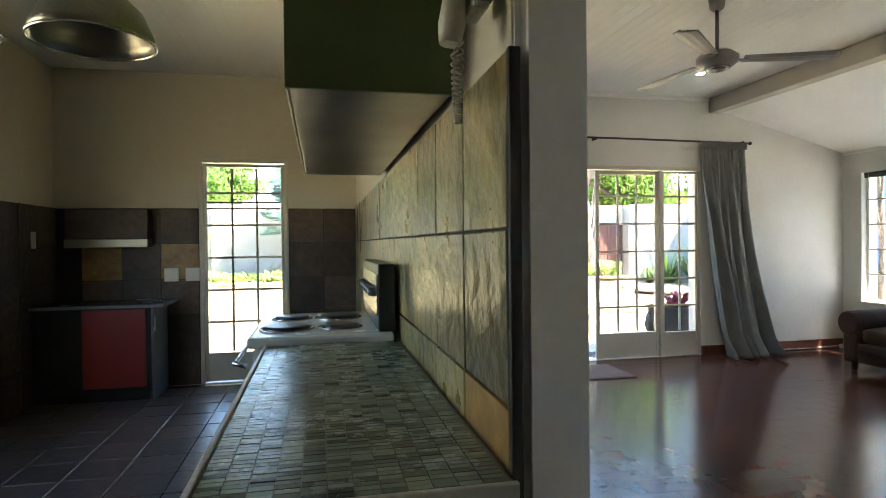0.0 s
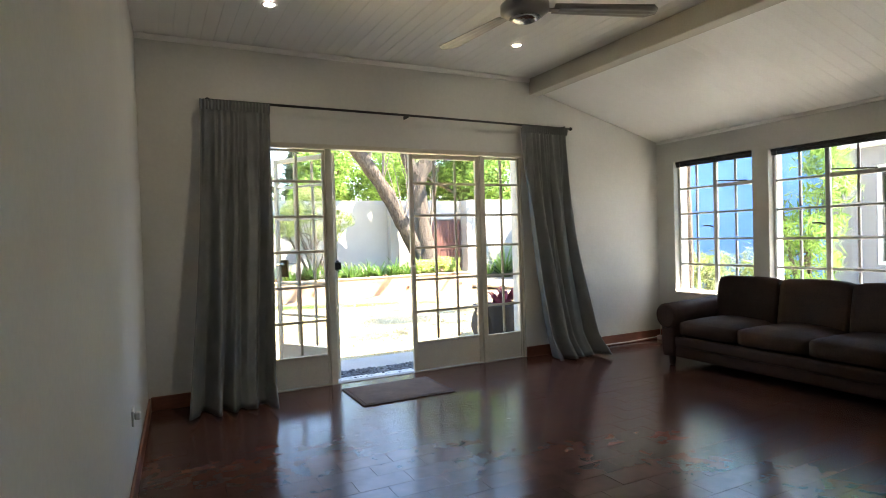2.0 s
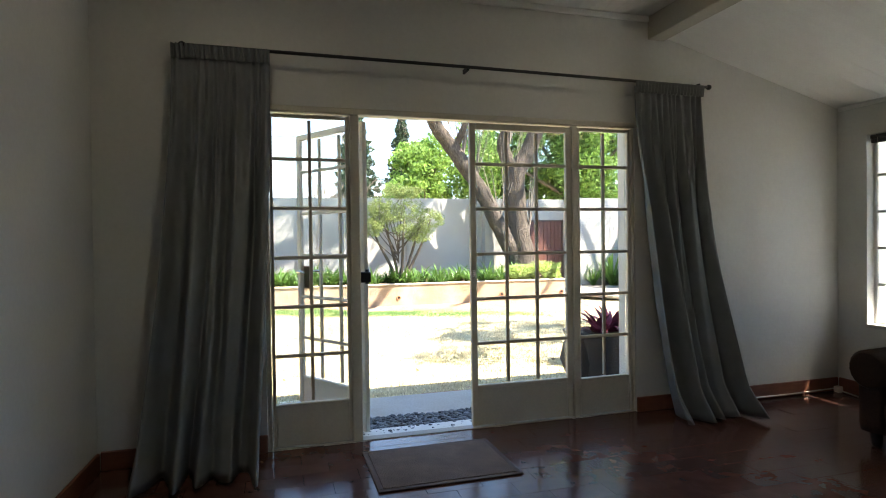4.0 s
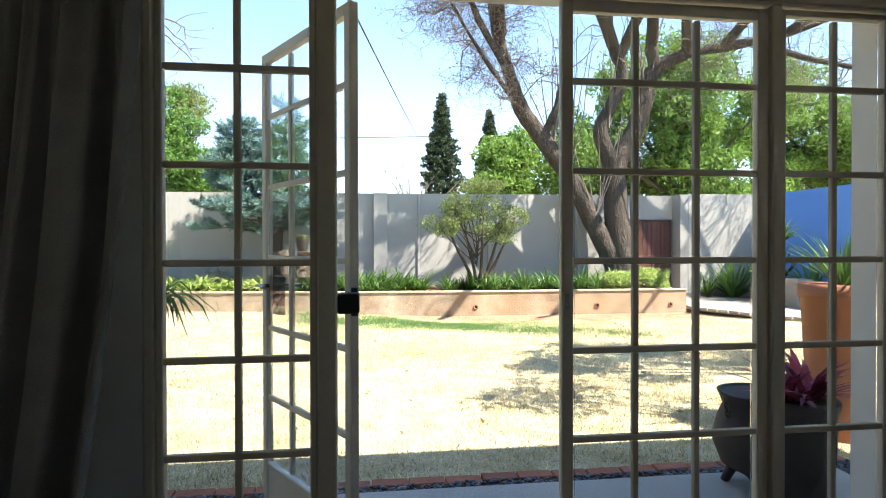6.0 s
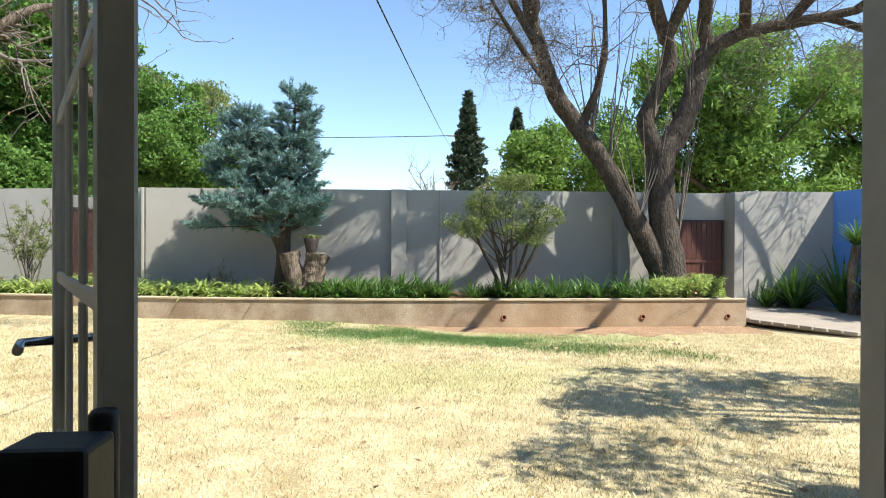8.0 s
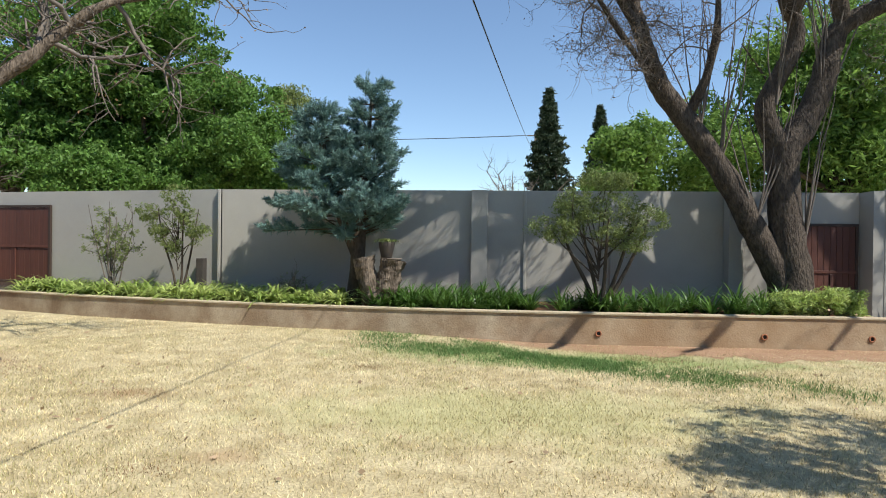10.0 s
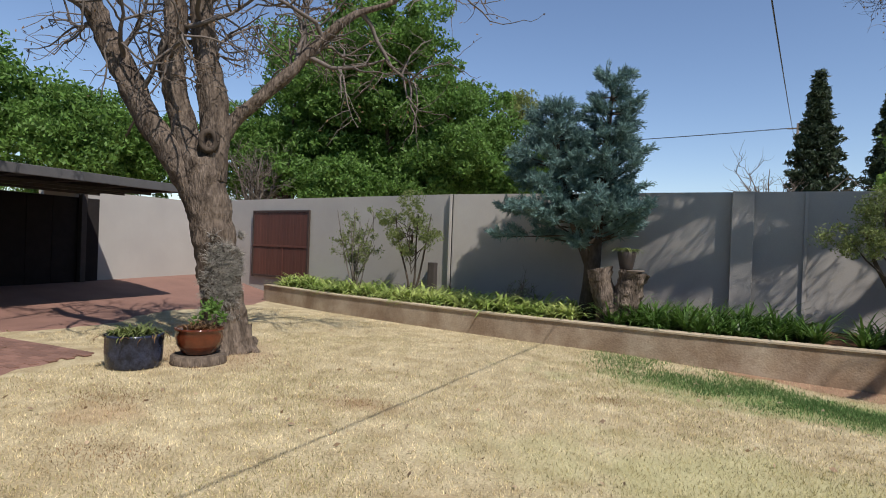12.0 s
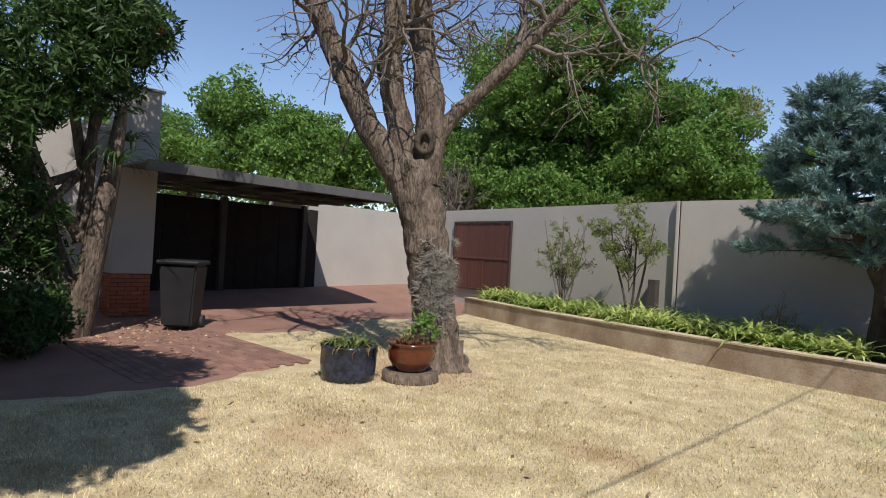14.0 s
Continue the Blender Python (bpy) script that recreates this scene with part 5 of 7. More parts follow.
def right_tree():
    root = empty("jacaranda_tree", "nearly bare forked tree with grey bark in the planter", "tree")
    r = random.Random(21)
    bm = bmesh.new()
    A = limb(bm, [(9.0, 17.85, -0.1), (8.86, 17.84, 0.76), (8.28, 17.85, 1.83), (7.82, 17.86, 2.72), (6.99, 17.85, 3.90), (6.47, 17.8, 4.52), (6.12, 17.7, 5.3), (5.77, 17.6, 6.3), (5.45, 17.4, 7.5)], [0.38, 0.27, 0.235, 0.22, 0.215, 0.19, 0.16, 0.13, 0.07], 6, 22)
    B = limb(bm, [(9.05, 17.84, -0.1), (9.08, 17.83, 0.85), (8.95, 17.84, 1.7), (8.88, 17.84, 2.9), (8.86, 17.85, 3.45)], [0.45, 0.36, 0.30, 0.28, 0.29], 6, 22)
    C = limb(bm, [(8.84, 17.85, 3.3), (8.5, 17.85, 4.05), (8.62, 17.8, 4.52), (9.0, 17.7, 5.4), (8.88, 17.6, 6.0), (8.5, 17.3, 6.4), (8.4, 17.0, 7.4)], [0.24, 0.19, 0.17, 0.15, 0.14, 0.11, 0.06])
    D = limb(bm, [(8.92, 17.85, 3.35), (9.33, 17.85, 3.95), (9.61, 17.8, 4.75), (9.76, 17.8, 5.4), (9.97, 17.75, 5.8), (10.72, 17.6, 6.15), (11.6, 17.4, 6.3), (12.9, 17.0, 6.5), (14.3, 16.6, 7.0)], [0.28, 0.245, 0.22, 0.21, 0.18, 0.14, 0.12, 0.09, 0.05])
    E = limb(bm, [(9.95, 17.75, 5.75), (9.75, 17.6, 6.5), (9.8, 17.3, 7.6)], [0.16, 0.14, 0.07])
    F = limb(bm, [(6.95, 17.85, 3.95), (7.25, 17.6, 4.7), (7.35, 17.3, 5.8), (7.1, 16.9, 7.4)], [0.10, 0.085, 0.07, 0.04])
    G = limb(bm, [(6.4, 17.8, 4.6), (5.6, 17.5, 5.5), (5.0, 17.2, 6.2), (4.4, 16.9, 7.0)], [0.075, 0.055, 0.04, 0.025])
    H = limb(bm, [(6.05, 17.65, 5.5), (5.2, 17.2, 6.6), (4.6, 16.8, 7.7)], [0.09, 0.07, 0.04])
    K = limb(bm, [(11.6, 17.4, 6.3), (12.3, 16.8, 7.1), (13.4, 16.3, 7.6)], [0.09, 0.07, 0.03])
    K2 = limb(bm, [(12.4, 17.2, 6.4), (13.4, 16.8, 5.9), (14.5, 16.5, 5.6), (15.3, 16.2, 5.2)], [0.08, 0.07, 0.05, 0.03])
    M = limb(bm, [(5.8, 17.6, 6.2), (5.6, 16.9, 7.2), (5.0, 16.0, 8.2), (4.2, 15.2, 9.2)], [0.13, 0.12, 0.10, 0.05])
    N = limb(bm, [(8.9, 17.65, 5.9), (8.0, 16.8, 7.0), (7.0, 16.0, 8.0), (5.8, 15.2, 9.0)], [0.15, 0.14, 0.12, 0.06])
    O = limb(bm, [(9.78, 17.6, 6.4), (9.3, 16.6, 7.8), (8.6, 15.6, 9.0), (7.8, 14.8, 10.0)], [0.15, 0.14, 0.12, 0.06])
    P = limb(bm, [(10.72, 17.6, 6.15), (10.2, 16.7, 6.9), (9.7, 15.9, 7.6), (9.4, 15.0, 8.8)], [0.13, 0.12, 0.10, 0.05])
    Q = limb(bm, [(8.5, 17.3, 6.45), (7.6, 16.6, 7.7), (6.6, 16.0, 9.0)], [0.12, 0.10, 0.05])
    R1 = limb(bm, [(11.6, 17.4, 6.3), (11.8, 16.0, 7.0), (11.7, 14.6, 7.1), (11.4, 13.2, 6.7), (10.9, 12.4, 6.9)], [0.12, 0.11, 0.09, 0.07, 0.04])
    R2 = limb(bm, [(8.9, 17.65, 5.95), (9.2, 16.2, 7.4), (9.4, 14.6, 7.6), (9.3, 13.2, 7.2), (8.8, 12.4, 7.0)], [0.13, 0.12, 0.10, 0.08, 0.05])
    R3 = limb(bm, [(12.9, 17.0, 6.5), (13.6, 15.6, 7.0), (13.8, 14.2, 7.0), (13.4, 12.8, 6.8)], [0.10, 0.09, 0.07, 0.04])
    bm.normal_update()
    roughen(bm, 0.028, 4)
    part("trunk", bm, M_BARKR, root)
    tw = bmesh.new()
    ends = []
    for ln, c, reach in ((A[22:], 17, 1.3), (C[6:], 6, 1.2), (D[9:], 14, 1.7), (K2, 13, 1.6), (E, 5, 1.3), (F, 7, 1.1), (G[2:], 15, 1.2), (H[2:], 14, 1.3), (K, 9, 1.5), (M[3:], 3, 1.3), (N[3:], 3, 1.3), (O[3:], 3, 1.3), (P[2:], 3, 1.3), (Q[3:], 3, 1.2), (R1[3:], 4, 1.3), (R2[3:], 4, 1.3), (R3[3:], 4, 1.3)):
        grow(tw, ln, 0.017, r, 2, 0.75, ends, 0.02, count=c, reach=reach, wobble=0.38)
    for p in ((8.3, 17.7, 1.9), (7.6, 17.8, 3.0), (7.2, 17.8, 3.6), (9.0, 17.95, 1.9), (9.25, 17.7, 1.6), (9.5, 17.7, 4.4), (8.65, 17.7, 4.2), (9.7, 17.75, 5.0)):
        for k in range(6):
            sp, _ = branch(tw, p, (r.gauss(0, 0.17), r.gauss(0, 0.15), 1), r.uniform(1.8, 3.8), 0.022, 0.006, 8, 0.07, r, 0.06)
            ends += [tuple(q) for q in sp[4:]]
    part("branchwork", tw, M_TWIG, root)
    e = np.array(ends)
    pick = e[rng.integers(0, len(e), 4200)] + rng.normal(size=(4200, 3)) * 0.05
    quads_object("crown", leaves(pick, 0.055, 0.024, 0.4), M_DRYLEAF, root, "few small dry brown leaves")
    return root


def left_tree():
    root = empty("garden_tree", "bare old tree with thick grey trunk and air plants", "tree")
    r = random.Random(8)
    bm = bmesh.new()
    T = limb(bm, [(-3.85, 13.28, -0.3), (-3.90, 13.22, -0.15), (-3.96, 13.17, 0.3), (-4.02, 13.1, 0.9), (-4.10, 13.03, 1.5), (-4.18, 12.95, 2.1), (-4.22, 12.9, 2.5)], [0.37, 0.32, 0.285, 0.27, 0.275, 0.285, 0.25], 12, 64)
    L1 = limb(bm, [(-4.24, 12.9, 1.9), (-4.49, 12.67, 2.53), (-4.72, 12.44, 2.96), (-4.94, 12.24, 3.55), (-5.18, 12.01, 4.21), (-5.4, 11.8, 4.9), (-5.6, 11.5, 6.2)], [0.20, 0.19, 0.165, 0.15, 0.14, 0.12, 0.06], 7, 26)
    L2 = limb(bm, [(-4.25, 12.88, 2.2), (-4.42, 12.73, 2.99), (-4.53, 12.62, 3.73), (-4.5, 12.64, 4.49), (-4.6, 12.5, 5.2), (-4.6, 12.3, 6.4)], [0.20, 0.17, 0.155, 0.14, 0.12, 0.06], 7, 26)
    L3 = limb(bm, [(-4.12, 12.98, 2.2), (-4.10, 13.02, 2.94), (-4.17, 12.95, 3.68), (-4.25, 12.87, 4.36), (-4.24, 12.87, 5.2), (-4.0, 12.9, 6.4)], [0.22, 0.20, 0.17, 0.15, 0.13, 0.06], 7, 26)
    L4 = limb(bm, [(-4.08, 13.05, 2.6), (-3.95, 13.16, 3.02), (-3.58, 13.4, 3.47), (-3.21, 13.6, 3.87), (-2.95, 13.8, 4.3), (-2.52, 14.1, 4.75), (-2.03, 14.4, 5.0)], [0.12, 0.10, 0.085, 0.07, 0.055, 0.04, 0.02])
    for a in range(5):
        w = a * 1.26 + 0.3
        limb(bm, [(-3.93 + 0.25 * math.cos(w), 13.2 + 0.25 * math.sin(w), 0.15), (-3.9 + 0.32 * math.cos(w), 13.22 + 0.32 * math.sin(w), -0.15), (-3.9 + 0.47 * math.cos(w), 13.22 + 0.47 * math.sin(w), -0.27)], [0.09, 0.07, 0.03])
    bm.normal_update()
    roughen(bm, 0.036, 6.5)
    part("trunk", bm, M_BARK, root)
    bm = bmesh.new()
    tube(bm, [(-3.98 + 0.10 * math.cos(2 * math.pi * i / 14) * 0.7, 12.80 + 0.10 * math.cos(2 * math.pi * i / 14) * 0.7, 2.72 + 0.13 * math.sin(2 * math.pi * i / 14)) for i in range(15)], 0.045, 8, cap=False)
    part("knot_hole", bm, M_BARKD, root, "round knot hole on the trunk")
    tw = bmesh.new()
    ends = []
    for ln, c in ((L1[6:], 7), (L2[6:], 6), (L3[6:], 6), (L4[4:], 9)):
        grow(tw, ln, 0.04, r, 2, 0.7, ends, 0.02, count=9, reach=1.5)
    part("branchwork", tw, M_TWIG, root)
    e = np.array(ends)
    pick = e[rng.integers(0, len(e), 1500)] + rng.normal(size=(1500, 3)) * 0.05
    quads_object("crown", leaves(pick, 0.06, 0.028, 0.4), M_DRYLEAF, root, "sparse dry brown leaves")
    c = []
    for k in range(150):
        a = r.gauss(-0.45, 0.55)
        z = r.triangular(0.2, 1.42, 1.0) + 0.12 * math.sin(5 * a)
        turn = np.array(pose(-4.0 + 0.27 * math.cos(a), 13.09 + 0.27 * math.sin(a), z, 0, 52, math.degrees(a)))
        c.append(strap_plant(34, 0.115 * r.uniform(0.7, 1.3), 0.009, 0.95, 1.1, 500 + k, 3) @ turn[:3, :3].T + turn[:3, 3])
    tagged(quads_object("air_plant_cover", np.concatenate(c), M_TILLAND, root, "shaggy grey air plants on the trunk"), kind="stuff")
    return root


def crown_points(blobs, subs, sub_r, per, r):
    """Leaf centres on many small clumps that fill big ellipsoids."""
    pts = []
    for cx, cy, cz, rx, ry, rz in blobs:
        for _ in range(subs):
            d = r.normal(size=3)
            d /= np.linalg.norm(d)
            k = r.uniform(0.45, 1.0)
            c = np.array((cx, cy, cz)) + d * np.array((rx, ry, rz)) * k
            s = sub_r * r.uniform(0.6, 1.3)
            q = r.normal(size=(per, 3))
            q /= np.linalg.norm(q, axis=1)[:, None]
            pts.append(c + q * s * r.uniform(0.55, 1.0, (per, 1)) * (1, 1, 0.75))
    return np.concatenate(pts)


def leafy_tree(name, base, height, blobs, subs, sub_r, per, ln, wd, leaf, label, bark=None, trunk_r=0.25, seed=1, stems=None):
    root = empty(name, label, "tree")
    r = random.Random(seed)
    bm = bmesh.new()
    x, y, z = base
    for sx, sy in stems or ((0, 0),):
        limb(bm, [(x, y, z), (x + sx * 0.4 + 0.05, y + sy * 0.4, z + height * 0.3), (x + sx, y + sy, z + height * 0.7), (x + sx * 1.3, y + sy * 1.3, z + height)], [trunk_r, trunk_r * 0.8, trunk_r * 0.6, trunk_r * 0.3])
    for cx, cy, cz, rx, ry, rz in blobs:
        for k in range(3 if trunk_r < 0.2 else 1):
            q = (cx + r.gauss(0, rx * 0.45), cy + r.gauss(0, ry * 0.45), cz + r.gauss(0, rz * 0.4))
            s0 = (x, y, z + height * r.uniform(0.35, 0.8))
            m = [(s0[i] + q[i]) / 2 + r.gauss(0, 0.1) for i in range(3)]
            limb(bm, [s0, m, q], [trunk_r * 0.35, trunk_r * 0.22, trunk_r * 0.08])
    part("trunk", bm, bark or M_BARKD, root)
    quads_object("crown", leaves(crown_points(blobs, subs, sub_r, per, np.random.default_rng(seed)), ln, wd), leaf, root)
    return root


right_tree()
left_tree()

# shrubs and small trees in the planter
def conifer():
    """Two leaders with tiers of branches; each branch ends in many short needle sprays."""
    root = empty("conifer_tree", "blue-green spreading conifer in the planter bed", "tree")
    r = random.Random(3)
    q = np.random.default_rng(3)
    bm = bmesh.new()
    A = limb(bm, [(0.30, 17.85, 0.0), (0.38, 17.85, 1.2), (0.48, 17.83, 2.6), (0.58, 17.8, 3.7), (0.65, 17.8, 4.55)], [0.17, 0.14, 0.09, 0.05, 0.015], 8, 12)
    B = limb(bm, [(0.36, 17.85, 1.1), (0.0, 17.8, 2.0), (-0.30, 17.8, 3.1), (-0.42, 17.8, 4.0)], [0.11, 0.09, 0.05, 0.015], 8, 10)
    cloud = []
    for stem, z0, ztop, tiers, per, reach in ((A, 1.6, 4.62, 12, 8, 0.88), (B, 1.6, 4.15, 10, 9, 1.3)):
        for j in range(tiers):
            zt = z0 + (ztop - 0.12 - z0) * j / (tiers - 1)
            p = min(stem, key=lambda v: abs(v.z - zt))
            t = (ztop - zt) / (ztop - z0)
            for k in range(per if t > 0.25 else 6):
                a = k * 6.283 / per + j * 1.1 + r.uniform(-0.3, 0.3)
                ln = (0.16 + reach * t ** 0.8) * r.choice((0.45, 0.7, 0.9, 1.08))
                if math.sin(a) > 0:
                    ln = min(ln, 0.95)
                d = Vector((math.cos(a), math.sin(a), r.uniform(-0.08, 0.22)))
                sub, _ = branch(bm, p + Vector((0, 0, r.uniform(-0.06, 0.06))), d, ln, 0.018, 0.006, 5, 0.08, r, 0.05)
                for w in range(int(5 + 13 * ln)):
                    i = r.uniform(0.45, 1.0) * 4.999
                    c = sub[int(i)].lerp(sub[int(i) + 1], i - int(i))
                    e = (d * 0.9 + Vector((r.gauss(0, 0.5), r.gauss(0, 0.5), r.gauss(0.5, 0.3)))).normalized()
                    u = q.uniform(0, 1, (40, 1))
                    dirs = np.array(e) * (0.55 + 0.6 * u) + q.normal(size=(40, 3)) * 0.5
                    dirs /= np.linalg.norm(dirs, axis=1)[:, None]
                    wide = np.cross(dirs, q.normal(size=(40, 3)))
                    wide /= np.linalg.norm(wide, axis=1)[:, None]
                    root_ = np.array(c) + u * np.array(e) * r.uniform(0.2, 0.34) + q.normal(size=(40, 3)) * 0.015
                    tip = root_ + dirs * (0.13 - 0.06 * u)
                    cloud.append(np.stack([root_ - wide * 0.008, root_ + wide * 0.008, tip + wide * 0.003, tip - wide * 0.003], 1))
    part("trunk", bm, M_BARKD, root)
    quads_object("crown", np.concatenate(cloud), M_LEAFBL, root)


conifer()
leafy_tree("garden_shrub", (5.15, 17.3, 0.0), 1.9, [(5.1, 17.3, 2.25, 0.95, 0.8, 0.42), (4.35, 17.2, 1.7, 0.55, 0.6, 0.28), (5.95, 17.3, 1.95, 0.62, 0.6, 0.36), (5.3, 17.3, 2.65, 0.55, 0.5, 0.2), (4.75, 17.2, 2.1, 0.6, 0.5, 0.3), (5.6, 17.1, 1.55, 0.6, 0.5, 0.25)],
           46, 0.15, 60, 0.060, 0.020, M_LEAFOL, "olive-green multi-stemmed shrub in the planter", trunk_r=0.05, seed=5, stems=((-0.55, 0.1), (0.5, 0), (0.1, -0.2), (-0.2, 0.2), (0.75, 0.1)))
leafy_tree("garden_shrub", (-3.75, 18.5, 0.0), 2.1, [(-3.75, 18.45, 2.3, 0.3, 0.3, 0.38), (-3.6, 18.45, 1.85, 0.3, 0.3, 0.3), (-4.3, 18.45, 2.0, 0.3, 0.3, 0.2), (-4.15, 18.45, 1.6, 0.2, 0.3, 0.2), (-3.3, 18.45, 1.6, 0.25, 0.3, 0.3), (-3.85, 18.45, 1.3, 0.2, 0.2, 0.25)],
           22, 0.12, 34, 0.085, 0.022, M_LEAFOL, "slender sparse green shrub against the wall", trunk_r=0.03, seed=6, stems=((-0.35, 0), (0.1, 0), (0.3, 0.1)))


def twiggy(x, y, z, h, seed, label, n=2400):
    root = empty("bare_shrub", label, "shrub")
    r = random.Random(seed)
    bm = bmesh.new()
    ends = []
    for k in range(11):
        pts, _ = branch(bm, (x + r.gauss(0, 0.08), y + r.gauss(0, 0.06), z), (r.gauss(0, 0.13), r.gauss(0, 0.1), 1), h * r.uniform(0.55, 1.0), 0.018, 0.006, 7, 0.10, r, 0.03)
        grow(bm, pts, 0.006, r, 1, 0.35, ends, 0.06, 4, 0.32)
    part("stemwork", bm, M_TWIG, root)
    e = np.array(ends)
    quads_object("leaves", leaves(e[rng.integers(0, len(e), n)] + rng.normal(size=(n, 3)) * 0.035, 0.07, 0.026), M_LEAFOL, root, "few olive-brown leaves")


twiggy(-5.3, 18.6, 0.0, 2.35, 4, "almost leafless brown shrub against the wall")
twiggy(-1.0, 18.0, 0.0, 0.75, 5, "small thin grey seedling under the conifer", 120)

# stump
stump = empty("tree_stump", "weathered grey two-pronged tree stump in the planter", "tree stump")
bm = bmesh.new()
limb(bm, [(0.85, 17.3, -0.05), (0.8, 17.3, 0.35), (0.66, 17.3, 0.75), (0.58, 17.3, 1.1)], [0.30, 0.21, 0.18, 0.20], 9, 30)
limb(bm, [(0.98, 17.32, -0.05), (1.02, 17.32, 0.4), (1.12, 17.3, 0.8), (1.18, 17.3, 1.08)], [0.30, 0.23, 0.21, 0.24], 9, 30)
bm.normal_update()
roughen(bm, 0.05, 9)
part("wood", bm, M_BARK, stump)
part("cut_top", lathe([(0.20, 0.0), (0.19, 0.03), (0.01, 0.035)], 18, 1.16, 17.3, 1.07), M_STUMPTOP, stump)
part("cut_top", lathe([(0.135, 0.0), (0.125, 0.03), (0.01, 0.035)], 18, 0.60, 17.3, 1.04), M_STUMPTOP, stump)
tpot = potted("stump_pot", 1.05, 17.3, 1.105, [(0.10, 0.0), (0.11, 0.02), (0.15, 0.22), (0.16, 0.30), (0.15, 0.305)], M_IRONPOT, "small weathered pot with drooping succulent on stump", drooping(14, 0.11, 0.24, 60) + np.array((0, 0, 0.05)), M_LEAFOL)


# strap-leaved bedding, each clump its own object on shared meshes
def bed(name, spots, variants, material, label, group):
    meshes = []
    for k, v in enumerate(variants):
        o = quads_object(name, v, material)
        meshes.append(o.data)
        bpy.data.objects.remove(o)
    r = random.Random(len(spots))
    for x, y, z in spots:
        ob = new(name, meshes[r.randrange(len(meshes))])
        ob.matrix_world = pose(x, y, z, 0, 0, r.uniform(0, 360)) @ Matrix.Scale(r.uniform(0.75, 1.2), 4)
        tagged(ob, label, "bedding plant", group)


def along(points, s):
    """The point at a share s of a polyline in x."""
    x = points[0][0] + (points[-1][0] - points[0][0]) * s
    for a, b in zip(points, points[1:]):
        if a[0] <= x <= b[0]:
            t = (x - a[0]) / (b[0] - a[0])
            return x, a[1] + (b[1] - a[1]) * t
    return points[-1]


r = random.Random(77)
left_spots, dark_spots, sparse_spots = [], [], []
for k in range(170):
    x, y = along(PL_FRONT, 0.02 + 0.45 * (k + r.random()) / 170)
    left_spots.append((x, y + 0.52 + 0.8 * (k % 3) / 2 + r.uniform(-0.1, 0.1), 0.14))
for k in range(46):
    x, y = along(PL_FRONT, 0.50 + 0.17 * (k + r.random()) / 46)
    dark_spots.append((x, y + 0.55 + 0.8 * (k % 3) / 2 + r.uniform(-0.1, 0.1), 0.14))
for k in range(44):
    x, y = along(PL_FRONT, 0.70 + 0.25 * (k + r.random()) / 44)
    sparse_spots.append((x, y + 0.5 + 1.2 * r.random(), 0.14))
bed("strap_leaf_clump", left_spots, [strap_plant(26, 0.58, 0.062, 0.97, 1.6, k) for k in range(5)], M_STRAPY, "bright yellow-green strap-leaved clump in the planter", "light bedding plants")
bed("strap_leaf_clump", dark_spots, [strap_plant(40, 0.66, 0.042, 0.97, 1.2, 30 + k) for k in range(4)], M_STRAP, "deep green strap-leaved clump in the planter", "dark bedding plants")
bed("strap_leaf_clump", sparse_spots, [strap_plant(24, 0.60, 0.045, 1.0, 1.15, 50 + k) for k in range(3)], M_STRAP, "small green strap-leaved clump in bare soil", "sparse bedding plants")
leafy_tree("ground_cover_shrub", (9.1, 16.75, 0.0), 0.3, [(8.5, 16.8, 0.38, 0.5, 0.35, 0.26), (9.05, 16.75, 0.42, 0.5, 0.35, 0.28), (9.5, 16.75, 0.4, 0.3, 0.3, 0.26)], 44, 0.13, 50, 0.11, 0.02, M_STRAPY, "bushy pale green ground cover by the gate", trunk_r=0.02, seed=9)

# yuccas and agaves by the right wall
for x, y, s, seed in ((12.2, 17.9, 1.1, 1), (12.9, 17.3, 1.3, 2), (13.0, 16.0, 1.2, 3), (12.5, 18.1, 0.8, 4), (11.7, 18.2, 0.6, 5)):
    ob = quads_object("agave_plant", strap_plant(46, 1.25 * s, 0.085 * s, 0.95, 0.5, 300 + seed) + np.array((x, y, LAWN + 0.02)), M_STRAP)
    tagged(ob, "large spiky grey-green agave by the wall", "agave", "agaves by the wall")
ytrunk = empty("yucca_tree", "spiky yucca on a short trunk before the blue wall", "yucca")
bm = bmesh.new()
limb(bm, [(12.6, 16.6, LAWN), (12.55, 16.6, 0.6), (12.6, 16.55, 1.3)], [0.12, 0.09, 0.09])
part("trunk", bm, M_BARK, ytrunk)
quads_object("leaf_head", strap_plant(90, 0.75, 0.045, 0.9, 1.0, 400) + np.array((12.6, 16.55, 1.3)), M_STRAP, ytrunk)

# trees beyond the wall
def far_blob(c, spread, n, rr, seed):
    q = np.random.default_rng(seed)
    out = []
    for _ in range(n):
        d = q.normal(size=3)
        d /= np.linalg.norm(d)
        p = np.array(c) + d * np.array(spread) * q.uniform(0.3, 1.0)
        s = rr * q.uniform(0.7, 1.25)
        out.append((*p, s, s, s * 0.75))
    return out


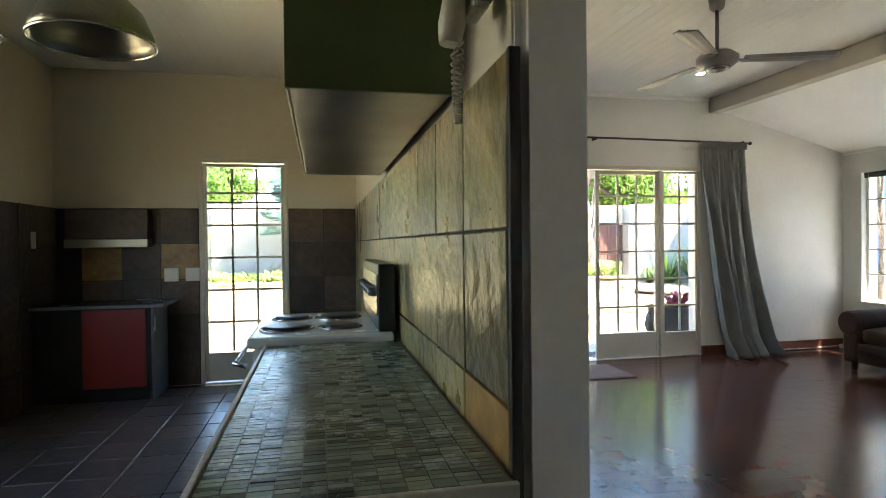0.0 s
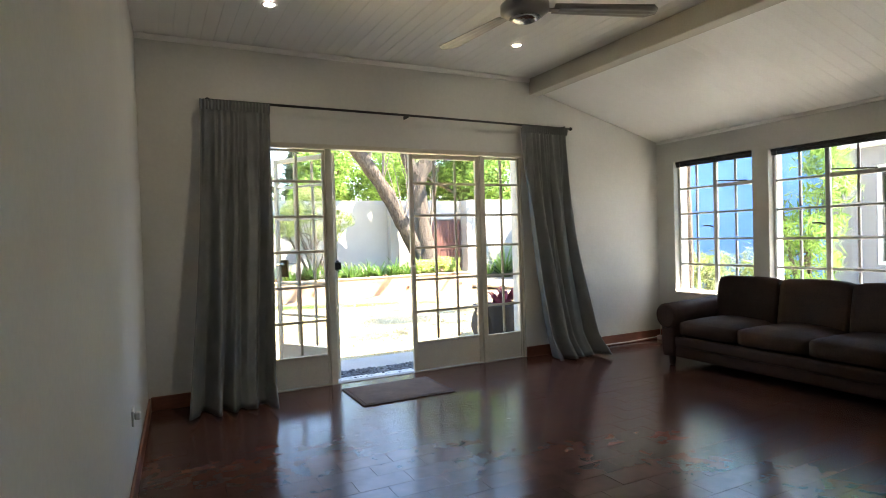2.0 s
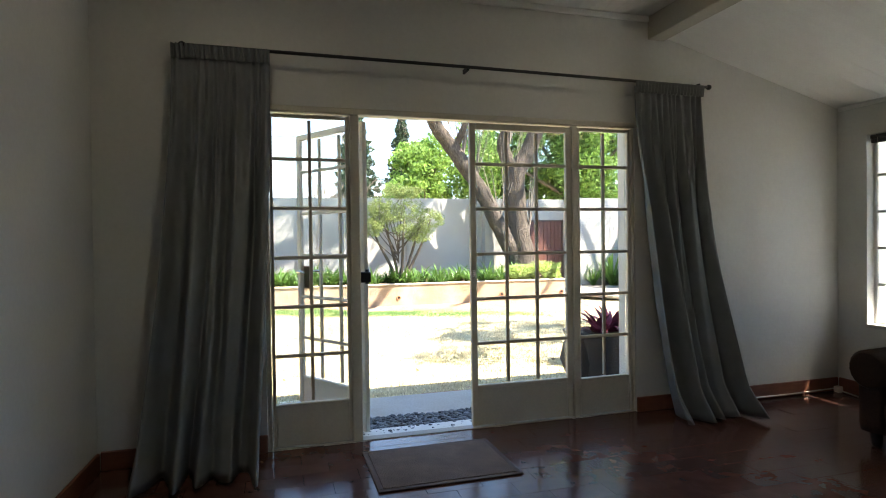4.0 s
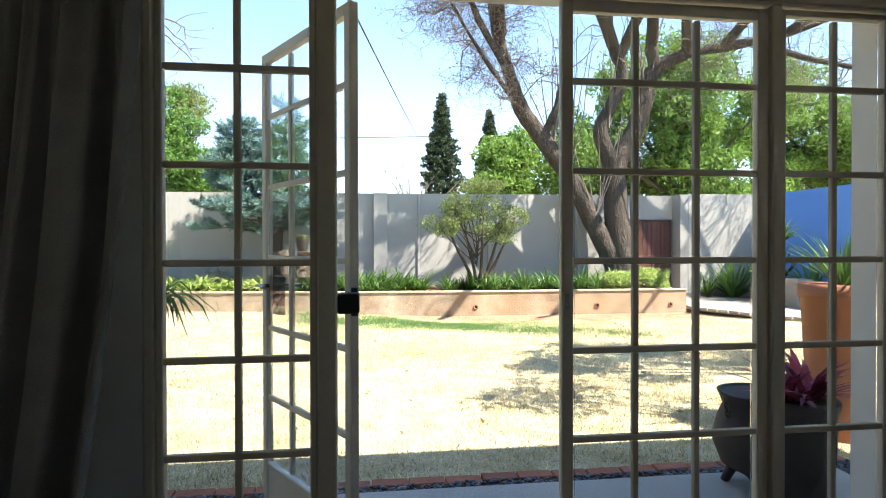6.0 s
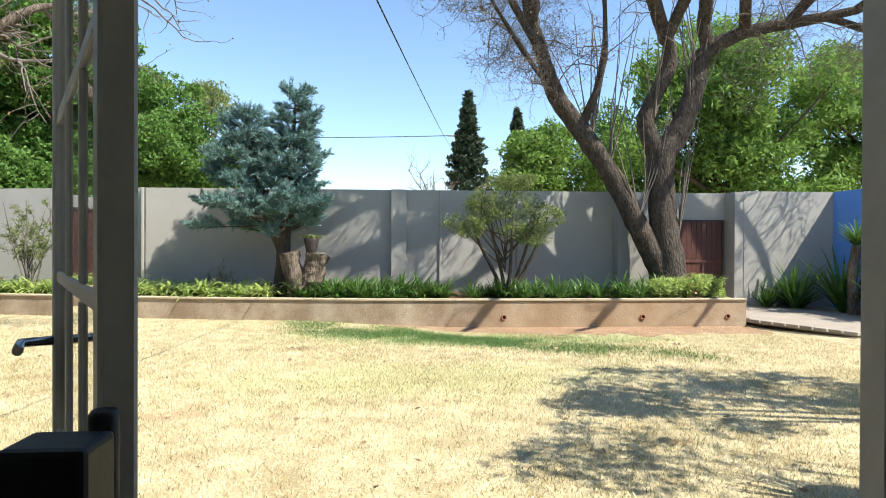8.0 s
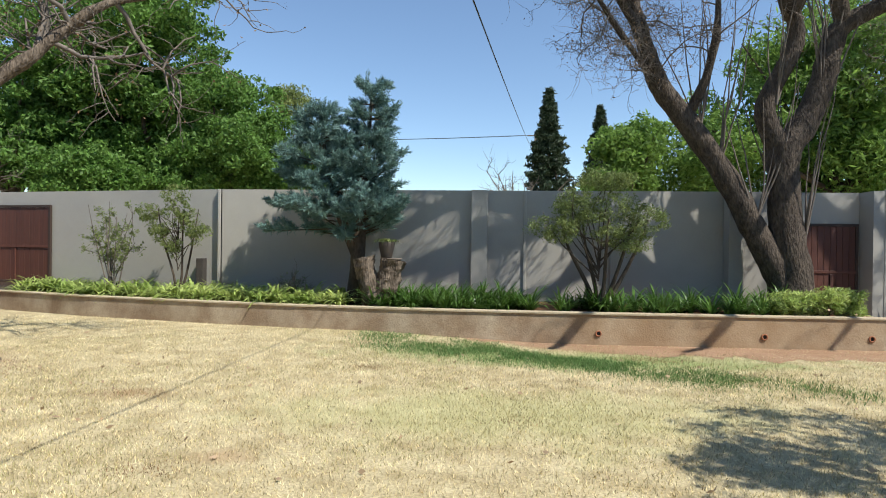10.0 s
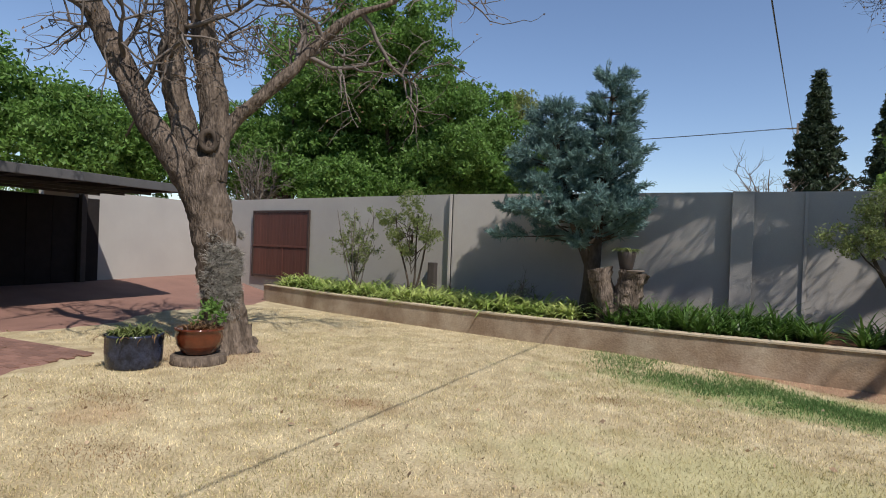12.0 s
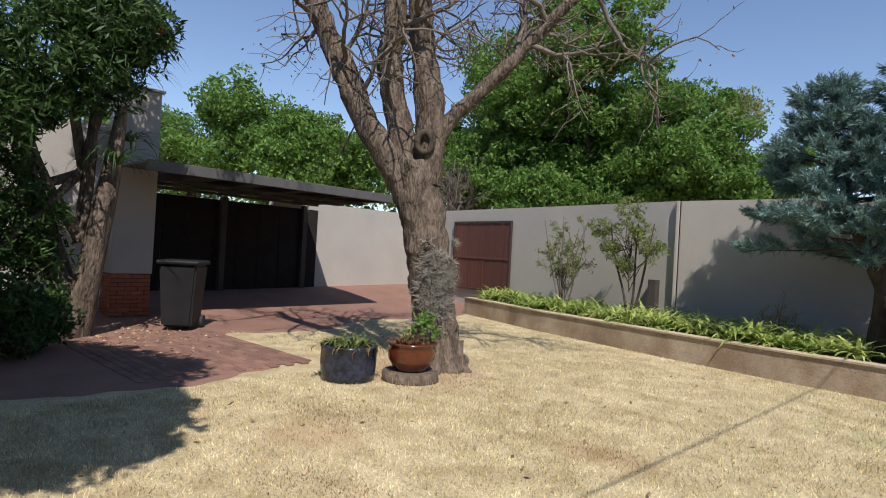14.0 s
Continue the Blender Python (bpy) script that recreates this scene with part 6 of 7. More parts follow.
leafy_tree("large_shade_tree", (-13.0, 33.0, LAWN), 8, far_blob((-14.0, 33.0, 8.6), (7.0, 4.0, 5.2), 34, 2.3, 1) + far_blob((-12.6, 30.8, 5.8), (3.8, 1.2, 2.4), 10, 1.5, 71), 30, 0.64, 122, 0.25, 0.115, M_LEAFDK, "large dense green tree beyond the wall", trunk_r=0.5, seed=11)
leafy_tree("large_shade_tree", (-8.8, 31.0, LAWN), 5, far_blob((-8.8, 31.0, 5.4), (3.2, 2.4, 2.8), 14, 1.6, 2), 24, 0.52, 170, 0.20, 0.09, M_LEAFDK, "dense green tree beyond the wall, lower crown", trunk_r=0.3, seed=12)
leafy_tree("large_shade_tree", (-21.0, 22.5, LAWN), 6, far_blob((-21.0, 23.0, 5.2), (5.0, 5.5, 3.0), 24, 1.8, 3), 24, 0.55, 120, 0.22, 0.10, M_LEAFDK, "green tree mass beyond the carport", trunk_r=0.35, seed=13)
leafy_tree("large_shade_tree", (-27.0, 20.0, LAWN), 6, far_blob((-28.0, 18.5, 5.0), (4.5, 6.5, 2.4), 18, 1.9, 4), 20, 0.6, 130, 0.19, 0.085, M_LEAFDK, "lighter green trees behind the carport roof", trunk_r=0.35, seed=14)
leafy_tree("large_shade_tree", (-13.2, 28.6, LAWN), 3, far_blob((-13.2, 28.6, 3.5), (3.8, 1.3, 1.5), 14, 1.2, 33), 20, 0.5, 110, 0.21, 0.095, M_LEAFDK, "low dense green tree close behind the wall", trunk_r=0.2, seed=53)
leafy_tree("large_shade_tree", (-17.4, 30.5, LAWN), 6, far_blob((-17.4, 30.5, 6.0), (4.4, 2.0, 4.2), 20, 1.7, 31), 22, 0.58, 120, 0.21, 0.095, M_LEAFDK, "dense green tree between the carport and the gate", trunk_r=0.35, seed=51)
leafy_tree("large_shade_tree", (-5.9, 31.5, LAWN), 4, far_blob((-5.9, 31.5, 4.4), (2.6, 2.0, 2.0), 12, 1.4, 32), 22, 0.5, 150, 0.20, 0.09, M_LEAFDK, "low dense green tree beyond the wall", trunk_r=0.25, seed=52)
leafy_tree("pale_distant_tree", (-10.5, 48.0, LAWN), 9, far_blob((-10.3, 48.0, 12.2), (2.0, 2.0, 1.9), 9, 1.2, 5), 12, 0.6, 34, 0.26, 0.11, M_LEAFOL, "thin pale green tree behind the others", trunk_r=0.3, seed=15)
leafy_tree("feathery_green_tree", (15.5, 27.0, LAWN), 8, far_blob((15.5, 27.0, 5.8), (4.8, 2.5, 4.2), 26, 1.6, 6), 22, 0.7, 90, 0.26, 0.085, M_LEAFYG, "feathery yellow-green tree beyond the wall", trunk_r=0.3, seed=16)
leafy_tree("feathery_green_tree", (24.5, 28.0, LAWN), 8, far_blob((24.0, 28.0, 5.8), (5.2, 2.5, 4.2), 26, 1.7, 7), 22, 0.7, 80, 0.28, 0.09, M_LEAFYG, "feathery light green tree beyond the wall", trunk_r=0.3, seed=17)
leafy_tree("feathery_green_tree", (11.8, 29.0, LAWN), 5, far_blob((11.9, 29.0, 4.8), (2.6, 1.8, 3.0), 14, 1.3, 36), 18, 0.6, 70, 0.24, 0.075, M_LEAFYG, "feathery light green tree behind the forked tree", trunk_r=0.2, seed=56)
leafy_tree("bright_green_tree", (8.3, 27.5, LAWN), 4, far_blob((8.4, 27.5, 4.3), (1.7, 1.5, 1.7), 13, 0.9, 8), 20, 0.45, 60, 0.22, 0.09, M_LEAFYG, "bright green bushy tree beyond the wall", trunk_r=0.15, seed=18)
for x, y, h, w, seed in ((8.8, 52.0, 13.2, 4.7, 1), (14.6, 60.0, 14.0, 4.2, 2)):
    blobs = [(x, y, h * t, w * (1 - t) ** 0.85 * 0.8 + 0.05, w * (1 - t) ** 0.85 * 0.8 + 0.05, h * 0.07) for t in [0.15 + 0.83 * k / 13 for k in range(14)]]
    leafy_tree("cypress_tree", (x, y, LAWN), h * 0.9, blobs, 50, 0.34, 44, 0.40, 0.11, M_LEAFCY, "tall narrow dark cypress far beyond the wall", trunk_r=0.2, seed=19 + seed)
root = empty("bare_neighbour_tree", "bare purple-brown twiggy tree behind the wall", "tree")
bm = bmesh.new()
rr = random.Random(15)
ends = []
for k in range(16):
    pts, _ = branch(bm, (-16.2, 27.0, 1.5), (rr.gauss(0, 0.18), rr.gauss(0, 0.18), 1), 4.0 * rr.uniform(0.6, 1), 0.07, 0.02, 8, 0.10, rr, 0.03)
    grow(bm, pts, 0.025, rr, 1, 0.45, ends, 0.05, 8, 1.0)
part("branchwork", bm, M_TWIG, root)
bm = bmesh.new()
tube(bm, [(-16.2, 27.0, LAWN), (-16.2, 27.0, 1.8)], 0.2, 8)
part("trunk", bm, M_BARK, root)
root = empty("bare_distant_tree", "bare grey tree far beyond the wall", "tree")
bm = bmesh.new()
rr = random.Random(5)
ends = []
for k in range(9):
    pts, _ = branch(bm, (6.6, 50, 2.0), (rr.gauss(0, 0.45), rr.gauss(0, 0.3), 1), 6.2 * rr.uniform(0.6, 1), 0.08, 0.02, 7, 0.14, rr, 0.02)
    grow(bm, pts, 0.03, rr, 1, 0.55, ends, 0.05, 6, 1.8)
part("branchwork", bm, M_TWIG, root)
bm = bmesh.new()
tube(bm, [(6.6, 50, LAWN), (6.6, 50, 2.2)], 0.15, 8)
part("trunk", bm, M_BARK, root)

# ---- boundary wall details ----
pil = empty("wall_pilasters", "slim grey pilasters on the garden wall", "pilaster", kind="structure")
for x, y, w, dd in ((-3.60, 19.15, 0.16, 0.12), (-3.12, 19.12, 0.06, 0.05), (2.70, 18.93, 0.36, 0.12), (3.86, 18.93, 0.06, 0.02), (5.75, 18.88, 0.08, 0.03), (8.15, 18.72, 0.30, 0.18)):
    h = 1.0 if w == 0.16 else 2.595
    part("pilaster", rbox(x, y - dd, LAWN, x + w, y + 0.1, h, 0.006), M_ROOFUNDER if w == 0.16 else M_PLASTER, pil)
part("pilaster", rbox(-3.14, 19.105, LAWN, -3.06, 19.2, 2.598, 0.004), M_COPING, pil, "pale joint strip")
hole_mesh = mesh_of("weep_hole", lathe([(0.055, -0.01), (0.055, 0.012), (0.034, 0.012), (0.034, -0.01)], 16, closed=True), M_TERRA)
# Black disc paints the shade inside each weep hole.
dark_mesh = mesh_of("weep_hole_shade_disc", lathe([(0.034, -0.008), (0.033, -0.004), (0.002, -0.003)], 14), M_BLACKPL)
pw = bpy.data.objects["planter_wall"]
for x, y in ((4.92, 16.18), (7.71, 16.14), (9.47, 16.125)):
    for me in (hole_mesh, dark_mesh):
        o = new("weep_hole", me)
        o.parent = pw
        o.matrix_world = pose(x, y - 0.006, -0.14, 90, 0, 0)
PT = [(x, y - 0.025) for x, y in PL_FRONT]
copo = fix("planter_coping", strip(PT, 0.25, 0.185, 0.212), M_PLTOP, "sandy cement coping on the planter wall", "coping")
fix("planter_end", boxes((9.66, 16.33, LAWN, 9.86, 18.8, 0.183)), M_PLANTER, "ochre rendered end of the planter", "planter wall")


def plank_gate(name, at, turn, w, h, planks, label):
    g = empty(name, label, "gate")
    g.matrix_world = pose(*at, 0, 0, turn)
    pw_ = (w - 0.12) / planks
    me = mesh_of("plank", rbox(0.003, -0.012, 0.06, pw_ - 0.003, 0.012, h - 0.06, 0.003, 1), M_GATE)
    for k in range(planks):
        o = new("plank", me)
        o.parent = g
        o.location = (0.06 + pw_ * k, 0, 0)
    for a, b in ((0, 0.06), (w - 0.06, w)):
        part("stile", rbox(a, -0.03, 0, b, 0.03, h, 0.004), M_DARKWOOD, g)
    for z in (0.02, h * 0.46, h - 0.06):
        part("rail", rbox(0.06, -0.035, z, w - 0.06, -0.013, z + 0.06, 0.004), M_GATE if 0.02 < z < h - 0.1 else M_DARKWOOD, g)
    part("middle_rail", rbox(w * 0.55, -0.034, 0.09, w * 0.55 + 0.05, -0.013, h * 0.45, 0.004), M_GATE, g)
    return g


plank_gate("wooden_gate", (-10.25, 20.5, 0.28), -10.9, 2.5, 1.98, 16, "red-brown wooden plank gate in the garden wall")
plank_gate("small_wooden_gate", (9.70, 18.86, -0.05), 0, 1.30, 1.98, 9, "red-brown wooden garden gate in shade")
fix("gate_jamb", boxes((11.05, 18.46, LAWN, 11.278, 18.898, 2.6)), M_PLASTER, "grey plastered gate pier", "wall")

# ---- path on the right ----
path = fix("path", prism([(9.95, 15.9), (10.6, 14.2), (12.2, 12.0), (13.5, 12.0), (13.5, 15.2), (11.9, 18.4), (10.0, 18.8), (9.9, 16.4)], LAWN - 0.05, LAWN + 0.035), M_PATH, "grey-brown stone path to the gate", "path")
ed = mesh_of("edging_brick", rbox(-0.11, -0.05, 0, 0.11, 0.05, 0.06, 0.008, 1), M_PATH)
for k in range(17):
    t = k / 16
    x, y = (9.88 + 0.66 * t / 0.45, 15.85 - 1.7 * t / 0.45) if t < 0.45 else (10.54 + 1.6 * (t - 0.45) / 0.55, 14.15 - 2.2 * (t - 0.45) / 0.55)
    o = new("edging_brick", ed)
    o.parent = path
    o.matrix_world = pose(x, y, LAWN - 0.01, 0, 0, -68 if t < 0.45 else -54)
thing("concrete_block", rbox(12.1, 15.4, LAWN + 0.035, 12.5, 15.8, 0.45, 0.02), M_PATH, "square weathered concrete planter block by path", "planter block")

# ---- carport side ----
def rise(x, y):
    t = max(0.0, min(1.0, (-9.0 - x) / 3.3))
    return LAWN + 0.015 + 0.30 * t * t * (3 - 2 * t) + 0.12 * max(0.0, min(1.0, (y - 14) / 6)) * t


bm = bmesh.new()
cols, rows_ = 30, 150
vg = {}
for i in range(cols + 1):
    for j in range(rows_ + 1):
        v = j / rows_
        y = 8.2 + (20.9 - 8.2) * v
        lim = -4.75 - 0.2 * math.sin(y * 1.7) - 2.7 * float(smooth((y - 11.5) / 0.7)) - 0.5 * float(smooth((y - 13) / 3)) + 0.05 * math.sin(y * 5) + 0.03 * math.sin(y * 13)
        x = lim + (-12.3 - lim) * i / cols
        vg[i, j] = bm.verts.new((x, y, rise(x, y) if i else LAWN - 0.02))
for i in range(cols):
    for j in range(rows_):
        bm.faces.new((vg[i, j], vg[i + 1, j], vg[i + 1, j + 1], vg[i, j + 1]))
paving = fix("driveway_paving", bm, M_PAVE, "red brick driveway paving, dusty and leaf-strewn", "paving")
pv = mesh_of("paver", rbox(-0.108, -0.052, 0, 0.108, 0.052, 0.02, 0.004, 1), M_PAVE)
n = 0
for j in range(26):
    for i in range(14):
        x, y = -5.1 - 0.222 * i - (0.111 if j % 2 else 0), 9.9 + 0.11 * j
        if n < 300 and y < 12.0 and x > -8.2:
            o = new("paver", pv)
            o.parent = paving
            sl = (rise(x - 0.1, y) - rise(x + 0.1, y)) / 0.2
            o.matrix_world = pose(x, y, rise(x, y) - 0.012 + random.uniform(-0.002, 0.002), 0, math.degrees(math.atan(sl)), 0)
            n += 1

panels = empty("carport_panels", "dark brown boarded panels, darkened for the deep carport shade", "cladding", kind="structure")
pb = mesh_of("panel", rbox(-12.298, -0.295, 0.05, -12.27, 0.295, 2.29, 0.004, 1), M_PANEL)
for k in range(19):
    o = new("panel", pb)
    o.parent = panels
    o.location = (0, 5.9 + 0.6 * k, 0)
cp = empty("carport", "flat-roofed carport with grey sheet roof and dark beams", "carport")
part("fascia", rbox(-8.61, 11.1, 2.38, -8.55, 16.40, 2.56, 0.01), M_ROOFMETAL, cp)
part("fascia", rbox(-12.28, 16.34, 2.38, -8.612, 16.40, 2.56, 0.01), M_ROOFMETAL, cp)
me = mesh_of("roof_sheet", rbox(-0.28, -1.83, 0, 0.28, 1.83, 0.03, 0.004, 1), M_ROOFMETAL)
for k in range(8):
    o = new("roof_sheet", me)
    o.parent = cp
    o.matrix_world = pose(-10.445, 12.09 + 0.564 * k, 2.51, 0, 0, 90)
part("roof_sheet", rbox(-9.83, 11.1, 2.51, -8.615, 11.805, 2.54, 0.004, 1), M_ROOFMETAL, cp)
for k in range(5):
    part("rafter", rbox(-12.27, 11.95 + 1.05 * k, 2.38, -8.615, 12.03 + 1.05 * k, 2.506, 0.006), M_ROOFUNDER, cp)
for x in (-9.5, -10.4, -11.3):
    part("purlin", rbox(x - 0.03, 11.85, 2.32, x + 0.03, 16.3, 2.378, 0.004), M_ROOFUNDER, cp)
for y in (14.2, 16.5):
    part("post", rbox(-12.26, y - 0.07, -0.05, -12.12, y + 0.07, 2.378, 0.006), M_ROOFUNDER, cp)

pier = empty("house_pier", "tall grey plastered pier on a red brick base", "pier")
part("plaster_shaft", rbox(-10.35, 11.05, 0.62, -9.85, 11.75, 3.95, 0.012), M_PLASTER, pier)
part("cap", rbox(-10.4, 11.0, 3.952, -9.8, 11.8, 4.0, 0.01), M_COPING, pier)
part("brick_core", rbox(-10.33, 11.07, -0.25, -9.87, 11.73, 0.618, 0), M_GROUT, pier)
bq = mesh_of("brick", rbox(-0.107, -0.012, 0, 0.107, 0.012, 0.066, 0.003, 1), M_BRICK)
bh = mesh_of("brick", rbox(-0.05, -0.012, 0, 0.05, 0.012, 0.066, 0.003, 1), M_BRICK)
for k in range(11):
    z = -0.215 + 0.0755 * k
    spots = [(0.115 + 0.222 * c, bq) for c in range(3)] if k % 2 else [(0.058, bh)] + [(0.226 + 0.222 * c, bq) for c in range(2)] + [(0.612, bh)]
    for d, me in spots:
        o = new("brick", me)
        o.parent = pier
        o.matrix_world = pose(-9.862, 11.062 + d, z, 0, 0, 90)
        if d < 0.5:
            o = new("brick", me)
            o.parent = pier
            o.matrix_world = pose(-9.862 - d, 11.062, z, 0, 0, 0)
fix("house_side_wall", boxes((-10.6, 7.0, LAWN, -10.36, 11.2, 3.3)), M_PLASTER, "grey plastered house wall behind the shrub", "wall")

# wheelie bin
wb = empty("wheelie_bin", "black plastic wheelie bin by the brick pier", "rubbish bin")
bz = rise(-8.42, 11.72)
bm = bmesh.new()
lo = [(-0.21, -0.25), (0.21, -0.25), (0.21, 0.25), (-0.21, 0.25)]
A = [bm.verts.new((x, y, 0.06)) for x, y in lo]
B = [bm.verts.new((x * 1.28, y * 1.2, 0.98)) for x, y in lo]
bm.faces.new(A[::-1])
bm.faces.new(B)
for k in range(4):
    bm.faces.new((A[k], A[(k + 1) % 4], B[(k + 1) % 4], B[k]))
bmesh.ops.bevel(bm, geom=bm.edges[:], offset=0.03, segments=2, affect="EDGES")
body = part("body", bm, M_BIN, wb)
lid = part("lid", rbox(-0.30, -0.34, 0.985, 0.30, 0.32, 1.05, 0.025), M_BIN, wb)
for s in (-1, 1):
    wl = part("wheel", lathe([(0.09, -0.025), (0.10, -0.015), (0.10, 0.015), (0.09, 0.025)], 18), M_RUBBER, wb)
    wl.matrix_basis = pose(0.24 * s, 0.24, 0.10, 0, 90, 0)
bar = bmesh.new()
tube(bar, [(-0.24, 0.36, 1.0), (0.24, 0.36, 1.0)], 0.014, 8)
part("handle_bar", bar, M_BIN, wb)
wb.matrix_world = pose(-8.42, 11.72, bz, 0, 0, 50) @ Matrix.Scale(1.1, 4)

# pots by the tree
p1 = potted("blue_grey_pot", -4.05, 11.82, LAWN - 0.005, [(0.29, 0.0), (0.31, 0.03), (0.325, 0.2), (0.325, 0.38), (0.335, 0.39), (0.335, 0.41), (0.32, 0.415)], M_GLAZEB, "straight-sided blue-grey glazed pot with withered succulents",
            np.concatenate([strap_plant(13, 0.25, 0.030, 0.85, 1.7, 700 + k) + np.array((0.22 * math.cos(k * 2.4) * (k / 22) ** 0.5, 0.22 * math.sin(k * 2.4) * (k / 22) ** 0.5, 0)) for k in range(22)]), M_LEAFOL, "succulents")
quads_object("dead_leaves", np.concatenate([strap_plant(7, 0.2, 0.025, 0.5, 2.0, 740 + k) + np.array((-4.05 + 0.30 * math.cos(k * 1.1), 11.82 + 0.30 * math.sin(k * 1.1), LAWN + 0.38)) for k in range(9)]), M_DRYLEAF, p1, "withered brown leaves")
slab = thing("stump_slice", lathe([(0.35, 0.0), (0.34, 0.03), (0.335, 0.112), (0.325, 0.12), (0.01, 0.122)], 22, -3.62, 12.42, LAWN - 0.01), M_BARK, "flat grey slice of tree stump on lawn", "stump slice")
p2 = potted("brown_glazed_bowl", -3.62, 12.42, LAWN + 0.112, [(0.16, 0.0), (0.2, 0.02), (0.275, 0.14), (0.29, 0.24), (0.275, 0.30), (0.30, 0.315), (0.30, 0.335), (0.28, 0.34)], M_GLAZE, "round glossy brown glazed bowl with plants",
            np.concatenate([strap_plant(10, 0.19, 0.026, 0.85, 1.5, 800 + k) + np.array((0.20 * math.cos(k * 2.4) * (k / 16) ** 0.5, 0.20 * math.sin(k * 2.4) * (k / 16) ** 0.5, 0)) for k in range(16)]), M_DRYLEAF, "succulents")
tagged(quads_object("foliage", leaves(crown_points([(-3.5, 12.5, LAWN + 0.62, 0.2, 0.2, 0.2)], 12, 0.1, 24, np.random.default_rng(4)), 0.07, 0.035), M_LEAFDK, p2, "fresh green leafy sprig"), kind="stuff")

# ---- near shrub by the pier, and crowns over the lawn ----
# The two clumps above z 6 are unseen, added to shade the driveway.
leafy_tree("flowering_tree", (-8.35, 10.15, LAWN), 3.4, [(-8.3, 10.1, 4.1, 1.3, 1.2, 1.1), (-8.0, 9.4, 3.6, 1.2, 1.0, 0.9), (-7.6, 10.2, 4.3, 0.8, 0.8, 0.7), (-7.7, 8.9, 2.9, 0.8, 0.8, 0.9), (-8.3, 9.2, 1.2, 0.7, 0.7, 1.3), (-7.6, 8.5, 1.6, 0.6, 0.6, 1.6), (-7.1, 10.7, 6.4, 1.2, 1.0, 0.45), (-7.7, 9.8, 6.3, 1.1, 0.9, 0.5)],
           90, 0.28, 60, 0.15, 0.036, M_LEAFSH, "dark green flowering tree in front of the pier", bark=M_BARK, trunk_r=0.22, seed=31, stems=((-0.5, -0.6), (0.35, 0.25)))
fl = crown_points([(-7.5, 10.2, 4.3, 0.85, 0.8, 0.7)], 6, 0.05, 14, np.random.default_rng(12))
quads_object("red_blossoms", leaves(fl, 0.06, 0.05), M_FLOWER, [o for o in bpy.data.objects if o.name == "flowering_tree"][0], "orange-red blossoms")
quads_object("strap_foliage", np.concatenate([strap_plant(34, 0.85, 0.035, 0.55, 1.7, 900 + k, 5) + np.array((-8.1 + 0.45 * math.cos(2.1 * k), 10.35 + 0.45 * math.sin(2.1 * k), 2.3 + 0.45 * k)) for k in range(5)]), M_LEAFSH, [o for o in bpy.data.objects if o.name == "flowering_tree"][0], "long drooping strap leaves")
leafy_tree("undergrowth_shrub", (-6.9, 8.9, LAWN), 0.8, [(-6.9, 8.8, 0.4, 0.7, 0.7, 0.6), (-7.4, 9.3, 0.2, 0.6, 0.6, 0.4), (-6.5, 8.2, 0.6, 0.7, 0.7, 0.8)], 60, 0.18, 50, 0.10, 0.04, M_LEAFSH, "dark leafy undergrowth below the flowering tree", trunk_r=0.03, seed=36)
# Unseen tree added for its cast shade; the upper clumps only block sky.
leafy_tree("unseen_house_tree", (-3.2, 6.5, LAWN), 3.6, [(-1.3, 7.1, 4.3, 1.1, 0.8, 0.5), (-2.2, 7.35, 4.3, 1.1, 0.9, 0.5), (-0.5, 6.7, 4.5, 0.8, 0.7, 0.4), (-3.1, 7.4, 4.2, 0.9, 0.9, 0.5), (-1.9, 6.7, 4.2, 1.0, 0.6, 0.5), (-2.9, 6.8, 4.2, 0.9, 0.6, 0.5), (-0.6, 6.4, 6.0, 1.1, 0.8, 0.5), (-1.6, 6.5, 6.1, 1.2, 0.8, 0.5), (-2.6, 6.4, 6.0, 1.1, 0.8, 0.5), (-3.4, 7.3, 5.0, 0.9, 0.8, 0.5), (-2.3, 7.6, 5.2, 0.9, 0.7, 0.5), (-3.9, 6.7, 4.6, 0.8, 0.8, 0.5)], 90, 0.3, 60, 0.17, 0.075, M_LEAFDK, "unseen leafy tree beside the house, added to shade the lawn", bark=M_BARK, trunk_r=0.12, seed=33)
leafy_tree("patio_tree", (9.2, 8.6, LAWN), 4.2, [(9.2, 8.8, 4.9, 1.5, 0.9, 0.5), (8.2, 8.1, 4.7, 0.8, 0.5, 0.4), (10.2, 8.4, 4.9, 1.2, 0.9, 0.5)], 40, 0.3, 34, 0.15, 0.055, M_LEAFDK, "leafy tree beside the patio, shading the lawn", bark=M_BARK, trunk_r=0.14, seed=34)

# Out-of-view sparse crown, added to throw dappled shade on the lawn.
leafy_tree("unseen_patio_crown", (8.6, 6.9, LAWN), 4.0, [(8.3, 7.1, 4.6, 1.3, 0.6, 0.4), (7.4, 6.7, 4.7, 0.8, 0.5, 0.3)], 14, 0.26, 40, 0.13, 0.05, M_LEAFDK, "unseen thin crown beside the patio, added to dapple the lawn", bark=M_BARK, trunk_r=0.06, seed=35)

# ---- court outside the east windows ----
fix("house_wing", wall_along("y", -1.0, 6.7, 12.0, 12.25, LAWN, 3.3, [(3.6, 5.9, 0.6, 2.3)]), M_WING, "grey plastered house wing across the court", "wall")
wing = empty("wing_window", "white-framed window in the grey house wing", "window", kind="structure")
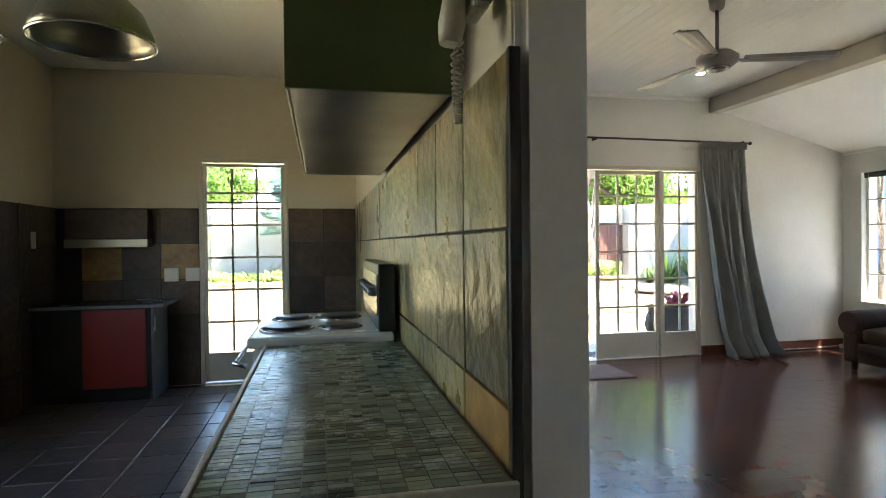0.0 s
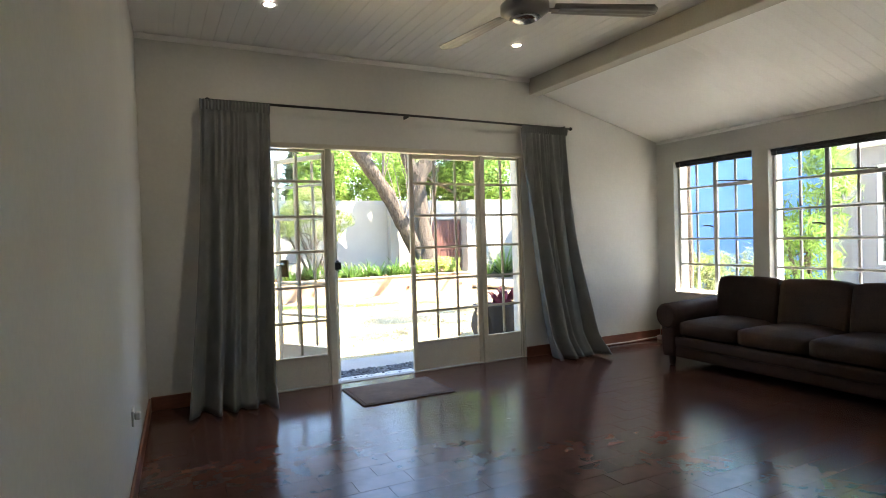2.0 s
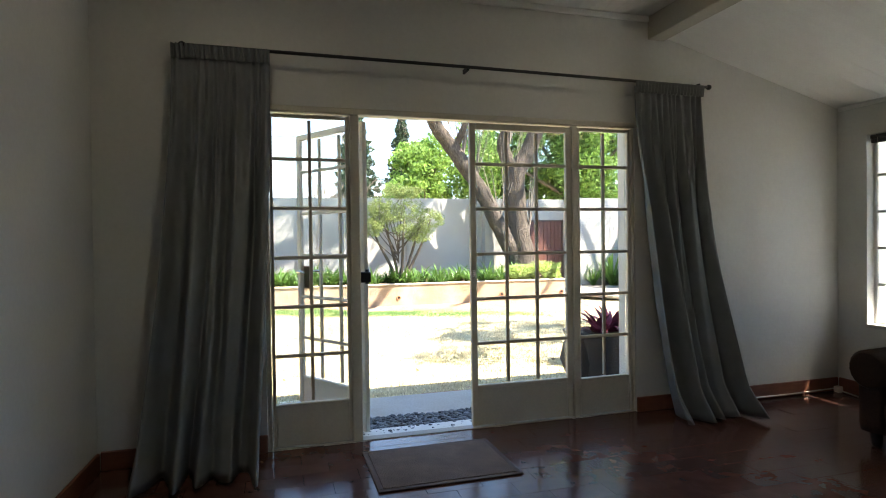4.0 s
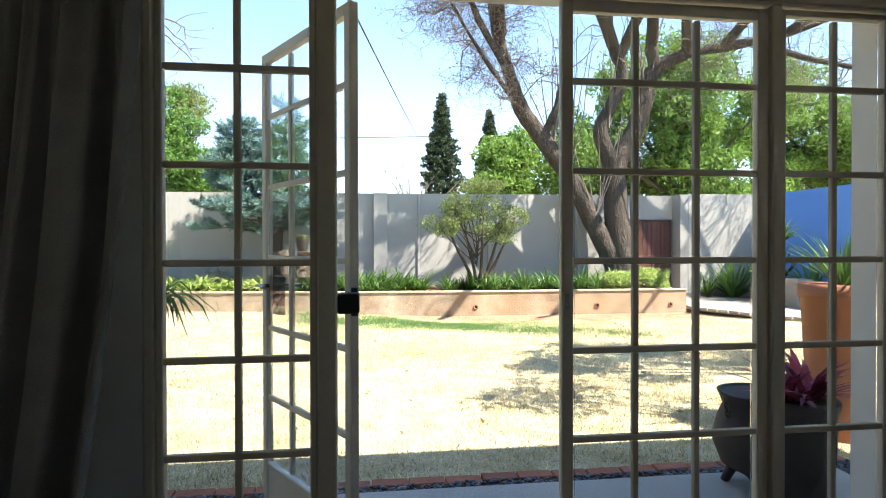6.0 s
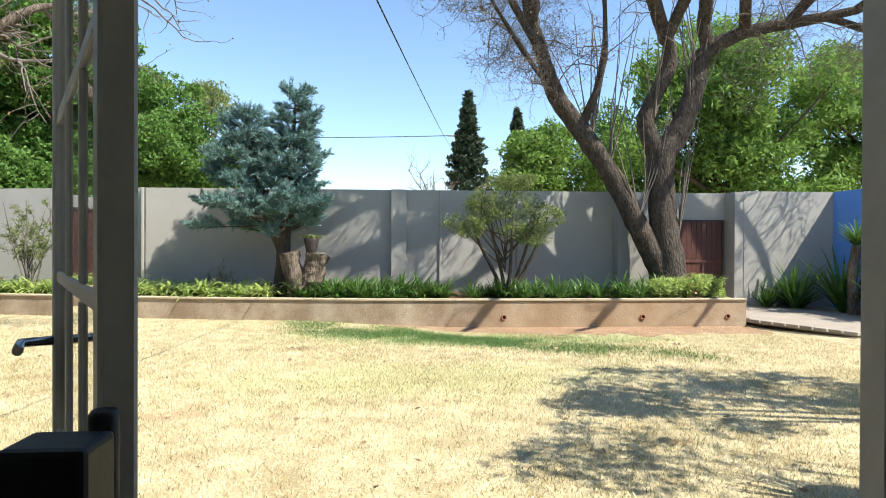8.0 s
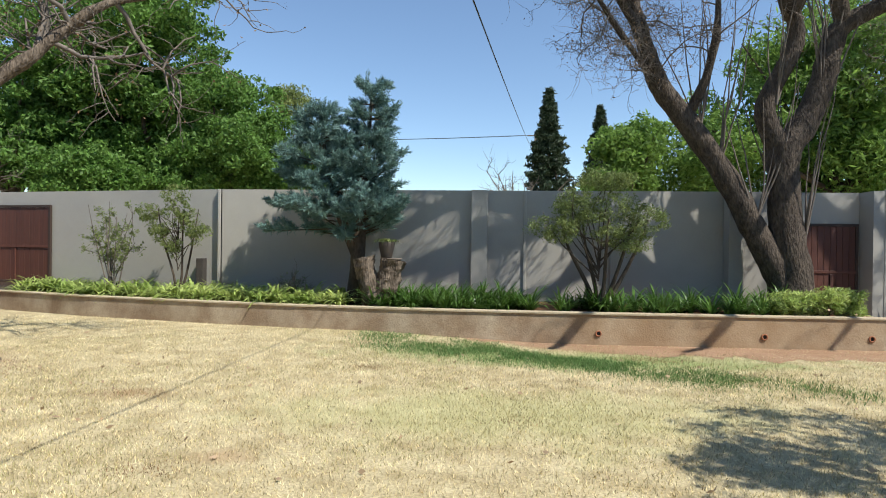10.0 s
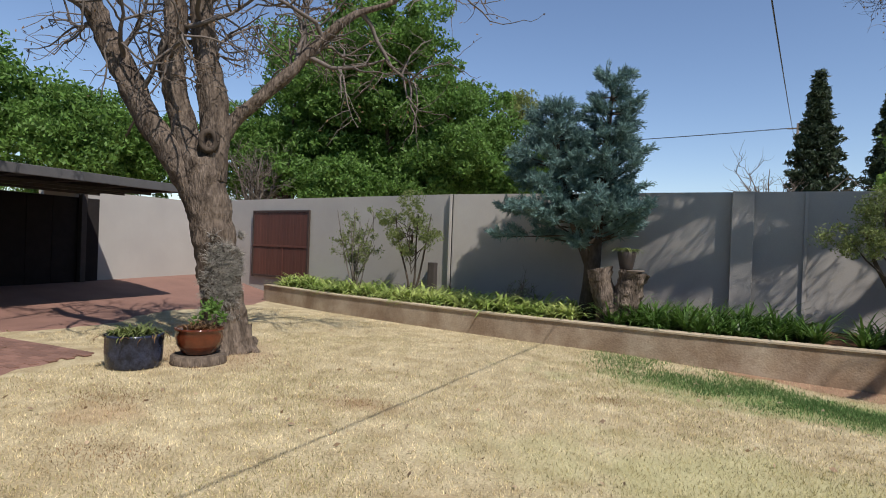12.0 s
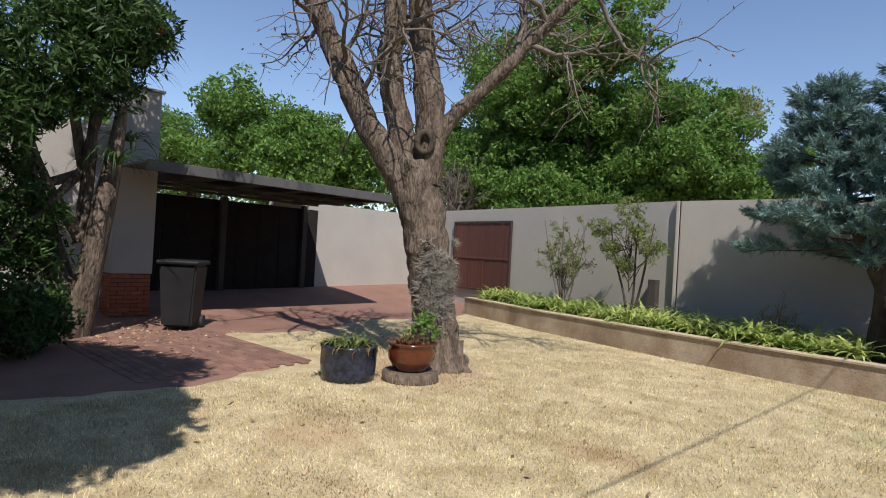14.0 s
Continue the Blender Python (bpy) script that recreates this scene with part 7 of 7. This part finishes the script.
for a in ((12.02, 3.6, 0.6, 12.08, 3.66, 2.3), (12.02, 5.84, 0.6, 12.08, 5.9, 2.3), (12.02, 3.66, 2.24, 12.08, 5.84, 2.3), (12.02, 3.66, 0.6, 12.08, 5.84, 0.66), (12.02, 4.71, 0.66, 12.08, 4.78, 2.24)):
    part("window_frame", rbox(*a, 0.005), M_WFRAME, wing)
for y0, y1 in ((3.66, 4.71), (4.78, 5.84)):
    part("pane", boxes((12.05, y0, 0.66, 12.056, y1, 2.24)), M_GLASS, wing)
# Near-black sheet added so the wing window looks into an unlit room.
fix("wing_dark_sheet", boxes((12.9, 2.0, LAWN, 13.0, 6.7, 3.2)), M_KICK, "dark sheet standing in for the dim room behind the wing window", "wall")
part("gutter", rbox(11.84, -1.0, 2.62, 11.998, 6.75, 2.80, 0.01), M_WFRAME, wing)
# Eave slab out of view, added to keep direct sun off the windows.
fix("unseen_east_eave", boxes((6.955, -3.0, 3.06, 8.03, 6.15, 3.16)), M_COPING, "unseen grey eave slab over the court, added to block sun", "roof")
# Guessed roof, added to block bright sky from the floor reflections.
wing_roof = empty("wing_roof", "grey pitched sheet roof added on the wing to block sky", "roof", kind="structure")
sheet = bmesh.new()
prof = [(11.70, 2.86), (11.70, 2.90), (15.4, 5.24), (15.4, 5.20)]
ends_ = [[sheet.verts.new((x, y, z)) for x, z in prof] for y in (-1.2, 6.95)]
for k in range(4):
    sheet.faces.new((ends_[0][k], ends_[0][(k + 1) % 4], ends_[1][(k + 1) % 4], ends_[1][k]))
sheet.faces.new(ends_[0][::-1])
sheet.faces.new(ends_[1])
part("roof_sheet", sheet, M_ROOFMETAL, wing_roof)
coping = empty("blue_wall_tiles", "terracotta coping tiles on the blue wall", "coping", kind="structure")
ct = mesh_of("coping_tile", rbox(-0.19, -0.145, 0, 0.19, 0.145, 0.05, 0.015, 2), M_TERRA)
for k in range(23):
    o = new("coping_tile", ct)
    o.parent = coping
    o.matrix_world = pose(13.72, 6.2 + 0.295 * k, 3.102, 0, 3, 0)
leafy_tree("neighbour_tree", (16.4, 10.8, LAWN), 4.2, far_blob((16.4, 10.8, 5.0), (1.5, 3.4, 1.3), 12, 0.9, 61), 16, 0.4, 70, 0.17, 0.07, M_LEAFDK, "dark leafy tree behind the blue wall", trunk_r=0.2, seed=62)
leafy_tree("court_shrub", (8.9, 5.25, LAWN), 1.8, [(8.9, 5.2, 1.25, 0.5, 0.45, 0.45), (8.8, 5.3, 0.7, 0.6, 0.45, 0.5), (9.1, 5.1, 2.0, 0.3, 0.3, 0.6)], 30, 0.2, 40, 0.17, 0.024, M_LEAFYG, "yellow-green narrow-leaved shrub in the court", trunk_r=0.04, seed=41, stems=((0.1, 0), (-0.2, 0.1)))
leafy_tree("court_shrub", (9.4, 7.2, LAWN), 0.8, [(9.3, 7.1, 0.6, 0.5, 0.4, 0.4), (9.7, 7.5, 0.5, 0.5, 0.5, 0.4), (9.9, 6.6, 0.6, 0.4, 0.4, 0.45)], 24, 0.2, 30, 0.15, 0.024, M_LEAFOL, "low olive shrub before the blue wall", trunk_r=0.03, seed=42)

# ---- cables ----
def cable(name, a, b, sag, radius, label):
    bm = bmesh.new()
    A, B = Vector(a), Vector(b)
    tube(bm, [A.lerp(B, k / 24) - Vector((0, 0, 4 * sag * (k / 24) * (1 - k / 24))) for k in range(25)], radius, 5)
    thing(name, bm, M_WIRE, label, "cable")


cable("overhead_cable", (1.75, 5.75, 3.6), (9.2, 65.1, 10.9), 0.35, 0.011, "black overhead cable from the house to a pole")
for x, y, h in ((9.2, 65.2, 13.2), (-48.0, 70.0, 14.2)):
    pole = empty("power_pole", "grey timber power pole far beyond the wall", "power pole", group="power poles")
    bm = bmesh.new()
    tube(bm, [(x, y, LAWN), (x, y, h)], [0.14, 0.10], 8)
    part("mast", bm, M_TWIG, pole)
    part("crossarm", rbox(x - 0.8, y - 0.05, h - 0.5, x + 0.8, y + 0.05, h - 0.38, 0.01), M_TWIG, pole)
for off in (-0.6, 0.6):
    cable("power_line", (-48.0 + off, 70.0, 13.82), (9.2 + off, 65.2, 12.82), 0.7, 0.02, "thin far power line across the sky")
cable("power_line", (-14.0, 12.0, 4.3), (-60, 60, 12), 0.5, 0.014, "thin dark cable over the carport")

# ---- lawn cover ----
def blades(n, box_, ln, wd, material, name, label, keep):
    q = np.random.default_rng(n)
    x = q.uniform(box_[0], box_[1], n)
    y = q.uniform(box_[2], box_[3], n)
    k = keep(x, y, q)
    x, y = x[k], y[k]
    c = np.stack([x, y, ground_z(x, y) - 0.002], 1)
    a = q.uniform(0, 2 * math.pi, len(x))
    side = np.stack([np.cos(a), np.sin(a), np.zeros(len(x))], 1)
    tilt = q.normal(size=(len(x), 3)) * (0.6, 0.6, 0)
    tilt[:, 2] = 1
    tilt /= np.linalg.norm(tilt, axis=1)[:, None]
    l = ln * q.uniform(0.5, 1.3, (len(x), 1))
    w = wd * q.uniform(0.7, 1.3, (len(x), 1))
    v = np.stack([c - side * w / 2, c + side * w / 2, c + tilt * l + side * w * 0.15, c + tilt * l - side * w * 0.15], 1)
    return tagged(quads_object(name, v, material), label, "grass", kind="stuff")


def front(x):
    return np.interp(x, [p[0] for p in PL_FRONT], [p[1] for p in PL_FRONT])


def on_lawn(x, y):
    return (y < front(x) - 0.03) & (x > -4.6 - 2.6 * ((y > 12.3) & (y < 30))) & (y > 7.12) & ~((x > 9.9) & (y > 13))


def patchy(x, y, scale, amount):
    """Smooth, uneven waves over the plan, about -amount to amount."""
    a, b = x * scale, y * scale
    return amount * (np.sin(1.3 * a + 0.7 * b + 1.0) + np.sin(-0.9 * a + 1.7 * b + 2.3) + np.sin(2.3 * a + 1.9 * b) * 0.6 + np.sin(3.1 * a - 2.7 * b + 0.5) * 0.5) / 3.1


def near_weight(x, y, q):
    d = np.hypot(x - 2.2, y - 6.5)
    return q.random(len(x)) < np.clip(6.0 / np.maximum(d, 2.5), 0.25, 1.0)


BARE = [(-0.78, 11.88, 0.30), (-1.67, 9.76, 0.42), (-3.0, 10.8, 0.5), (-3.6, 12.7, 0.9), (1.4, 13.4, 0.25), (3.1, 11.2, 0.2), (0.4, 9.9, 0.25), (5.3, 14.9, 0.5)]

def bare(x, y, q):
    """Thins the blades over the worn patches, with a soft edge."""
    keep = np.ones(len(x))
    for a, b, s in BARE:
        d = np.hypot((x - a) / 1.25, (y - b) / 0.8) / s
        keep = np.minimum(keep, np.clip(0.15 + d * 0.75 + 0.25 * patchy(x, y, 7.0, 1.0), 0.1, 1))
    return q.random(len(x)) < keep


blades(350000, (-7.2, 10.5, 7.1, 17.8), 0.029, 0.0068, M_GRASS, "dry_grass", "short dry straw-coloured lawn grass", lambda x, y, q: on_lawn(x, y) & near_weight(x, y, q) & bare(x, y, q))
blades(300000, (-5, 6, 9.2, 15.6), 0.022, 0.007, M_GRASSB, "withered_grass", "withered brown grass over worn patches",
       lambda x, y, q: on_lawn(x, y) & ~bare(x, y, q) & (q.random(len(x)) < 0.8))
blades(520000, (0.0, 9.0, 11.0, 16.5), 0.045, 0.0085, M_GRASSG, "green_grass", "short green grass in the shade by the planter",
       lambda x, y, q: on_lawn(x, y) & (q.random(len(x)) < np.exp(-((y - (15.6 - 0.52 * (x - 1.6) + patchy(x, y, 0.9, 0.5))) / 0.6) ** 2) * np.clip(1.4 - np.abs(x - 3.9) / 2.4, 0, 1) * np.clip(0.65 + patchy(x, y, 2.1, 0.9), 0.1, 1)))
blades(210000, (-6, 9.8, 7.1, 17.0), 0.032, 0.006, M_GRASSO, "olive_grass", "thin olive-green grass among the dry lawn",
       lambda x, y, q: on_lawn(x, y) & near_weight(x, y, q) & (q.random(len(x)) < np.clip(0.25 + 1.2 * patchy(x, y, 1.1, 1.0), 0, 1)))
bm = bmesh.new()
sx = [2.6 + 0.12 * k for k in range(61)]
inner = [bm.verts.new((x, float(front(x)) - 0.003, float(ground_z(x, float(front(x)))) + 0.014)) for x in sx]
outer = []
for x in sx:
    w = (0.15 + 0.85 * min(1, max(0, (x - 2.6) / 3.5))) * (1 + 0.7 * noise.noise(Vector((x * 1.7, 3, 0))) + 0.35 * noise.noise(Vector((x * 6, 9, 0))))
    y = float(front(x)) - max(0.06, w)
    outer.append(bm.verts.new((x, y, float(ground_z(x, y)) + 0.006)))
for k in range(60):
    bm.faces.new((outer[k], outer[k + 1], inner[k + 1], inner[k]))
fix("soil_strip", bm, M_SOILDRY, "bare reddish soil along the planter base", "soil")
q = np.random.default_rng(50)
n = 230
px = np.concatenate([q.uniform(-4, 9, n), q.normal(-8.0, 0.9, 260)])
py = np.concatenate([q.uniform(7.3, 15.8, n), q.normal(10.9, 0.55, 260)])
pz = np.concatenate([ground_z(px[:n], py[:n]) + 0.025, [rise(a, b) + 0.02 for a, b in zip(px[n:], py[n:])]])
tagged(quads_object("fallen_leaves", leaves(np.stack([px, py, pz], 1), 0.06, 0.036, 0, 0.25), M_LITTER), "scattered dry brown fallen leaves", "leaf litter", kind="stuff")

# ---- floor pieces last ----
floor_pieces()
